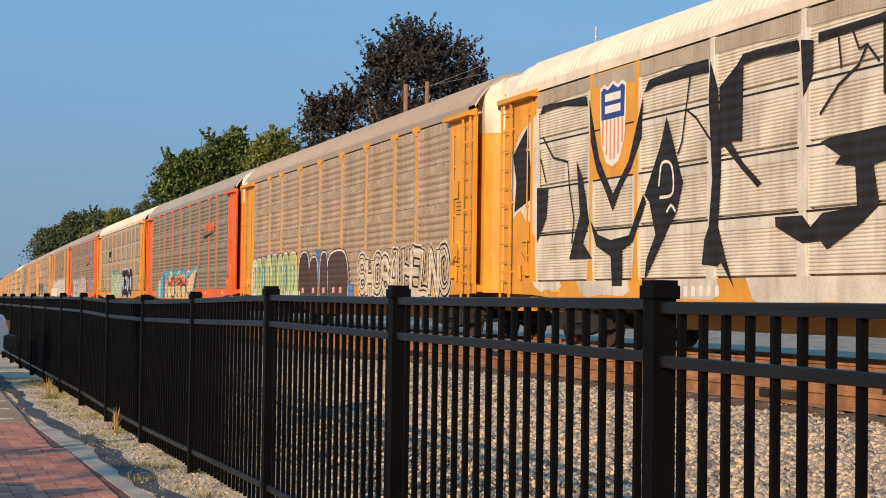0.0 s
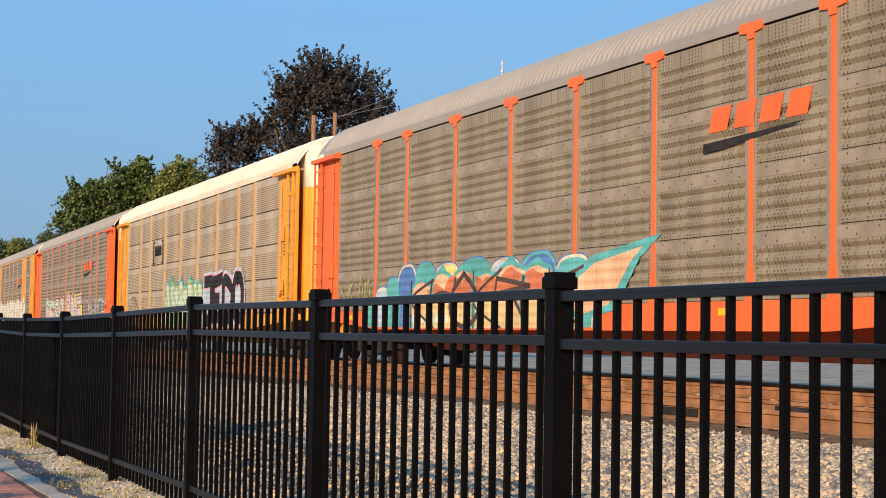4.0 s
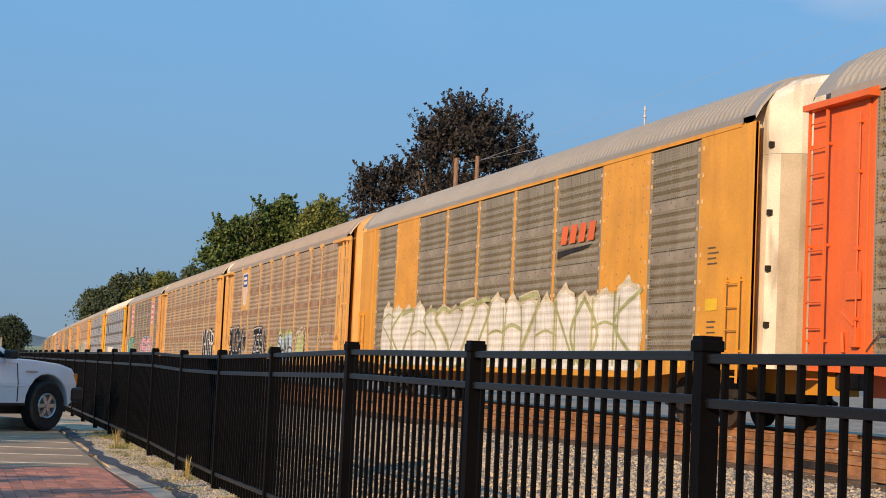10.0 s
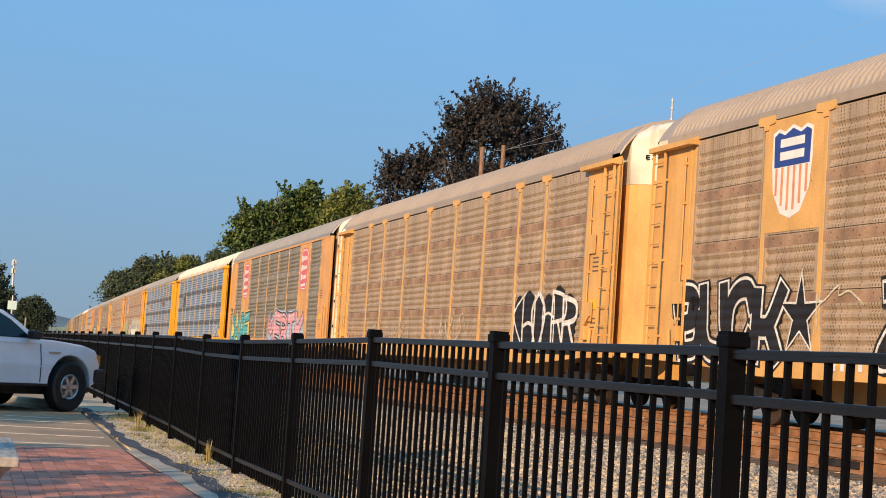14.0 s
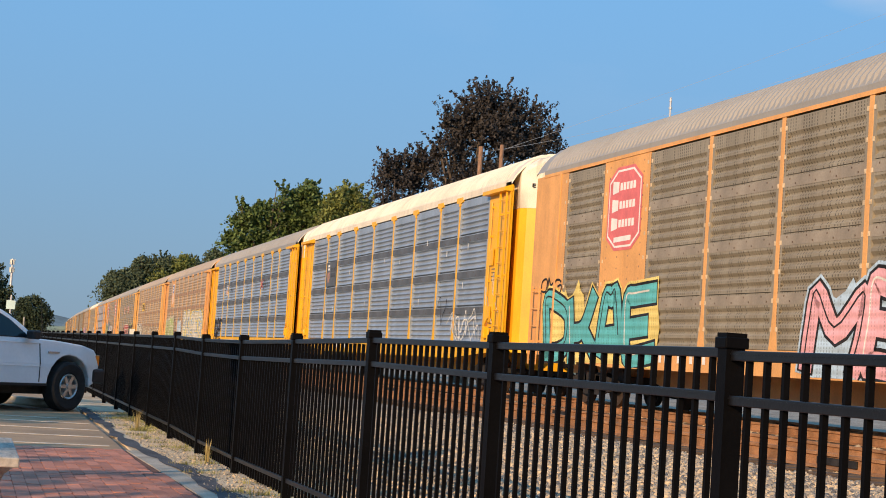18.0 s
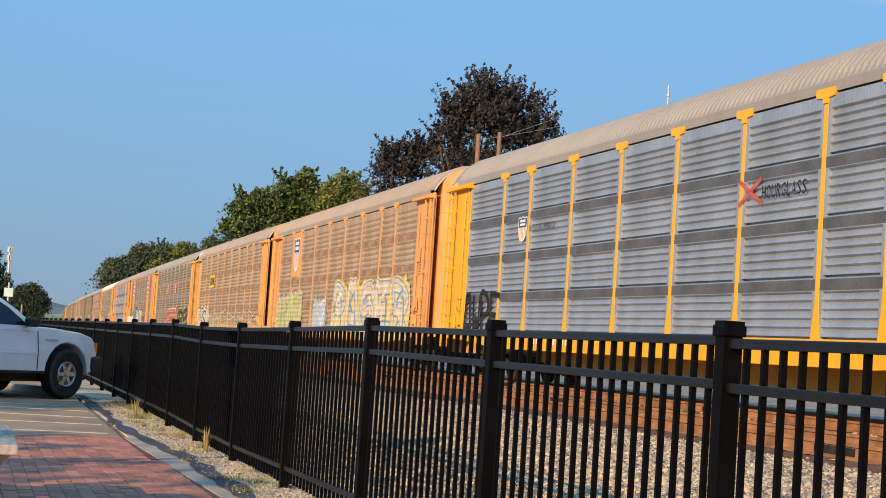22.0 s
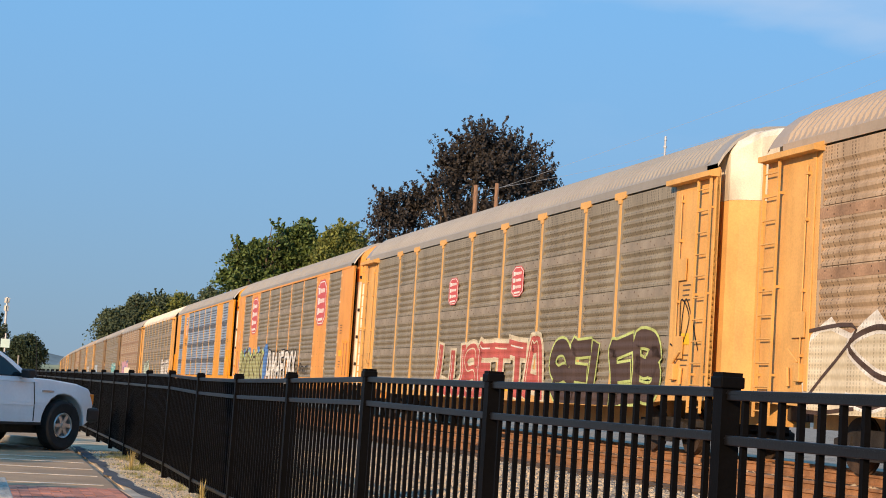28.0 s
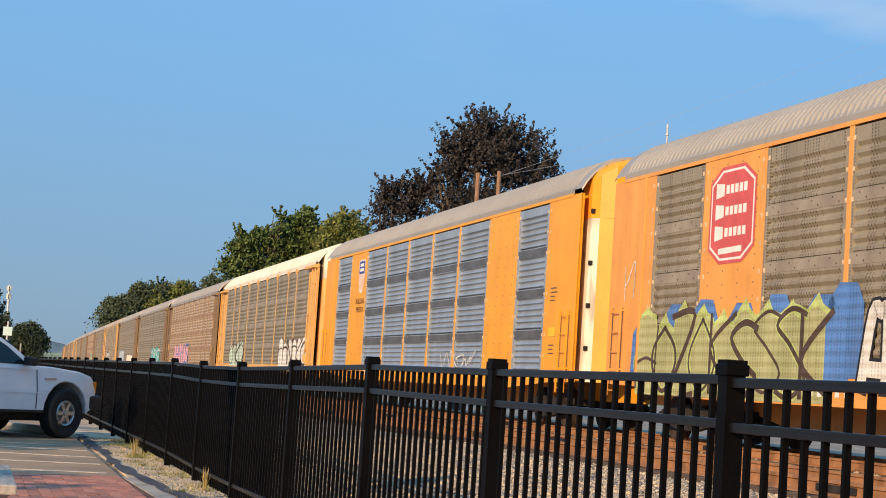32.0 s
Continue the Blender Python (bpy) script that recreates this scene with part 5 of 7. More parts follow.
for k, (x, blobs) in enumerate([(-4.4, [(0, 0, 5.1, 1.2, 1.4, 1.6), (0.1, 0, 3.2, 1.4, 1.4, 1.5)]), (-2.7, [(0, 0, 5.6, 1.0, 1.1, 1.2), (0, 0, 3.6, 2.0, 1.8, 1.6)]), (-1.7, [(0, 0, 5.4, 1.1, 1.3, 1.4), (0, 0, 3.0, 1.5, 1.5, 1.5)]), (-0.4, [(0, 0, 4.7, 1.1, 1.1, 1.1), (0, 0, 3.0, 1.8, 1.5, 1.2)]), (0.8, [(0, 0, 4.8, 0.8, 0.8, 0.9), (0.4, 0, 3.7, 1.2, 1.1, 1.0), (0.3, 0, 2.4, 1.3, 1.2, 1.0)]), (-8.0, [(0, 0, 4.0, 2.4, 2.2, 2.4)]), (-12.5, [(0, 0, 4.2, 2.8, 2.6, 2.8)])]):
    tree("roadside_tree", x, 110.0 + 0.8 * (k % 3), blobs, 15000, 0.1, LEAF_DARK, 60 + k, "dark green roadside tree behind the parking place", 60, 0.8, 0.25, 0.0, 0.32, 130)

# far hills and the scrub before them, distance haze mixed into their colours
HAZE_HILL = mat("haze_tinted_hill", (0.16, 0.2, 0.2), 0.95, 0, 0.18, 0.02, 0.3, 0.0)
HAZE_SCRUB = mat("haze_tinted_scrub", (0.22, 0.25, 0.16), 0.95, 0, 0.25, 0.05, 0.5, 0.0)


def ridge(name, y, x0, x1, height, seed, material, label, step, depth):
    rng = random.Random(seed)
    rows = [[], [], []]
    x = x0
    while x <= x1:
        h = height * (0.75 + 0.2 * math.sin(x * 0.021 + seed) + 0.1 * math.sin(x * 0.063) + rng.uniform(-0.03, 0.03))
        rows[0].append((x, y, -1.0))
        rows[1].append((x, y + depth * 0.5, h))
        rows[2].append((x, y + depth, -1.0))
        x += step
    ob = ob_of(name, grid_mesh(rows, name), material)
    return tagged(ob, label, "hill", kind="structure")


ridge("backdrop_hills", 900, -700, 900, 17.5, 2, HAZE_HILL, "low wooded hills tinted blue for distance haze", 12, 200)
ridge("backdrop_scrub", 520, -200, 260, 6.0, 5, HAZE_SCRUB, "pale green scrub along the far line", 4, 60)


GREY_POLE = mat("grey_pole_wood", (0.3, 0.28, 0.25), 0.9, 0, 0.2, 3, 40, 0.3, stretch=(6, 6, 1))


def pole(name, x, y, h, r, label, arms=()):
    t = thing(name, label, "utility pole", loc=(x, y, 0))
    part("shaft", tube(bmesh.new(), (0, 0, -0.3), (0, 0, h), r * 1.15, r, 10), WOOD_POLE if x > 10 else GREY_POLE, t)
    for z, w in arms:
        part("crossarm", boxm(-w, w, -0.06, 0.06, z, z + 0.12), WOOD_POLE, t)
    return t


pole("utility_pole", 23.25, 76.0, 11.68, 0.11, "bare reddish wooden utility pole behind the train")
p2 = pole("utility_pole", 24.32, 76.0, 11.87, 0.1, "bare wooden utility pole with a pale fitting")
fit_bm = bmesh.new()
for a in range(8):
    q0, q1 = math.pi * 2 * a / 8, math.pi * 2 * (a + 1) / 8
    tube(fit_bm, (0.55 + 0.14 * math.cos(q0), 0, 10.7 + 0.3 * math.sin(q0)), (0.55 + 0.14 * math.cos(q1), 0, 10.7 + 0.3 * math.sin(q1)), 0.03, n=6)
tube(fit_bm, (0.1, 0, 10.4), (0.5, 0, 10.4), 0.03, n=6)
part("fitting", fit_bm, ALLOY, p2, "pale metal loop")
pole("utility_pole", -3.53, 90.0, 5.96, 0.12, "grey utility pole with a short crossarm among trees", [(5.3, 0.75)])
pole("utility_pole", 3.1, 100.0, 2.1, 0.05, "thin post beyond the parking place")
STEEL_PALE = mat("pale_steel", (0.5, 0.5, 0.5), 0.5, 0.4, 0.1, 3, 40, 0.0)
mast = thing("radio_mast", "thin steel radio mast rising behind the train", "mast", loc=(61.0, 140.0, 0))
mb = tube(bmesh.new(), (0, 0, 0), (0, 0, 26.6), 0.16, 0.1, 8)
for z in range(18, 27):
    tube(mb, (0, 0, z - 0.1), (0, 0, z + 0.1), 0.17, n=8)
part("shaft", mb, STEEL_PALE, mast)
part("tip", tube(bmesh.new(), (0, 0, 26.6), (0, 0, 27.0), 0.14, 0.1, 8), STEEL_PALE, mast)
cell = thing("cell_tower", "slim cell tower with a ring of panel antennas", "tower", loc=(6.55, 300.0, 0))
part("shaft", tube(bmesh.new(), (0, 0, 0), (0, 0, 14.2), 0.35, 0.2, 10), STEEL_PALE, cell)
for z, n in ((13.6, 6), (12.2, 6)):
    for k in range(n):
        a = 2 * math.pi * k / n
        bm = boxm(0.36, 0.46, -0.09, 0.09, z - 0.45, z + 0.45)
        bmesh.ops.rotate(bm, verts=bm.verts, matrix=Matrix.Rotation(a, 3, "Z"))
        part("panel_antenna", bm, WHITE_END, cell)
sign = thing("track_sign", "small white sign on a post by the track", "sign", loc=(4.24, 45.0, 0.0))
part("sign_post", boxm(-0.03, 0.03, -0.03, 0.03, 0, 1.3), STEEL_DARK, sign)
part("sign_plate", boxm(-0.07, 0.07, -0.05, -0.035, 1.24, 1.44), WHITE_END, sign, "blank white plate")
sg = thing("street_sign", "pale green street sign on a thin post", "sign", loc=(1.4, 62.0, 0))
part("sign_post", tube(bmesh.new(), (0, 0, 0), (0, 0, 2.5), 0.03, n=8), STEEL_PALE, sg)
part("sign_plate", boxm(-0.16, 0.16, -0.05, -0.035, 1.98, 2.3), mat("pale_sign_face", (0.6, 0.75, 0.68), 0.5, 0, 0.05, 3, 30, 0), sg)


def wire(pts, r, label):
    ring = [(r * math.cos(k * 1.2566), r * math.sin(k * 1.2566)) for k in range(6)]
    rows = [[(p[0] + a, p[1], p[2] + b) for a, b in ring] for p in pts]
    return tagged(ob_of("overhead_wire", grid_mesh(rows, "overhead_wire"), STEEL_PALE), label, "wire", "overhead wires")


def sag(a, b, drop, n=14):
    return [tuple(Vector(a).lerp(Vector(b), k / n) + Vector((0, 0, -4 * drop * (k / n) * (1 - k / n)))) for k in range(n + 1)]


wire(sag((58.0, 80, 27.0), (24.3, 76, 11.6), 0.2), 0.007, "thin overhead wire running down to a pole")
wire(sag((58.0, 80, 26.4), (23.3, 76, 11.4), 1.6), 0.007, "thin overhead wire running down to a pole")


# ---- lettering and emblems on the cars ----
def spray(name, c):
    m = panel_mat("spray_" + name, c, 0.14, 0.65, 0.0, 0.42)
    n, l = m.node_tree.nodes, m.node_tree.links
    wv = n.new("ShaderNodeTexWave")
    wv.wave_type, wv.bands_direction = "BANDS", "Z"
    wv.inputs["Scale"].default_value, wv.inputs["Distortion"].default_value = 1.85, 0.0
    tc = n.new("ShaderNodeTexCoord")
    l.new(tc.outputs["Object"], wv.inputs["Vector"])
    bp = n.new("ShaderNodeBump")
    bp.inputs["Strength"].default_value, bp.inputs["Distance"].default_value = 0.5, 0.03
    l.new(wv.outputs["Fac"], bp.inputs["Height"])
    l.new(bp.outputs["Normal"], n["Principled BSDF"].inputs["Normal"])
    return m


SPRAY = {k: spray(k, c) for k, c in dict(coral=(0.62, 0.2, 0.1), white=(0.78, 0.74, 0.66), black=(0.025, 0.024, 0.026), green=(0.3, 0.42, 0.16), lime=(0.5, 0.58, 0.2), teal=(0.12, 0.45, 0.45), blue=(0.1, 0.22, 0.5), sky=(0.45, 0.58, 0.68), pink=(0.78, 0.4, 0.42), peach=(0.85, 0.5, 0.3), red=(0.52, 0.12, 0.1), mint=(0.55, 0.66, 0.52), lilac=(0.62, 0.52, 0.56), olive=(0.42, 0.42, 0.2), violet=(0.3, 0.25, 0.4), yellow=(0.8, 0.62, 0.2), sand=(0.75, 0.56, 0.26), brown=(0.09, 0.06, 0.05), cream=(0.68, 0.59, 0.42), azure=(0.2, 0.34, 0.52)).items()}
GLYPHS = {}


def build_glyphs(chars, offsets):
    """Outlines of the built-in font's letters as flat meshes, plain and fattened."""
    made = []
    for ch in chars:
        for off in offsets:
            cu = bpy.data.curves.new("glyph", "FONT")
            cu.body, cu.size, cu.offset, cu.resolution_u = ch, 1.0, off, 2
            o = new("glyph", cu)
            made.append((ch, off, o))
    dg = bpy.context.evaluated_depsgraph_get()
    dg.update()
    for ch, off, o in made:
        me = o.evaluated_get(dg).to_mesh()
        GLYPHS[ch, off] = ([tuple(v.co) for v in me.vertices], [tuple(p.vertices) for p in me.polygons])
        o.evaluated_get(dg).to_mesh_clear()
    for ch, off, o in made:
        cu = o.data
        bpy.data.objects.remove(o)
        bpy.data.curves.remove(cu)


WORDS = [
    # car, word, left end, right end, foot, head, fill, line, halo
    (2, "SHOSA", -3.4, -7.2, 0.95, 1.95, "cream", "brown", "white"),
    (2, "HELNO", -7.6, -11.3, 0.95, 2.05, "cream", "black", "cream"),
    (7, "BUCK", 11.7, 7.75, 1.0, 2.25, "black", "white", "black"),
    (7, "ZES!", 4.9, 1.75, 1.0, 2.2, "black", "white", "black"),
    (11, "AWPE", 11.3, 8.5, 0.95, 2.2, "", "black", ""),
    (15, "ANKH", 3.4, 0.3, 0.95, 2.2, "white", "black", ""),
    (15, "FOXX", 0.0, -3.4, 0.95, 2.2, "white", "black", ""),
    (9, "DKAE", 11.85, 5.9, 0.95, 2.3, "teal", "black", "yellow"),
    (12, "PASER", -0.1, -10.9, 0.95, 2.6, "cream", "azure", "yellow"),
    (9, "OMG", 12.3, 11.0, 2.35, 2.7, "", "black", ""),
    (4, "JEDO", -2.3, -7.6, 0.95, 2.4, "black", "pink", "sky"),
    (5, "DEGA", 8.5, 1.6, 0.85, 2.2, "mint", "black", "pink"),
    (5, "ANE", 0.9, -4.4, 0.85, 2.3, "lilac", "brown", "yellow"),
    (9, "MERTK", 0.2, -8.2, 0.85, 2.15, "pink", "black", "sky"),
    (14, "LUSETTA", 3.7, -4.6, 0.9, 2.1, "red", "cream", "cream"),
    (14, "SELEB", -5.2, -10.9, 0.9, 2.1, "brown", "lime", ""),
    (15, "DISTRICT", -3.7, -6.0, 1.35, 1.7, "", "black", ""),
]
# sprayed shapes that spell nothing: car, left end, right end, foot, head, count, fill, line, halo
SHAPES = [
    (3, 6.2, -1.6, 0.85, 1.85, 7, "peach", "brown", "teal"),
    (4, 3.6, -2.2, 0.95, 2.3, 8, "mint", "green", "teal"),
    (5, -5.6, -11.4, 1.15, 2.1, 6, "", "sky", ""),
    (6, 10.0, -8.6, 1.0, 2.4, 17, "white", "olive", "cream"),
    (7, -1.1, -3.9, 1.0, 1.88, 4, "sky", "brown", "lime"),
    (7, -4.1, -6.5, 1.1, 2.1, 4, "", "cream", ""),
    (7, -4.9, -6.1, 1.1, 1.9, 2, "lime", "cream", ""),
    (8, -6.9, -10.9, 1.1, 2.4, 6, "black", "white", ""),
    (12, 11.4, 5.9, 0.95, 2.35, 6, "lime", "cream", "cream"),
    (12, 11.2, 6.1, 0.95, 2.3, 5, "", "green", ""),
    (12, 11.3, 6.1, 1.1, 2.6, 9, "", "cream", ""),
    (12, 3.4, 1.2, 1.0, 2.1, 3, "sky", "white", "sky"),
    (13, 11.4, 6.4, 0.95, 2.1, 4, "cream", "brown", "white"),
    (13, 6.1, -0.8, 1.15, 1.9, 8, "", "cream", ""),
    (13, -1.3, -11.3, 1.1, 1.9, 11, "", "cream", ""),
    (15, 11.4, 4.3, 0.9, 2.2, 9, "olive", "brown", "lime"),
    (17, -5.6, -11.8, 1.2, 2.2, 6, "white", "brown", ""),
    (17, 8.9, 4.6, 1.2, 2.2, 4, "mint", "brown", ""),
    (18, 8.0, 0.0, 1.2, 2.3, 6, "pink", "blue", ""),
    (19, -2.0, -9.0, 1.2, 2.2, 6, "teal", "white", ""),
    (21, 6.0, 0.0, 1.2, 2.2, 5, "white", "black", ""),
    (23, -4.0, -10.0, 1.2, 2.2, 5, "mint", "black", ""),
    (20, 9.0, 2.0, 1.2, 2.2, 6, "sky", "white", ""),
]
# thin scrawls: car, left end, right end, foot, head, colour
SCRAWLS = [
    (4, 10.6, 7.4, 1.2, 2.0, "brown"), (4, 6.8, 5.2, 1.2, 1.7, "white"), (5, 11.2, 9.0, 1.2, 1.9, "brown"), (7, 6.8, 5.4, 1.2, 2.2, "cream"), (7, 1.6, -0.8, 1.15, 1.8, "lime"), (7, -7.2, -10.6, 1.15, 2.2, "cream"),
    (8, 0.2, -3.3, 1.15, 2.1, "cream"), (8, 7.5, 3.0, 1.1, 1.9, "cream"), (8, 11.0, 8.5, 1.1, 1.8, "peach"), (10, -8.2, -10.9, 1.25, 2.05, "white"), (10, -8.3, -11.0, 1.2, 1.9, "white"), (10, -8.3, -10.8, 1.3, 2.0, "white"), (10, -6.9, -8.0, 1.5, 2.4, "black"), (12, 3.4, 0.8, 1.15, 2.2, "white"),
    (10, -11.5, -12.3, 1.4, 3.0, "white"), (14, -11.5, -12.3, 1.6, 3.1, "black"), (15, 12.3, 11.5, 2.6, 3.6, "white"), (16, -3.0, -6.0, 1.2, 1.8, "white"), (13, 9, 2, 1.2, 1.9, "white"), (3, 11, 8.5, 1.2, 2.0, "lime"),
]
build_glyphs(sorted(set("EXCESSHIGTBUILDNGAMROUL")), (0.0, 0.03))


# strokes of hand-drawn capitals on a grid of five by five: column, row from the foot
STROKES = {"A": "00 14 24 34 40;11 31", "B": "00 02 04 34 43 33 22 02;22 32 42 41 30 00", "C": "43 34 14 03 01 10 30 41", "D": "00 02 04 24 43 41 20 00", "E": "44 14 04 02 00 10 40;02 32", "F": "44 14 04 02 00;02 32", "G": "43 34 14 03 01 10 30 41 42 22", "H": "00 02 04;44 42 40;02 42", "I": "20 22 24", "J": "44 42 41 30 10 01;14 44", "K": "00 02 04;44 22 02;22 31 40", "L": "04 02 00 20 40", "M": "00 02 04 22 44 42 40", "N": "00 02 04 22 40 42 44", "O": "24 14 03 01 10 30 41 43 34 24", "P": "00 02 04 24 43 32 02", "R": "00 02 04 24 43 32 02;22 40", "S": "43 34 14 03 12 32 41 30 10 01", "T": "04 24 44;24 22 20", "U": "04 02 01 10 30 41 42 44", "W": "04 10 22 30 44", "X": "04 22 40;44 22 00", "Z": "04 24 44 22 00 20 40", "!": "24 23 21;20 20"}


def word_lines(word, y0, y1, z0, z1, seed):
    """Hand-drawn letters side by side on a car's side: for each, its strokes as smooth lines."""
    rng = random.Random(seed)
    cell = (y0 - y1) / len(word)
    out = []
    for k, ch in enumerate(word):
        tilt, lift, grow, skew = rng.uniform(-0.12, 0.12), rng.uniform(-0.07, 0.07), 1 + rng.uniform(-0.06, 0.1), rng.uniform(-0.18, 0.18)
        lines = []
        for stroke in STROKES[ch].split(";"):
            pts = []
            for p in stroke.split():
                a = ((int(p[0]) - 2) / 4 + rng.uniform(-0.05, 0.05)) * cell * 0.8 * grow
                b = ((int(p[1]) - 2) / 4 + rng.uniform(-0.03, 0.03)) * (z1 - z0) * 0.8 * grow
                a += skew * b
                a, b = a * math.cos(tilt) - b * math.sin(tilt), a * math.sin(tilt) + b * math.cos(tilt)
                pts.append((y0 - cell * (k + 0.5) - a, (z0 + z1) / 2 + b + lift))
            lines.append(bend(pts, 4))
        out.append(lines)
    return out


def word_meshes(word, off, y0, y1, z0, z1, x, rng_seed, wild=1.0):
    """Letters side by side on a car's side, jostled like sprayed ones: a mesh for each."""
    rng = random.Random(rng_seed)
    out = []
    cell = (y0 - y1) / len(word)
    for k, ch in enumerate(word):
        vs, fs = GLYPHS[ch, off]
        base, _ = GLYPHS[ch, 0.0]
        u0, u1 = min(v[0] for v in base), max(v[0] for v in base)
        w0, w1 = min(v[1] for v in base), max(v[1] for v in base)
        if u1 - u0 < 0.3:
            u0, u1 = (u0 + u1) / 2 - 0.15, (u0 + u1) / 2 + 0.15
        tilt, lift, grow = rng.uniform(-0.16, 0.16) * wild, rng.uniform(-0.05, 0.07) * wild, 1 + rng.uniform(-0.05, 0.12) * wild
        skew = rng.uniform(-0.2, 0.2) * wild
        verts = []
        for v in vs:
            a = ((v[0] - u0) / (u1 - u0) - 0.5) * cell * (1.02 if wild else 0.8) * grow
            b = ((v[1] - w0) / (w1 - w0) - 0.5) * (z1 - z0) * grow
            a += skew * b + 0.05 * wild * math.sin(6 * b + k)
            b += 0.05 * wild * math.sin(4.5 * a + 2 * k)
            a, b = a * math.cos(tilt) - b * math.sin(tilt), a * math.sin(tilt) + b * math.cos(tilt)
            verts.append((x, y0 - cell * (k + 0.5) - a, max(0.82, (z0 + z1) / 2 + b + lift)))
        me = bpy.data.meshes.new("letter")
        me.from_pydata(verts, [], fs)
        me.update()
        out.append(me)
    return out


def letters(name, meshes, material, car, label=""):
    for me in meshes:
        ob_of(name, me, material, car, label)


def lay(x):
    """Layers of paint, drawn apart by millimetres, brought close to the car's side."""
    off = SIDE - x
    return x if off < 0.03 else SIDE - (0.018 + (off - 0.0435) * 0.45)


def ribbon(verts, faces, line, w, x):
    """A stroke of even width along a line of (y, z) points."""
    n = len(verts)
    k = len(line)
    for q, (y, z) in enumerate(line):
        a, b = line[max(0, q - 1)], line[min(k - 1, q + 1)]
        dy, dz = b[0] - a[0], b[1] - a[1]
        ln = math.hypot(dy, dz) or 1
        verts.append((x, y - dz / ln * w, max(0.8, z + dy / ln * w)))
        verts.append((x, y + dz / ln * w, max(0.8, z - dy / ln * w)))
    faces += [(n + 2 * q, n + 2 * q + 1, n + 2 * q + 3, n + 2 * q + 2) for q in range(k - 1)]


def bend(points, n=7):
    """A smooth line through some points."""
    out = []
    p = [points[0]] + list(points) + [points[-1]]
    for a, b, c, d in zip(p, p[1:], p[2:], p[3:]):
        for k in range(n):
            u = k / n
            out.append(tuple(0.5 * (2 * b[j] + (c[j] - a[j]) * u + (2 * a[j] - 5 * b[j] + 4 * c[j] - d[j]) * u * u + (3 * b[j] - a[j] - 3 * c[j] + d[j]) * u ** 3) for j in (0, 1)))
    out.append(points[-1])
    return out


def stretch_ends(line, by):
    (y0, z0), (y1, z1) = line[0], line[1]
    ln = math.hypot(y1 - y0, z1 - z0) or 1
    head = (y0 - (y1 - y0) / ln * by, z0 - (z1 - z0) / ln * by)
    (y0, z0), (y1, z1) = line[-1], line[-2]
    ln = math.hypot(y1 - y0, z1 - z0) or 1
    return [head] + line + [(y0 - (y1 - y0) / ln * by, z0 - (z1 - z0) / ln * by)]


def shape_lines(y0, y1, z0, z1, count, seed):
    """Stems, hooks, arcs and slants in a row of cells, each like a stroke of a sprayed letter."""
    rng = random.Random(seed)
    cell = (y0 - y1) / count
    lines, groups = [], []
    for k in range(count):
        l, r = y0 - cell * (k - 0.08), y0 - cell * (k + 1.08)
        m = (l + r) / 2
        lo, hi = z0 + rng.uniform(-0.05, 0.05), z1 + rng.uniform(-0.12, 0.12)
        mid = (lo + hi) / 2 + rng.uniform(-0.15, 0.15)
        j = lambda v: v + rng.uniform(-0.08, 0.08) * cell
        kind = rng.choice("ahosrnkz")
        first = len(lines)
        if kind in "ahn":
            lines += [[(j(l), lo), (j(l), mid), (j(l), hi)], [(j(r), lo), (j(r), mid), (j(r), hi)], [(l, mid), (m, mid + 0.1), (r, mid)] if kind != "n" else [(l, hi), (m, mid), (r, lo)]]
        elif kind == "o":
            lines.append([(m, hi), (l, mid + 0.2), (l, mid - 0.2), (m, lo), (r, mid - 0.2), (r, mid + 0.2), (m, hi)])
        elif kind == "s":
            lines.append([(r, hi - 0.1), (m, hi), (l, hi - 0.25), (m, mid), (r, lo + 0.3), (m, lo), (l, lo + 0.1)])
        elif kind == "r":
            lines += [[(l, lo), (j(l), mid), (l, hi)], [(l, hi), (r, hi - 0.15), (r, mid + 0.1), (l, mid)], [(m, mid), (r, lo)]]
        elif kind == "k":
            lines += [[(l, lo), (l, mid), (l, hi)], [(r, hi), (l, mid), (r, lo)]]
        else:
            lines += [[(l, hi), (r, hi), (l, lo), (r, lo)]]
        groups.append([bend(q, 5) for q in lines[first:]])
    return groups


def shape_mesh(lines, w, x):
    verts, faces = [], []
    for q, line in enumerate(lines):
        ribbon(verts, faces, stretch_ends(line, w * 0.6), w, lay(x) - 0.0002 * q)
    me = bpy.data.meshes.new("graffiti")
    me.from_pydata(verts, [], faces)
    me.update()
    return me


def silhouette(y0, y1, z0, z1, count, seed, grow=0.0, spiky=0.0):
    """The outer shape of a sprayed piece: a bumpy head with a few spikes, slightly slanted ends and a level foot."""
    rng = random.Random(seed)
    cell = (y0 - y1) / count
    head = [(y0 + 0.1 + grow, z0 + 0.4 * (z1 - z0))]
    for k in range(count):
        l = y0 - cell * k
        top = z1 + rng.uniform(-0.16, 0.1)
        dip = 0.06 + 0.1 * rng.random()
        tip = spiky * rng.uniform(0.3, 1.0)
        head += [(l - cell * 0.04, top - dip + grow), (l - cell * 0.25, top + grow), (l - cell * 0.5, top + 0.03 + grow + tip), (l - cell * 0.68, top - 0.03 + grow), (l - cell * 0.96, top - dip + grow)]
    head += [(y1 - 0.08 - grow, z0 + 0.5 * (z1 - z0))]
    return [(y0 - 0.05 + grow, max(0.81, z0 - 0.1))] + head + [(y1 + 0.1 - grow, max(0.81, z0 - 0.1))]


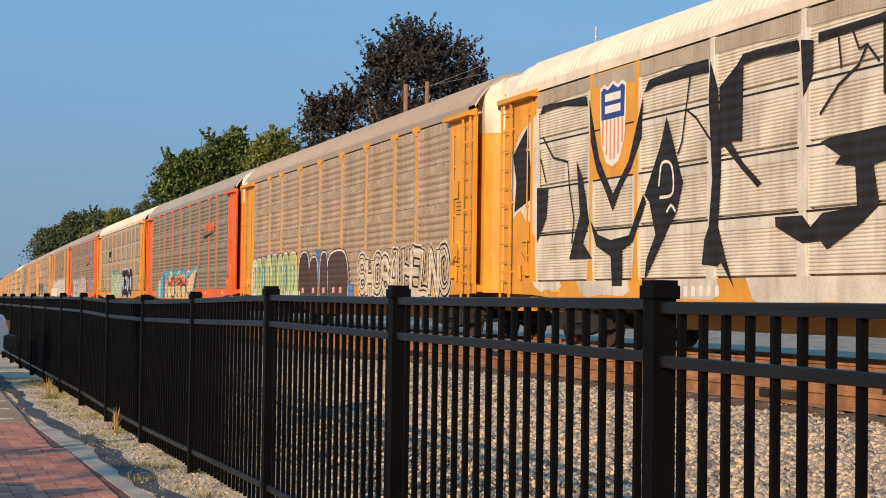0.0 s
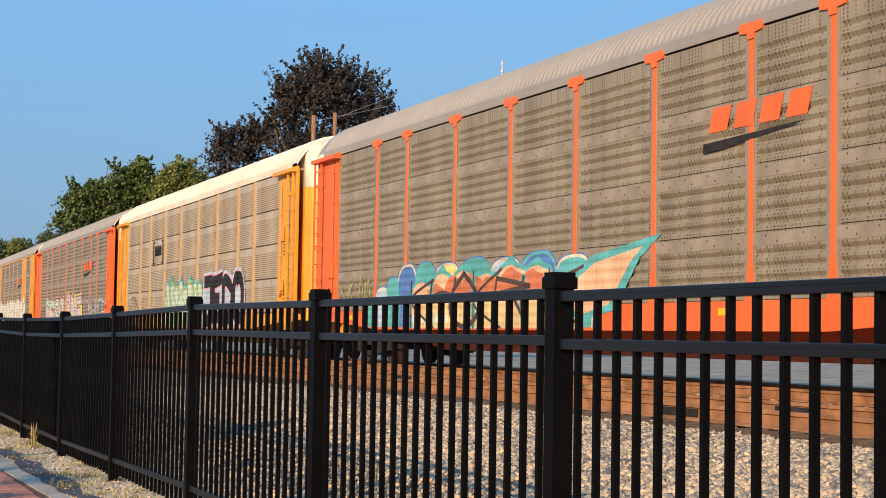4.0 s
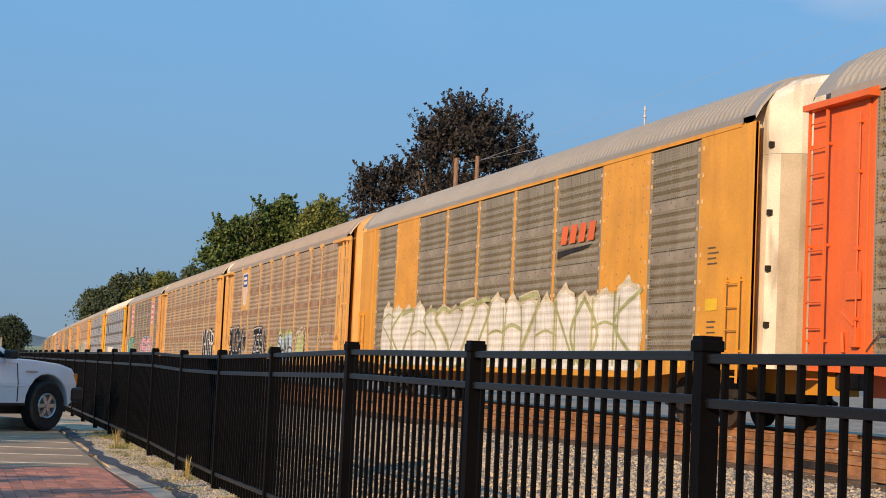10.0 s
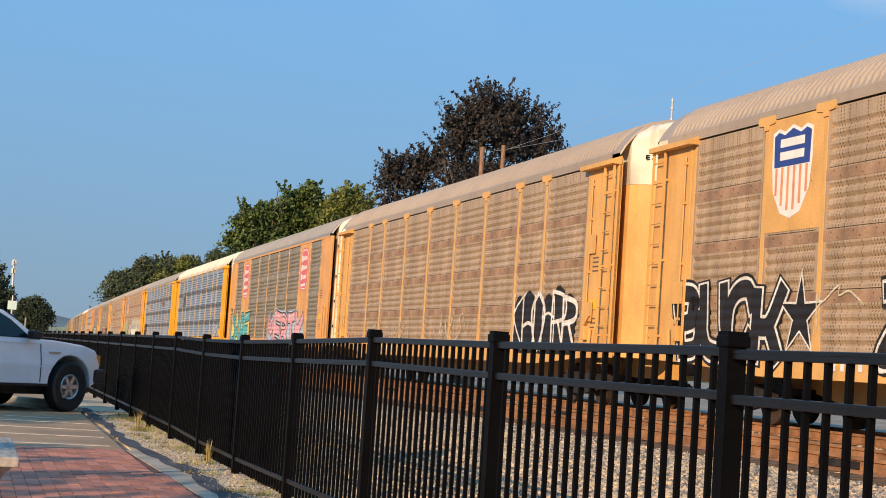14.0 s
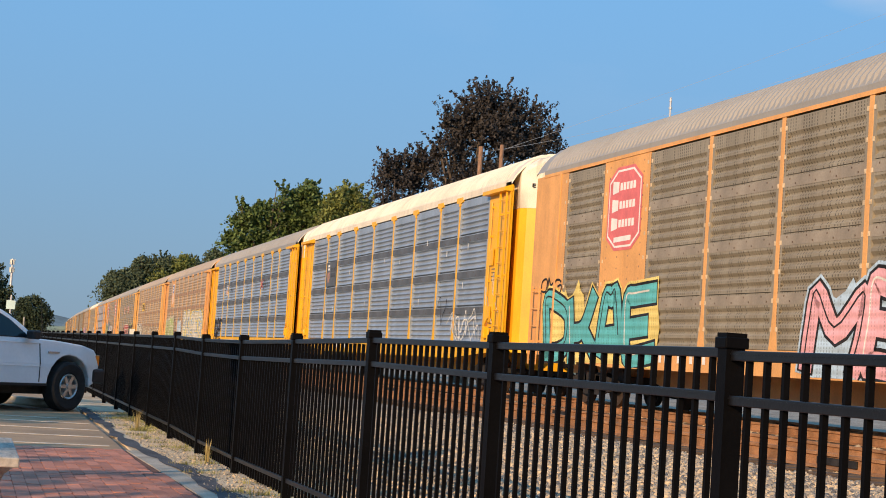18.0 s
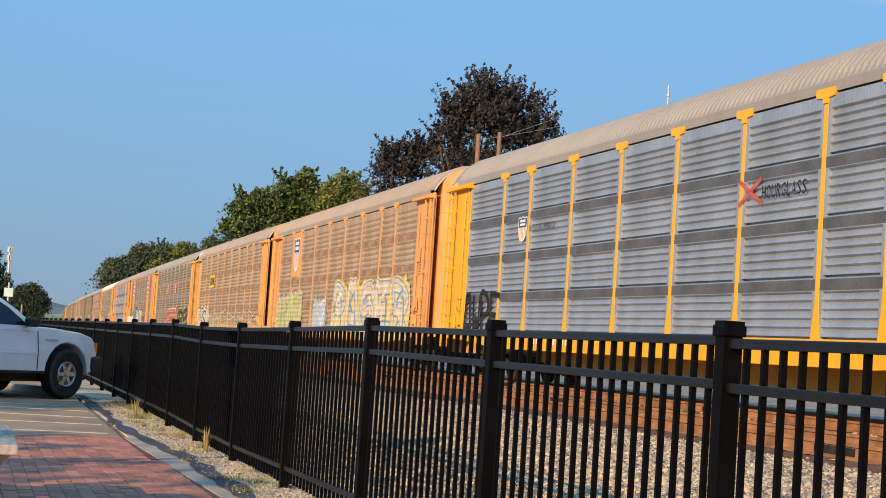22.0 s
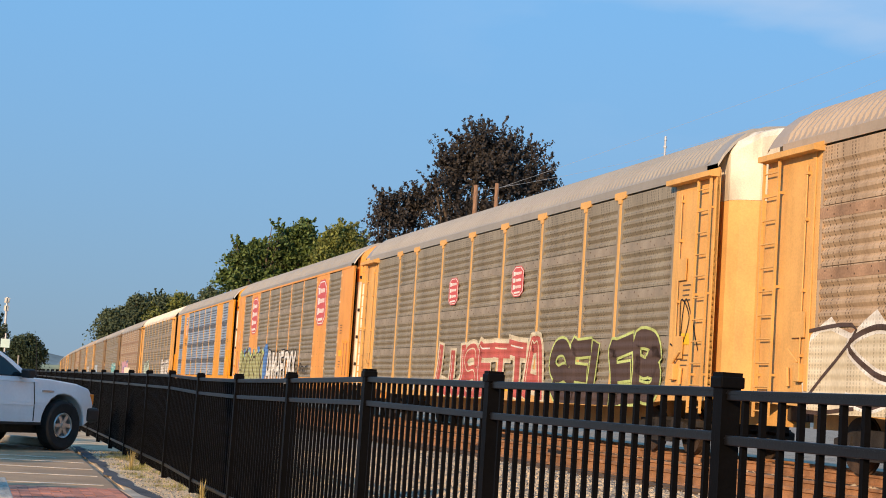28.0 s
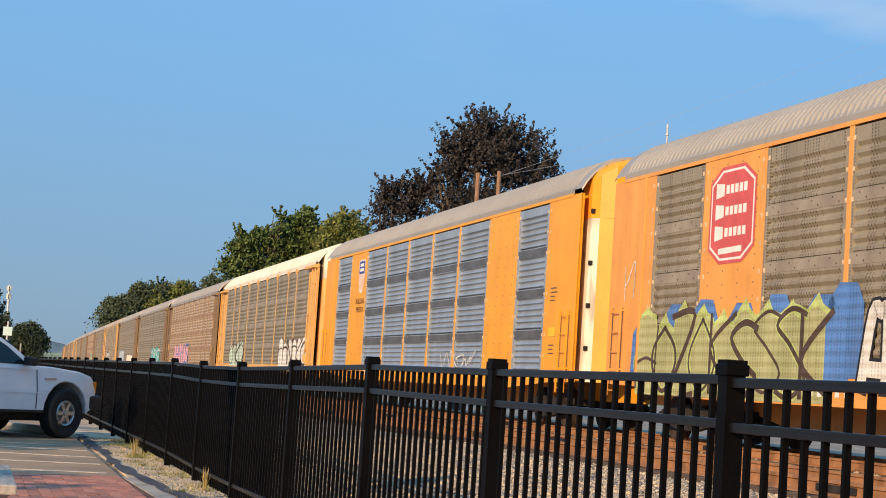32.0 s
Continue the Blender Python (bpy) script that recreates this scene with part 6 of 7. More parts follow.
def flame(car, y0, y1, z0, z1, count, colour, seed, spiky, x):
    poly(car, silhouette(y0, y1, z0, z1, count, seed, 0.1, spiky), SPRAY[colour], "graffiti_halo", x)


def poly(car, pts, material, name, x=SIDE - 0.046, label=""):
    """A flat painted shape on a car's side, from (y, z) corners."""
    bm = bmesh.new()
    prism(bm, pts, lay(x), lay(x) + 0.002, "x")
    return part(name, bm, material, car, label)


for n, (i, word, y0, y1, z0, z1, fill, line, halo) in enumerate(WORDS):
    car = fleet[i]
    w = min(0.19, 0.15 * (y0 - y1) / len(word))
    if halo in ("pink", "sky", "yellow"):
        flame(car, y0, y1, z0, z1 - 0.12, 2 * len(word), halo, 50 + n, 0.2, SIDE - 0.0445)
    for q, lines in enumerate(word_lines(word, y0, y1, z0, z1, n)):
        back = 0.0011 * (q % 3)
        if not fill:
            ob_of("graffiti_letter", shape_mesh(lines, 0.07 if n == 4 else 0.024, SIDE - 0.052 - back), SPRAY[line], car, "sprayed %s letter" % line)
            continue
        if halo:
            ob_of("letter_halo", shape_mesh(lines, w + 0.11, SIDE - 0.0465 - back), SPRAY[halo], car)
        ob_of("letter_outline", shape_mesh(lines, w + 0.055, SIDE - 0.0515 - back), SPRAY[line], car)
        ob_of("graffiti_letter", shape_mesh(lines, w, SIDE - 0.0565 - back), SPRAY[fill], car, "sprayed %s graffiti letter" % fill)
        shine = [[(y + 0.3 * w, z + 0.3 * w) for y, z in line_[1:-1]] for line_ in lines[:1] if len(line_) > 4]
        if shine and halo and fill not in ("black", "white"):
            ob_of("letter_shine", shape_mesh(shine, 0.018, SIDE - 0.0605 - back), SPRAY["white" if q % 2 else line], car)
for n, (i, y0, y1, z0, z1, count, fill, line, halo) in enumerate(SHAPES):
    car = fleet[i]
    w = min(0.19, 0.19 * (y0 - y1) / count)
    if fill:
        if halo:
            flame(car, y0, y1, z0, z1, count, halo, 100 + n, 0.14, SIDE - 0.043)
        poly(car, silhouette(y0, y1, z0, z1, count, 100 + n), SPRAY[fill], "graffiti_field", SIDE - 0.0475, "sprayed %s graffiti ground" % fill)
        if fill == "peach":
            poly(car, silhouette(y0 - 0.9, y1 + 0.5, z0 + 0.62, z1 - 0.05, count, 100 + n), SPRAY["coral"], "graffiti_shade", SIDE - 0.0505, "sprayed coral upper part of the letters")
    for q, lines in enumerate(shape_lines(y0, y1, z0, z1 - 0.05, count, 100 + n)):
        back = 0.0011 * (q % 3)
        if fill:
            ob_of("graffiti_stroke", shape_mesh(lines, 0.03 + 0.014 * (q % 3), SIDE - 0.057 - back), SPRAY[line], car, "sprayed %s letter stroke" % line)
            if halo and q % 2:
                ob_of("graffiti_accent", shape_mesh(lines[:1], w * 0.5, SIDE - 0.054 - back * 0.5), SPRAY[halo], car)
        else:
            ob_of("graffiti_stroke", shape_mesh(lines, 0.03, SIDE - 0.057 - back), SPRAY[line], car, "thin sprayed %s graffiti" % line)
for n, (i, y0, y1, z0, z1, c) in enumerate(SCRAWLS):
    rng_s = random.Random(400 + n)
    k = max(6, int((y0 - y1) * 5.0))
    line = bend([(y0 + (y1 - y0) * q / k + rng_s.uniform(-0.25, 0.25), z0 + (z1 - z0) * rng_s.random()) for q in range(k + 1)], 6)
    ob_of("tag", shape_mesh([line], 0.016, SIDE - 0.06), SPRAY[c], fleet[i], "thin scrawled %s tag" % c)


# silver car: black slabs of the giant letters
A = fleet[1]
poly(A, [(12.66, 3.67), (12.1, 4.2), (11.12, 4.55), (11.0, 2.9), (11.1, 1.96), (12.05, 2.64), (12.45, 2.49)], SKINS["silver"], "silver_patch", SIDE - 0.043)
for k, (a, b, top, foot) in enumerate([(11.4, 9.9, 1.2, 1.0), (9.2, 6.9, 1.2, 0.9), (5.9, 3.7, 1.2, 0.84), (2.9, -1.6, 1.2, 0.8), (-2.4, -7.0, 1.2, 0.82), (-7.6, -11.0, 1.2, 0.95)]):
    poly(A, [(a, top), (a - 0.2, foot + 0.08), (a - 0.5, foot), ((a + b) / 2, foot + 0.05), (b + 0.3, foot + 0.02), (b, foot + 0.1), (b + 0.1, top)], SKINS["silver"], "silver_patch", SIDE - 0.038)
SLABS = [
    [(12.5, 3.78), (11.7, 4.31), (11.49, 3.26), (11.46, 2.84), (12.39, 2.62), (12.3, 3.23)],
    [(11.06, 4.46), (10.92, 4.63), (8.84, 4.58), (8.76, 4.39), (9.89, 4.51), (10.7, 4.5)],
    [(11.18, 3.04), (10.59, 3.02), (10.7, 2.42), (11.15, 1.96)],
    [(9.24, 3.42), (8.95, 3.08), (8.63, 2.25), (8.91, 1.89), (8.48, 1.6), (9.53, 1.61), (9.33, 1.98), (9.06, 2.42)],
    [(8.69, 4.51), (8.23, 3.4), (7.63, 2.71), (6.98, 3.26), (6.44, 4.29), (6.5, 3.6), (6.89, 3.1), (7.3, 2.8), (7.63, 2.42), (7.95, 2.8), (8.33, 3.18), (8.6, 3.72)],
    [(8.59, 2.29), (8.23, 2.02), (7.7, 1.91), (6.94, 1.97), (6.4, 2.64), (6.3, 2.5), (6.78, 1.85), (7.22, 1.72), (7.21, 1.1), (7.62, 1.1), (7.69, 1.62), (8.31, 1.82)],
    [(5.55, 3.86), (5.35, 3.5), (4.95, 2.75), (5.16, 2.3), (5.69, 1.8), (6.1, 1.4), (6.32, 1.2), (6.25, 1.54), (5.92, 1.94), (6.16, 2.49), (6.35, 2.63), (6.09, 2.96), (5.77, 3.4)],
    [(6.41, 4.35), (6.21, 4.55), (4.73, 4.62), (4.12, 4.62), (4.09, 4.4), (4.66, 4.42), (5.97, 4.42)],
    [(4.05, 4.58), (3.8, 4.11), (3.68, 2.98), (3.76, 1.99), (3.51, 1.48), (3.25, 1.05), (3.67, 1.45), (3.79, 1.38), (4.28, 1.42), (4.2, 1.81), (4.06, 2.0), (3.96, 2.74), (4.1, 4.01)],
    [(3.75, 4.13), (3.21, 4.4), (3.02, 4.54), (2.6, 4.55), (1.46, 4.52), (1.41, 4.36), (2.48, 4.4), (3.02, 4.38), (3.04, 3.24), (3.38, 3.26), (3.0, 2.92), (2.46, 2.58), (2.57, 2.52), (3.06, 2.83), (3.57, 3.2), (3.74, 3.2)],
    [(1.39, 4.51), (1.06, 4.46), (1.07, 3.98), (1.31, 3.7), (1.35, 4.04)],
    [(2.06, 2.06), (1.32, 2.05), (1.11, 1.88), (0.8, 2.06), (-0.04, 2.1), (0.01, 2.64), (0.5, 2.7), (0.36, 2.8), (0.86, 3.03), (0.61, 3.07), (-0.9, 3.12), (-0.9, 2.68), (-0.41, 2.63), (-0.55, 2.1), (-0.14, 1.88), (0.69, 1.56), (0.85, 1.68), (1.32, 1.66), (2.04, 1.92)],
    [(0.93, 4.54), (-0.48, 4.56), (-0.71, 4.58), (-0.73, 4.45), (0.42, 4.42), (0.93, 4.4)],
    [(-0.62, 4.47), (-0.98, 4.49), (-0.99, 3.33), (-0.63, 3.53)],
    [(-3.0, 4.6), (-6.5, 4.7), (-6.5, 4.5), (-3.4, 4.4)], [(-4.2, 3.0), (-4.9, 3.1), (-5.4, 2.1), (-4.8, 1.5), (-4.4, 2.2)], [(-9.0, 4.6), (-9.4, 4.6), (-9.6, 1.4), (-9.1, 1.4)],
]
for pts in SLABS:
    poly(A, pts, SPRAY["black"], "black_slab", label="sprayed black slab of a giant letter")
CRACKS = [[(0.08, 4.44), (-0.07, 4.18), (-0.26, 4.21), (-0.53, 3.96)], [(-0.26, 4.21), (-0.07, 3.97), (0.42, 3.76), (0.87, 3.42)], [(0.42, 4.39), (0.35, 3.99)], [(4.73, 4.41), (4.86, 3.91), (4.51, 3.74), (4.03, 3.35)], [(4.86, 3.91), (4.99, 3.4), (5.13, 3.22)], [(10.9, 4.01), (10.36, 3.57), (9.66, 3.44), (9.55, 2.9), (9.34, 2.36), (9.42, 1.91)], [(10.99, 3.58), (10.72, 3.12)]]
for n, line in enumerate(CRACKS):
    ob_of("crack_line", shape_mesh([line], 0.022, SIDE - 0.048), SPRAY["black"], A)
ob_of("scrawl_in_slab", shape_mesh([bend([(5.8, 2.75), (5.7, 3.1), (5.35, 3.05), (5.3, 2.6), (5.75, 2.55)]), bend([(5.5, 2.3), (5.35, 2.4), (5.2, 2.3)])], 0.025, SIDE - 0.052), SPRAY["white"], A)
for k, z in enumerate((2.1, 3.0, 3.9)):
    for a, b in zip(RIBS, RIBS[1:]):
        poly(A, [(a + 0.1, z - 0.012), (b - 0.1, z - 0.012), (b - 0.1, z + 0.018), (a + 0.1, z + 0.018)], SPRAY["black"], "sheet_seam", SIDE - 0.012)
for a, b in zip(RIBS, RIBS[1:]):
    rng_a = random.Random(int(a * 10))
    poly(A, [(a + 0.08, 4.91), (b - 0.08, 4.91), (b - 0.08, 4.7 - rng_a.uniform(0, 0.12)), ((a + b) / 2, 4.66), (a + 0.08, 4.68 - rng_a.uniform(0, 0.1))], SKINS["pale"], "bare_strip", SIDE - 0.014, "bare weathered strip above the sprayed paint")
star = []
for k in range(10):
    r_ = 0.62 if k % 2 == 0 else 0.22
    star.append((7.2 + r_ * math.sin(k * math.pi / 5), 1.75 + r_ * math.cos(k * math.pi / 5)))
poly(fleet[7], [(7.2 + (y - 7.2) * 1.2, 1.75 + (z - 1.75) * 1.2) for y, z in star], SPRAY["white"], "star_edge", SIDE - 0.054)
poly(fleet[7], star, SPRAY["black"], "star", SIDE - 0.058, "sprayed black star with white edge")
for k in range(5):
    yc = -1.2 - 2.18 * k
    for q in range(2):
        ob_of("letter_stroke", shape_mesh([bend([(yc + 0.5 - 0.9 * q, 1.15), (yc + 0.1 - 0.5 * q, 1.6 + 0.1 * (k % 2)), (yc + 0.45 - 0.8 * q, 2.0), (yc - 0.2, 2.35 - 0.2 * q)])], 0.07, SIDE - 0.058 - 0.001 * q), SPRAY["azure" if (k + q) % 3 else "white"], fleet[12])
# round-topped sprayed letters: green ones, then black clouds with blue drips
def dome(car, y0, y1, z0, z1, fill, edge, rim, back, name, label=""):
    """A fat letter with a round top and slanting sides, a pale edge and a thin dark rim."""
    w = y0 - y1
    base = [(y0 + 0.04 * w, z0), (y0 + 0.02 * w, z0 + 0.55 * (z1 - z0)), (y0 - 0.12 * w, z1 - 0.1 * (z1 - z0)), (y0 - 0.45 * w, z1), (y1 + 0.16 * w, z1 - 0.07 * (z1 - z0)), (y1 - 0.01 * w, z0 + 0.5 * (z1 - z0)), (y1 + 0.02 * w, z0)]
    cy = (y0 + y1) / 2
    for grow, c, x in ((0.075, rim, 0.0), (0.05, edge, 0.003), (0.0, fill, 0.006)):
        ring = [(cy + (y - cy) * (1 + 2 * grow / w), z + (grow if z > z0 else 0)) for y, z in bend(base, 5)]
        poly(car, ring, SPRAY[c], name if not grow else "letter_edge", SIDE - 0.044 - back - x, label if not grow else "")


for k, (y0, y1, z1, c) in enumerate([(y + 0.9, w_ + 0.9, h - 0.3, q) for y, w_, h, q in [(8.3, 7.5, 1.6, "teal"), (7.6, 6.8, 1.95, "sky"), (6.9, 6.1, 2.15, "teal"), (6.2, 5.1, 2.4, "blue"), (5.2, 4.0, 2.4, "teal"), (4.1, 2.7, 2.35, "yellow"), (2.8, 1.2, 2.4, "teal"), (1.3, -0.2, 2.35, "sky"), (-0.1, -1.6, 2.4, "blue"), (-1.5, -2.9, 2.3, "teal")]]):
    dome(fleet[3], y0, y1, 0.83, z1, c, "cream" if k % 2 else "teal", "blue", -0.012 + 0.0012 * (k % 3), "paint_cloud", "rounded blue and teal sprayed cloud")
poly(fleet[3], [(5.9, 0.84), (5.6, 1.3), (4.2, 1.38), (2.6, 1.3), (0.6, 1.36), (-1.2, 1.3), (-1.5, 0.84)], SPRAY["sand"], "graffiti_field", SIDE - 0.0495, "sprayed sand-yellow lower field")
poly(fleet[3], [(-0.6, 1.15), (-1.3, 1.75), (-2.0, 2.0), (-4.3, 2.25), (-3.6, 1.9), (-2.8, 1.1), (-1.6, 0.95)], SPRAY["teal"], "arrow_edge", SIDE - 0.0505)
poly(fleet[3], [(-0.9, 1.2), (-1.5, 1.65), (-2.1, 1.88), (-3.7, 2.08), (-3.3, 1.85), (-2.6, 1.2), (-1.7, 1.05)], SPRAY["peach"], "arrow", SIDE - 0.0535, "sprayed peach arrow head")
B = fleet[2]
for k, (y0, y1, z1, c) in enumerate([(11.3, 10.45, 2.16, "mint"), (10.5, 9.75, 2.2, "lime"), (9.7, 8.95, 2.22, "green"), (8.9, 8.1, 2.28, "lime"), (8.0, 7.1, 2.3, "green"), (6.95, 6.3, 2.26, "lime"), (6.25, 5.5, 2.3, "green"), (5.45, 4.15, 2.3, "lime")]):
    dome(B, y0, y1, 0.83, z1, c, "white", "brown", 0.0015 * (k % 3), "round_letter", "round green sprayed letter")
    for q, cc in enumerate(("teal", "yellow", "blue")):
        yy_ = y0 - (y0 - y1) * (0.3 + 0.2 * q)
        ob_of("letter_stroke", shape_mesh([bend([(yy_ + 0.1, 0.95 + 0.1 * q), (yy_ - 0.05, 1.4), (yy_ + 0.06, 1.65 + 0.1 * q), (yy_ - 0.08, 1.9 - 0.05 * q)])], 0.05, SIDE - 0.0565 - 0.001 * q), SPRAY[cc], B)
for k, (y0, y1, z1) in enumerate([(3.9, 2.5, 2.25), (2.5, 1.35, 2.08), (1.08, 0.15, 2.2), (0.2, -2.2, 2.2)]):
    dome(B, y0, y1, 0.83, z1, "brown", "white", "black", 0.0015 * (k % 3), "black_cloud", "sprayed black cloud with white edge")
for pts in ([(1.78, 2.34), (1.15, 2.32), (1.08, 1.2), (1.38, 1.2), (1.4, 2.0)], [(-0.2, 0.84), (-0.2, 1.0), (-0.4, 1.0), (-0.4, 0.84)], [(-2.2, 0.84), (-2.2, 1.25), (-2.9, 1.25), (-2.9, 0.84)], [(3.0, 2.12), (2.4, 2.2), (2.4, 2.0), (2.8, 2.0)]):
    poly(B, pts, SPRAY["blue"], "blue_patch", SIDE - 0.0435)
for y in (3.3, 1.9, 0.6, -0.6, -1.4):
    poly(B, [(y + 0.18, 1.0), (y + 0.12, 1.16), (y - 0.1, 1.18), (y - 0.16, 1.02)], SPRAY["pink"], "pink_patch", SIDE - 0.056)
for k, (y, h) in enumerate([(11.2, 2.1), (9.8, 2.35), (8.6, 2.4), (7.2, 2.3), (6.0, 2.4), (4.6, 2.35), (3.9, 2.5)]):
    poly(fleet[15], [(y + 0.55, 1.2), (y + 0.5, h - 0.15), (y + 0.2, h + 0.12), (y - 0.3, h + 0.1), (y - 0.5, h - 0.2), (y - 0.5, 1.2)], SPRAY["blue"], "blue_cloud", SIDE - 0.0405)
poly(fleet[15], [(4.45, 1.0), (4.45, 2.1), (4.2, 2.3), (3.8, 2.1), (3.75, 1.0)], SPRAY["blue"], "blue_blob", SIDE - 0.053)

# emblems: shields, octagons and plain plates
EMB_BLUE = mat("emblem_blue", (0.03, 0.06, 0.25), 0.5, 0, 0.06, 4, 30, 0)
EMB_WHITE = mat("emblem_white", (0.8, 0.77, 0.7), 0.5, 0, 0.06, 4, 30, 0)
EMB_RED = mat("emblem_red", (0.6, 0.1, 0.09), 0.5, 0, 0.08, 4, 30, 0)
EMB_PINK = mat("emblem_faded_red", (0.7, 0.16, 0.15), 0.5, 0, 0.08, 4, 30, 0)
EMB_FADED = mat("emblem_faded_stripe", (0.72, 0.3, 0.14), 0.55, 0, 0.1, 4, 30, 0)
EMB_YELLOW = mat("emblem_yellow", (0.8, 0.5, 0.02), 0.5, 0, 0.06, 4, 30, 0)


def shield(car, y, w, z0, z1, plate=None, stripe=EMB_FADED):
    """A shield with a plain blue head and striped body, on a plate where the car has one."""
    if plate:
        poly(car, [(8.55, z0 - 0.2), (8.55, 4.93), (6.75, 4.93), (6.75, z0 - 0.2)], plate, "emblem_plate", SIDE - 0.03)
    h = z1 - z0
    hw = w / 2
    poly(car, [(y + hw * 0.9, z0 + h * 0.3), (y + hw, z0 + h * 0.6), (y + hw, z1 - h * 0.06), (y + hw * 0.7, z1 - h * 0.02), (y + hw * 0.4, z1 - h * 0.06), (y, z1), (y - hw * 0.4, z1 - h * 0.06), (y - hw * 0.7, z1 - h * 0.02), (y - hw, z1 - h * 0.06), (y - hw, z0 + h * 0.6), (y - hw * 0.9, z0 + h * 0.3), (y - hw * 0.5, z0 + h * 0.06), (y, z0), (y + hw * 0.5, z0 + h * 0.06)], EMB_WHITE, "shield", SIDE - 0.044, "white and red striped shield with blue head")
    zm = z0 + h * 0.56
    poly(car, [(y + hw * 0.88, zm), (y + hw * 0.92, z1 - h * 0.1), (y + hw * 0.7, z1 - h * 0.06), (y + hw * 0.4, z1 - h * 0.1), (y, z1 - h * 0.04), (y - hw * 0.4, z1 - h * 0.1), (y - hw * 0.7, z1 - h * 0.06), (y - hw * 0.92, z1 - h * 0.1), (y - hw * 0.88, zm)], EMB_BLUE, "shield_head", SIDE - 0.049)
    for zz in (0.82, 0.68):
        poly(car, [(y + hw * 0.6, z0 + h * (zz - 0.05)), (y + hw * 0.6, z0 + h * (zz + 0.04)), (y - hw * 0.6, z0 + h * (zz + 0.04)), (y - hw * 0.6, z0 + h * (zz - 0.05))], EMB_WHITE, "letter_bar", SIDE - 0.053)
    for k in range(6):
        c = y + hw * (0.75 - 0.3 * k)
        low = z0 + h * (0.08 + 0.32 * (abs(c - y) / hw) ** 2)
        poly(car, [(c + hw * 0.055, low), (c + hw * 0.055, zm - 0.01), (c - hw * 0.055, zm - 0.01), (c - hw * 0.055, low)], stripe, "shield_stripe", SIDE - 0.053)


def octagon(car, y, w, z0, z1, material, base=SIDE - 0.044):
    """A red octagon with a pale rim and plain pale bars."""
    def ring(k):
        hw, c = w / 2 * k, 0.3
        zc, hh = (z0 + z1) / 2, (z1 - z0) / 2 * k
        return [(y + hw, zc - hh * 0.7), (y + hw, zc + hh * 0.7), (y + hw * 0.5, zc + hh), (y - hw * 0.5, zc + hh), (y - hw, zc + hh * 0.7), (y - hw, zc - hh * 0.7), (y - hw * 0.5, zc - hh), (y + hw * 0.5, zc - hh)]
    poly(car, ring(1.0), material, "emblem_rim", base)
    poly(car, ring(0.93), EMB_WHITE, "emblem_line", base - 0.004)
    poly(car, ring(0.88), material, "emblem", base - 0.008, "red octagon emblem")
    h = z1 - z0
    for k in range(3):
        zc = z1 - h * (0.24 + 0.22 * k)
        poly(car, [(y + w * 0.36, zc - h * 0.08), (y + w * 0.36, zc + h * 0.08), (y + w * 0.18, zc + h * 0.06), (y + w * 0.18, zc - h * 0.06)], EMB_WHITE, "letter_bar", base - 0.012)
        for q in range(5):
            ya = y + w * (0.14 - 0.095 * q)
            poly(car, [(ya, zc - h * 0.045), (ya, zc + h * 0.045), (ya - w * 0.068, zc + h * 0.045), (ya - w * 0.068, zc - h * 0.045)], EMB_WHITE, "letter_bar", base - 0.012)
    zc = z1 - h * 0.87
    poly(car, [(y + w * 0.26, zc - h * 0.03), (y + w * 0.26, zc + h * 0.03), (y - w * 0.24, zc + h * 0.04), (y - w * 0.24, zc - h * 0.02)], EMB_WHITE, "letter_bar", base - 0.012)


shield(fleet[1], 7.66, 1.08, 3.2, 4.72, PAINTS["amber"])
shield(fleet[7], 7.72, 1.3, 3.3, 4.8, PAINTS["tan"])
shield(fleet[10], 8.1, 0.5, 3.15, 4.0)
shield(fleet[11], 7.1, 0.62, 3.28, 3.88)
shield(fleet[12], 7.68, 1.2, 3.35, 4.75, PAINTS["peach"])
shield(fleet[16], 7.3, 0.85, 3.6, 4.75)
for c, y in ((9, 7.75), (9, -7.72), (15, 7.75), (15, -7.72)):
    octagon(fleet[c], y, 1.72, 3.1, 4.78, EMB_RED if c == 15 else EMB_PINK)
for y in (2.75, -2.5):
    octagon(fleet[14], y, 0.85, 3.2, 3.92, EMB_RED)


def bars(car, y0, y1, z0, z1, n, material, name="letter_bar", fill=0.85):
    step = (y0 - y1) / n
    for k in range(n):
        poly(car, [(y0 - step * k - step * 0.1, z0), (y0 - step * k - step * 0.1, z1), (y0 - step * (k + fill), z1), (y0 - step * (k + fill), z0)], material, name, SIDE - 0.052)


poly(fleet[13], [(6.8, 3.2), (6.8, 3.9), (4.8, 3.9), (4.8, 3.2)], EMB_YELLOW, "emblem_plate", SIDE - 0.044, "yellow emblem plate")
bars(fleet[13], 6.6, 5.0, 3.35, 3.75, 3, SPRAY["brown"])
bars(fleet[4], 5.8, 4.6, 3.4, 3.75, 3, SPRAY["black"])
for y, s in ((6.1, -1), (4.3, 1)):
    poly(fleet[4], [(y, 3.1), (y, 3.95), (y + s * 0.25, 3.95), (y + s * 0.25, 3.88), (y + s * 0.1, 3.88), (y + s * 0.1, 3.17), (y + s * 0.25, 3.17), (y + s * 0.25, 3.1)], SPRAY["black"], "emblem_bracket", SIDE - 0.046)
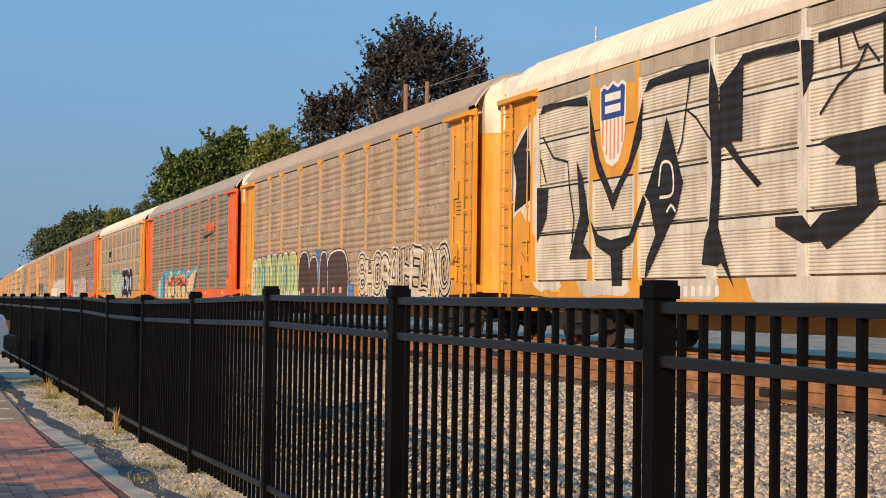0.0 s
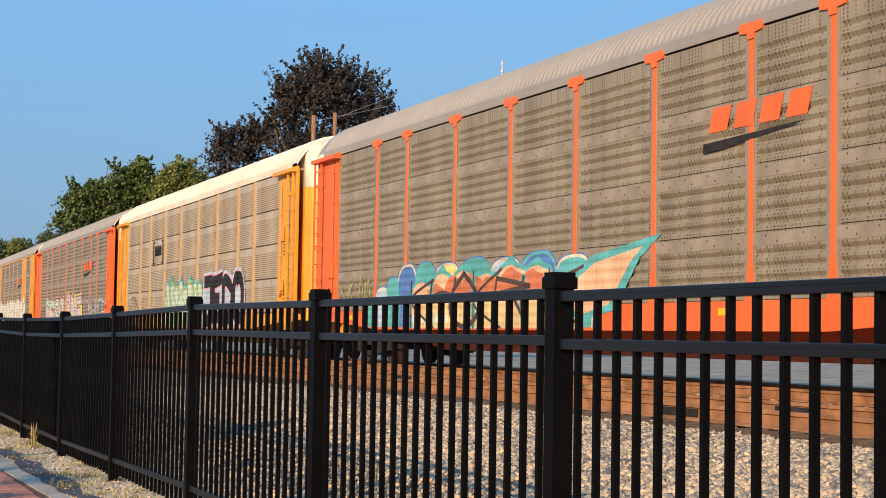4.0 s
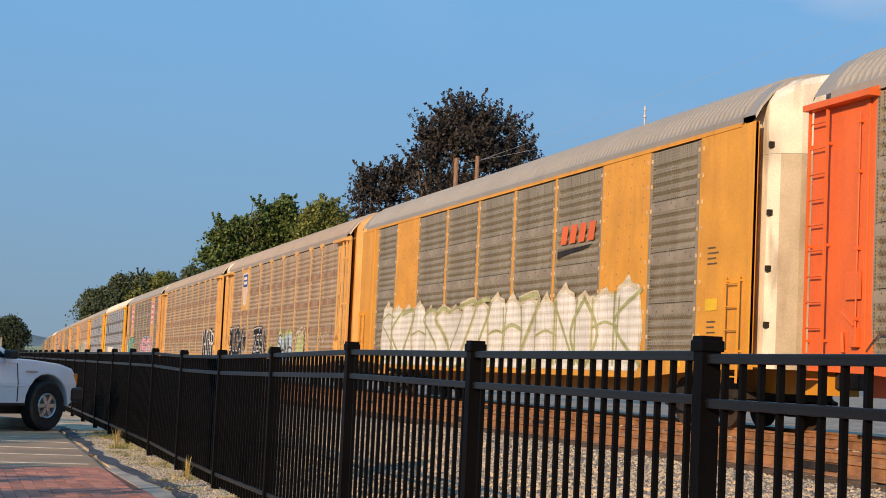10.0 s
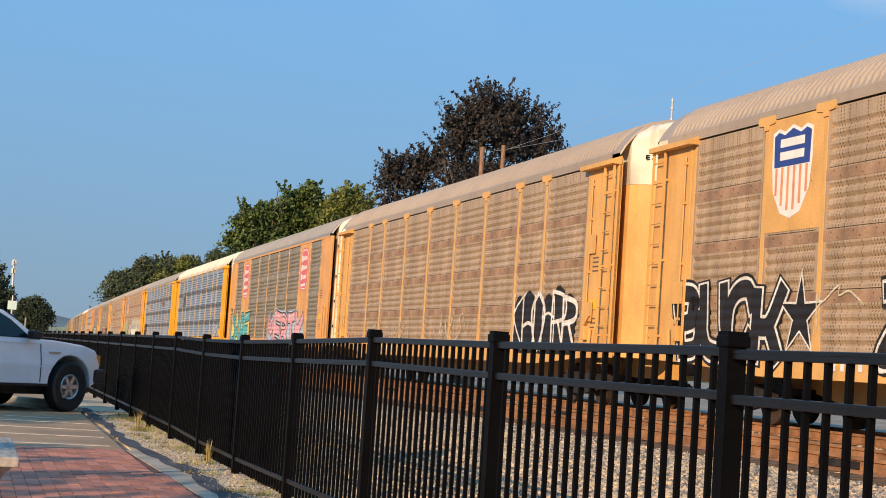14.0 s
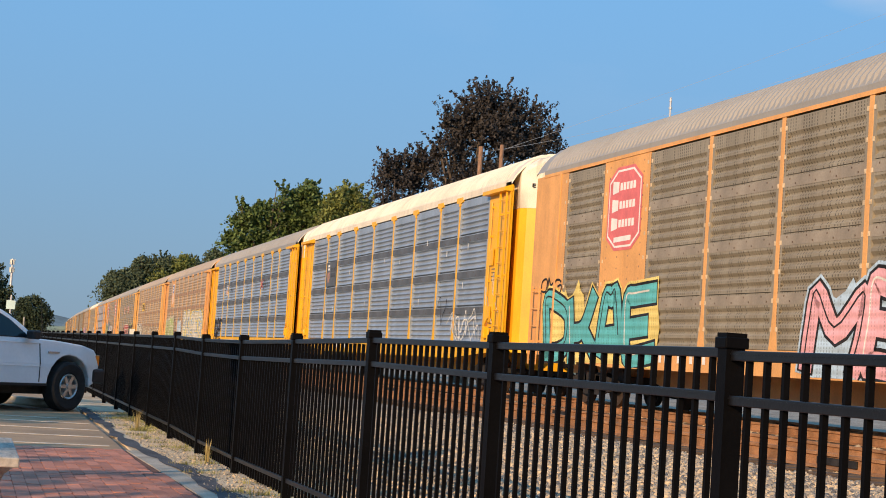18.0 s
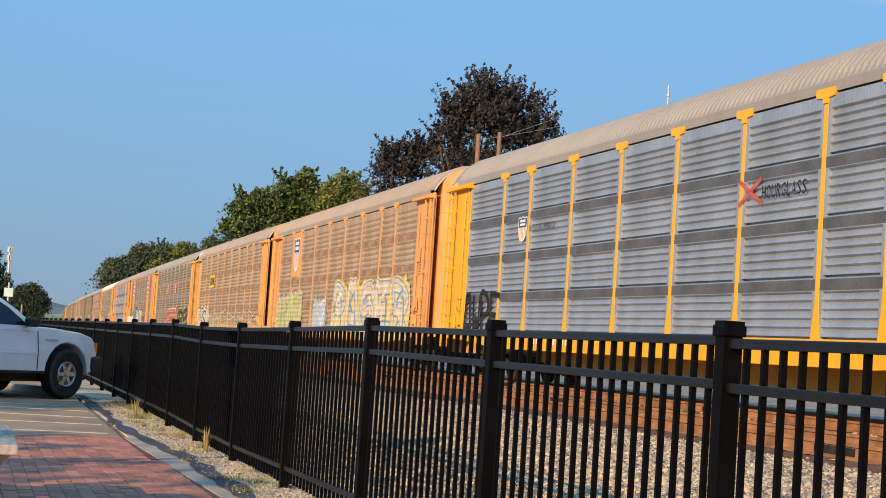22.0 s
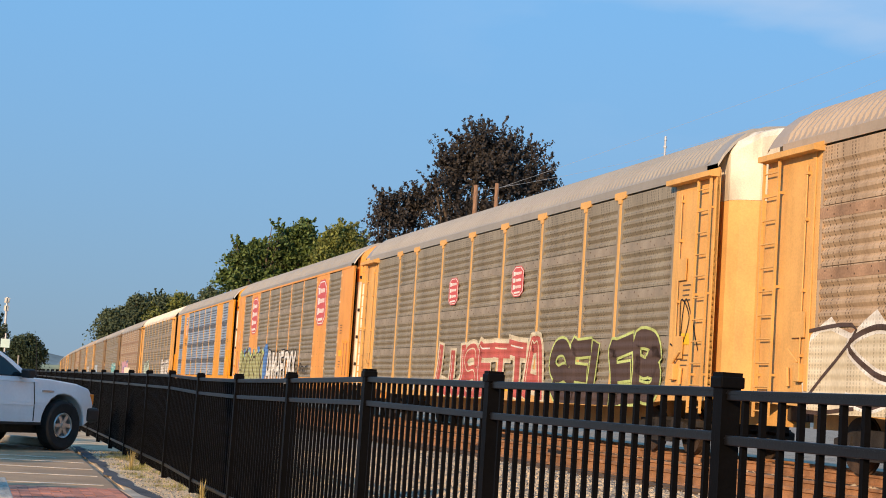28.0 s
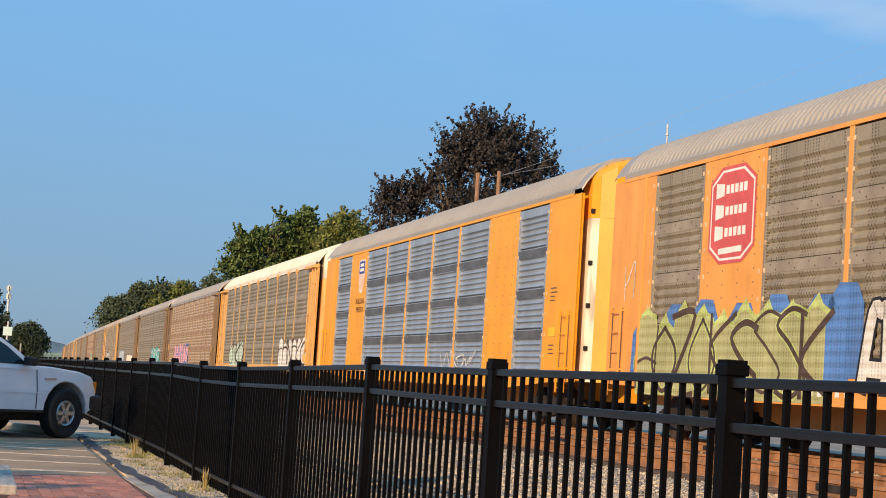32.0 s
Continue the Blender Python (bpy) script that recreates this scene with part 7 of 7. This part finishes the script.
for c, y0, y1, z0, z1 in ((5, -4.9, -7.4, 3.42, 3.78), (6, -4.35, -6.35, 3.5, 3.88), (3, -5.6, -8.2, 3.6, 3.95)):
    step = (y0 - y1) / 4
    for k in range(4):
        l = y0 - step * k
        poly(fleet[c], [(l, z0), (l - 0.12, z1), (l - step + 0.04, z1), (l - step + 0.16, z0)], PAINTS["red"], "letter_bar", SIDE - 0.046, "slanted vermilion bar of a mark")
    poly(fleet[c], [(y0 + 0.15, z0 - 0.28), (y0 + 0.15, z0 - 0.14), (y1 + 0.2, z0 - 0.07), (y1 + 0.5, z0 - 0.12)], STEEL_DARK, "wedge_bar", SIDE - 0.044, "dark tapering bar under the mark")


def words_on(car, text, y0, y1, z0, z1, material):
    letters("painted_letter", word_meshes(text, 0.0, y0, y1, z0, z1, SIDE - 0.024, 1, 0.0), material, car)


def words_on_end(car, text, x0, x1, z0, z1, material):
    """Lettering across the end of a car that faces back along the line."""
    half = [(x, y) for x, y in PLAN[1:5]] + [(0.4, 13.46), (0.9, 13.38)]
    for k, me in enumerate(word_meshes(text, 0.03, 0.0, -(x1 - x0), z0, z1, 0.0, 1, 0.0)):
        xc = x0 + (x1 - x0) * (k + 0.5) / len(text)
        (xa, ya), (xb, yb) = next((p, q) for p, q in zip(half, half[1:]) if p[0] <= xc <= q[0])
        y = ya + (yb - ya) * (xc - xa) / (xb - xa) + 0.035
        ob = ob_of("painted_letter", me, material, car)
        ob.matrix_local = Matrix.Translation((x0, -y, 0)) @ Matrix.Rotation(math.pi / 2, 4, "Z")


for c in (2, 8, 10, 11, 12):
    words_on_end(fleet[c], "EXCESS", -1.12, -0.5, 4.95, 5.04, SPRAY["black"])
    words_on_end(fleet[c], "HEIGHT", -0.4, 0.25, 4.95, 5.04, SPRAY["black"])
poly(fleet[10], [(8.5, 3.1), (8.5, 3.98), (6.8, 3.98), (6.8, 3.1)], BLUE_BAND, "emblem_plate", SIDE - 0.022, "plain slate plate")
words_on(fleet[10], "BUILDING", 7.75, 6.95, 3.62, 3.76, SPRAY["black"])
words_on(fleet[10], "AMERICA", 7.75, 7.0, 3.42, 3.56, SPRAY["black"])
words_on(fleet[11], "BUILDING", 6.62, 5.75, 3.5, 3.64, SPRAY["black"])
words_on(fleet[11], "AMERICA", 5.65, 4.9, 3.5, 3.64, SPRAY["black"])
words_on(fleet[16], "BUILDING", 7.9, 6.7, 3.25, 3.43, SPRAY["black"])
words_on(fleet[16], "AMERICA", 7.85, 6.75, 2.98, 3.16, SPRAY["black"])
ob_of("red_cross", shape_mesh([[(-3.95, 3.8), (-4.75, 3.4)], [(-4.7, 3.8), (-3.95, 3.4)]], 0.04, SIDE - 0.05), SPRAY["red"], fleet[11], "sprayed red cross")
words_on(fleet[11], "HOURGLASS", -4.75, -6.25, 3.45, 3.68, SPRAY["black"])
# car numbers as plain bars, small placards and corner stencils
for i, car in enumerate(fleet[:20]):
    bars(car, 6.2, 5.2, 0.92, 1.08, 4, EMB_WHITE, "number_bar", 0.55)
    bars(car, 4.9, 3.6, 0.92, 1.08, 5, EMB_WHITE, "number_bar", 0.55)
    if CARS[min(i, 17)][3] == "T":
        for y, z in ((-11.75, 3.3), (-11.75, 1.9), (11.7, 2.2)):
            q = ob_of("placard", PLACARD, PAINTS[CARS[min(i, 17)][0]], car)
            q.location = (0.0, y, z)

# stencilled data panels and little pale tags
STENCIL = mat("stencil_dark", (0.12, 0.085, 0.05), 0.6, 0, 0.1, 5, 30, 0)
rng_d = random.Random(91)
for i, car in enumerate(fleet[:18]):
    style = CARS[i][3]
    y = -12.0 if style == "T" else -11.6
    for z, n_, wd in ((3.0, 4, 0.42), (1.75, 3, 0.34)):
        for k in range(n_):
            w_ = wd * rng_d.uniform(0.6, 1)
            poly(car, [(y + wd / 2, z - 0.09 * k), (y + wd / 2, z - 0.09 * k + 0.024), (y + wd / 2 - w_, z - 0.09 * k + 0.024), (y + wd / 2 - w_, z - 0.09 * k)], STENCIL, "stencil_bar", SIDE - 0.056)
    poly(car, [(y + 0.25, 1.95), (y + 0.25, 2.15), (y - 0.2, 2.15), (y - 0.2, 1.95)], EMB_YELLOW, "data_plate", SIDE - 0.056)
for y, z in ((9.6, 2.2), (8.2, 2.15), (7.0, 2.2), (4.6, 3.4), (2.0, 2.3), (-0.4, 3.6), (-2.4, 3.5), (-4.9, 2.25), (-5.5, 3.9), (-9.6, 3.6), (-7.6, 3.5), (-9.3, 2.6)):
    poly(fleet[10], [(y + 0.025, z), (y + 0.025, z + 0.16), (y - 0.025, z + 0.16), (y - 0.025, z)], EMB_WHITE, "pale_tag", SIDE - 0.02)


# ---- clay pavers of the path ----
def paver_mat(name, per_island):
    m = mat(name, (0.5, 0.2, 0.125), 0.85, 0, 0.13, 1.2, 60, 0.3, obj_var=0.0 if per_island else 0.25)
    if per_island:
        n, l = m.node_tree.nodes, m.node_tree.links
        b = n["Principled BSDF"]
        src = b.inputs["Base Color"].links[0].from_socket
        g = n.new("ShaderNodeNewGeometry")
        r = n.new("ShaderNodeMapRange")
        r.inputs["To Min"].default_value, r.inputs["To Max"].default_value = 0.75, 1.25
        l.new(g.outputs["Random Per Island"], r.inputs["Value"])
        h = n.new("ShaderNodeHueSaturation")
        l.new(r.outputs["Result"], h.inputs["Value"])
        l.new(src, h.inputs["Color"])
        l.new(h.outputs["Color"], b.inputs["Base Color"])
    return m


PAVER, PAVERS = paver_mat("clay_paver_single", False), paver_mat("clay_pavers_joined", True)
paver_bm = bmesh.new()
prism(paver_bm, [(-0.0495, -0.094), (-0.039, -0.1045), (0.039, -0.1045), (0.0495, -0.094), (0.0495, 0.094), (0.039, 0.1045), (-0.039, 0.1045), (-0.0495, 0.094)], -0.03, 0.012, "z")
top = [v for v in paver_bm.verts if v.co.z > 0]
for v in top:
    v.co.x *= 0.975
    v.co.y *= 0.988
paver_me = mesh_of(paver_bm, "brick")
pv = [tuple(v.co) for v in paver_me.vertices]
pf = [tuple(p.vertices) for p in paver_me.polygons]
rng_b = random.Random(21)
spots = []
for c in range(36):
    x = right_edge(5.5) - 0.06 - 0.1 * c
    for r in range(60):
        y = 5.5 + 0.21 * r + (0.105 if c % 2 else 0)
        if y < 16.85 + 0.08 * x and x + 0.05 < right_edge(y):
            spots.append((x, y))
near = sorted(spots, key=lambda q: (q[0] < -0.3, abs(q[1] - 10.8)))[:300]
near_set = set(near)
for x, y in near:
    b = ob_of("brick", paver_me, PAVER, bed)
    b.location, b.rotation_euler = (x, y, rng_b.uniform(-0.002, 0.003)), (rng_b.uniform(-0.012, 0.012), rng_b.uniform(-0.02, 0.02), rng_b.uniform(-0.015, 0.015))
bv, bf = [], []
for x, y in spots:
    if (x, y) in near_set:
        continue
    k = len(bv)
    dz, t = rng_b.uniform(-0.002, 0.003), rng_b.uniform(-0.02, 0.02)
    bv += [(a + x, b + y, c + dz + t * a) for a, b, c in pv]
    bf += [tuple(k + i for i in f) for f in pf]
rest_me = bpy.data.meshes.new("bricks")
rest_me.from_pydata(bv, [], bf)
rest_me.update()
tagged(ob_of("bricks", rest_me, PAVERS, bed), kind="stuff")


motions()
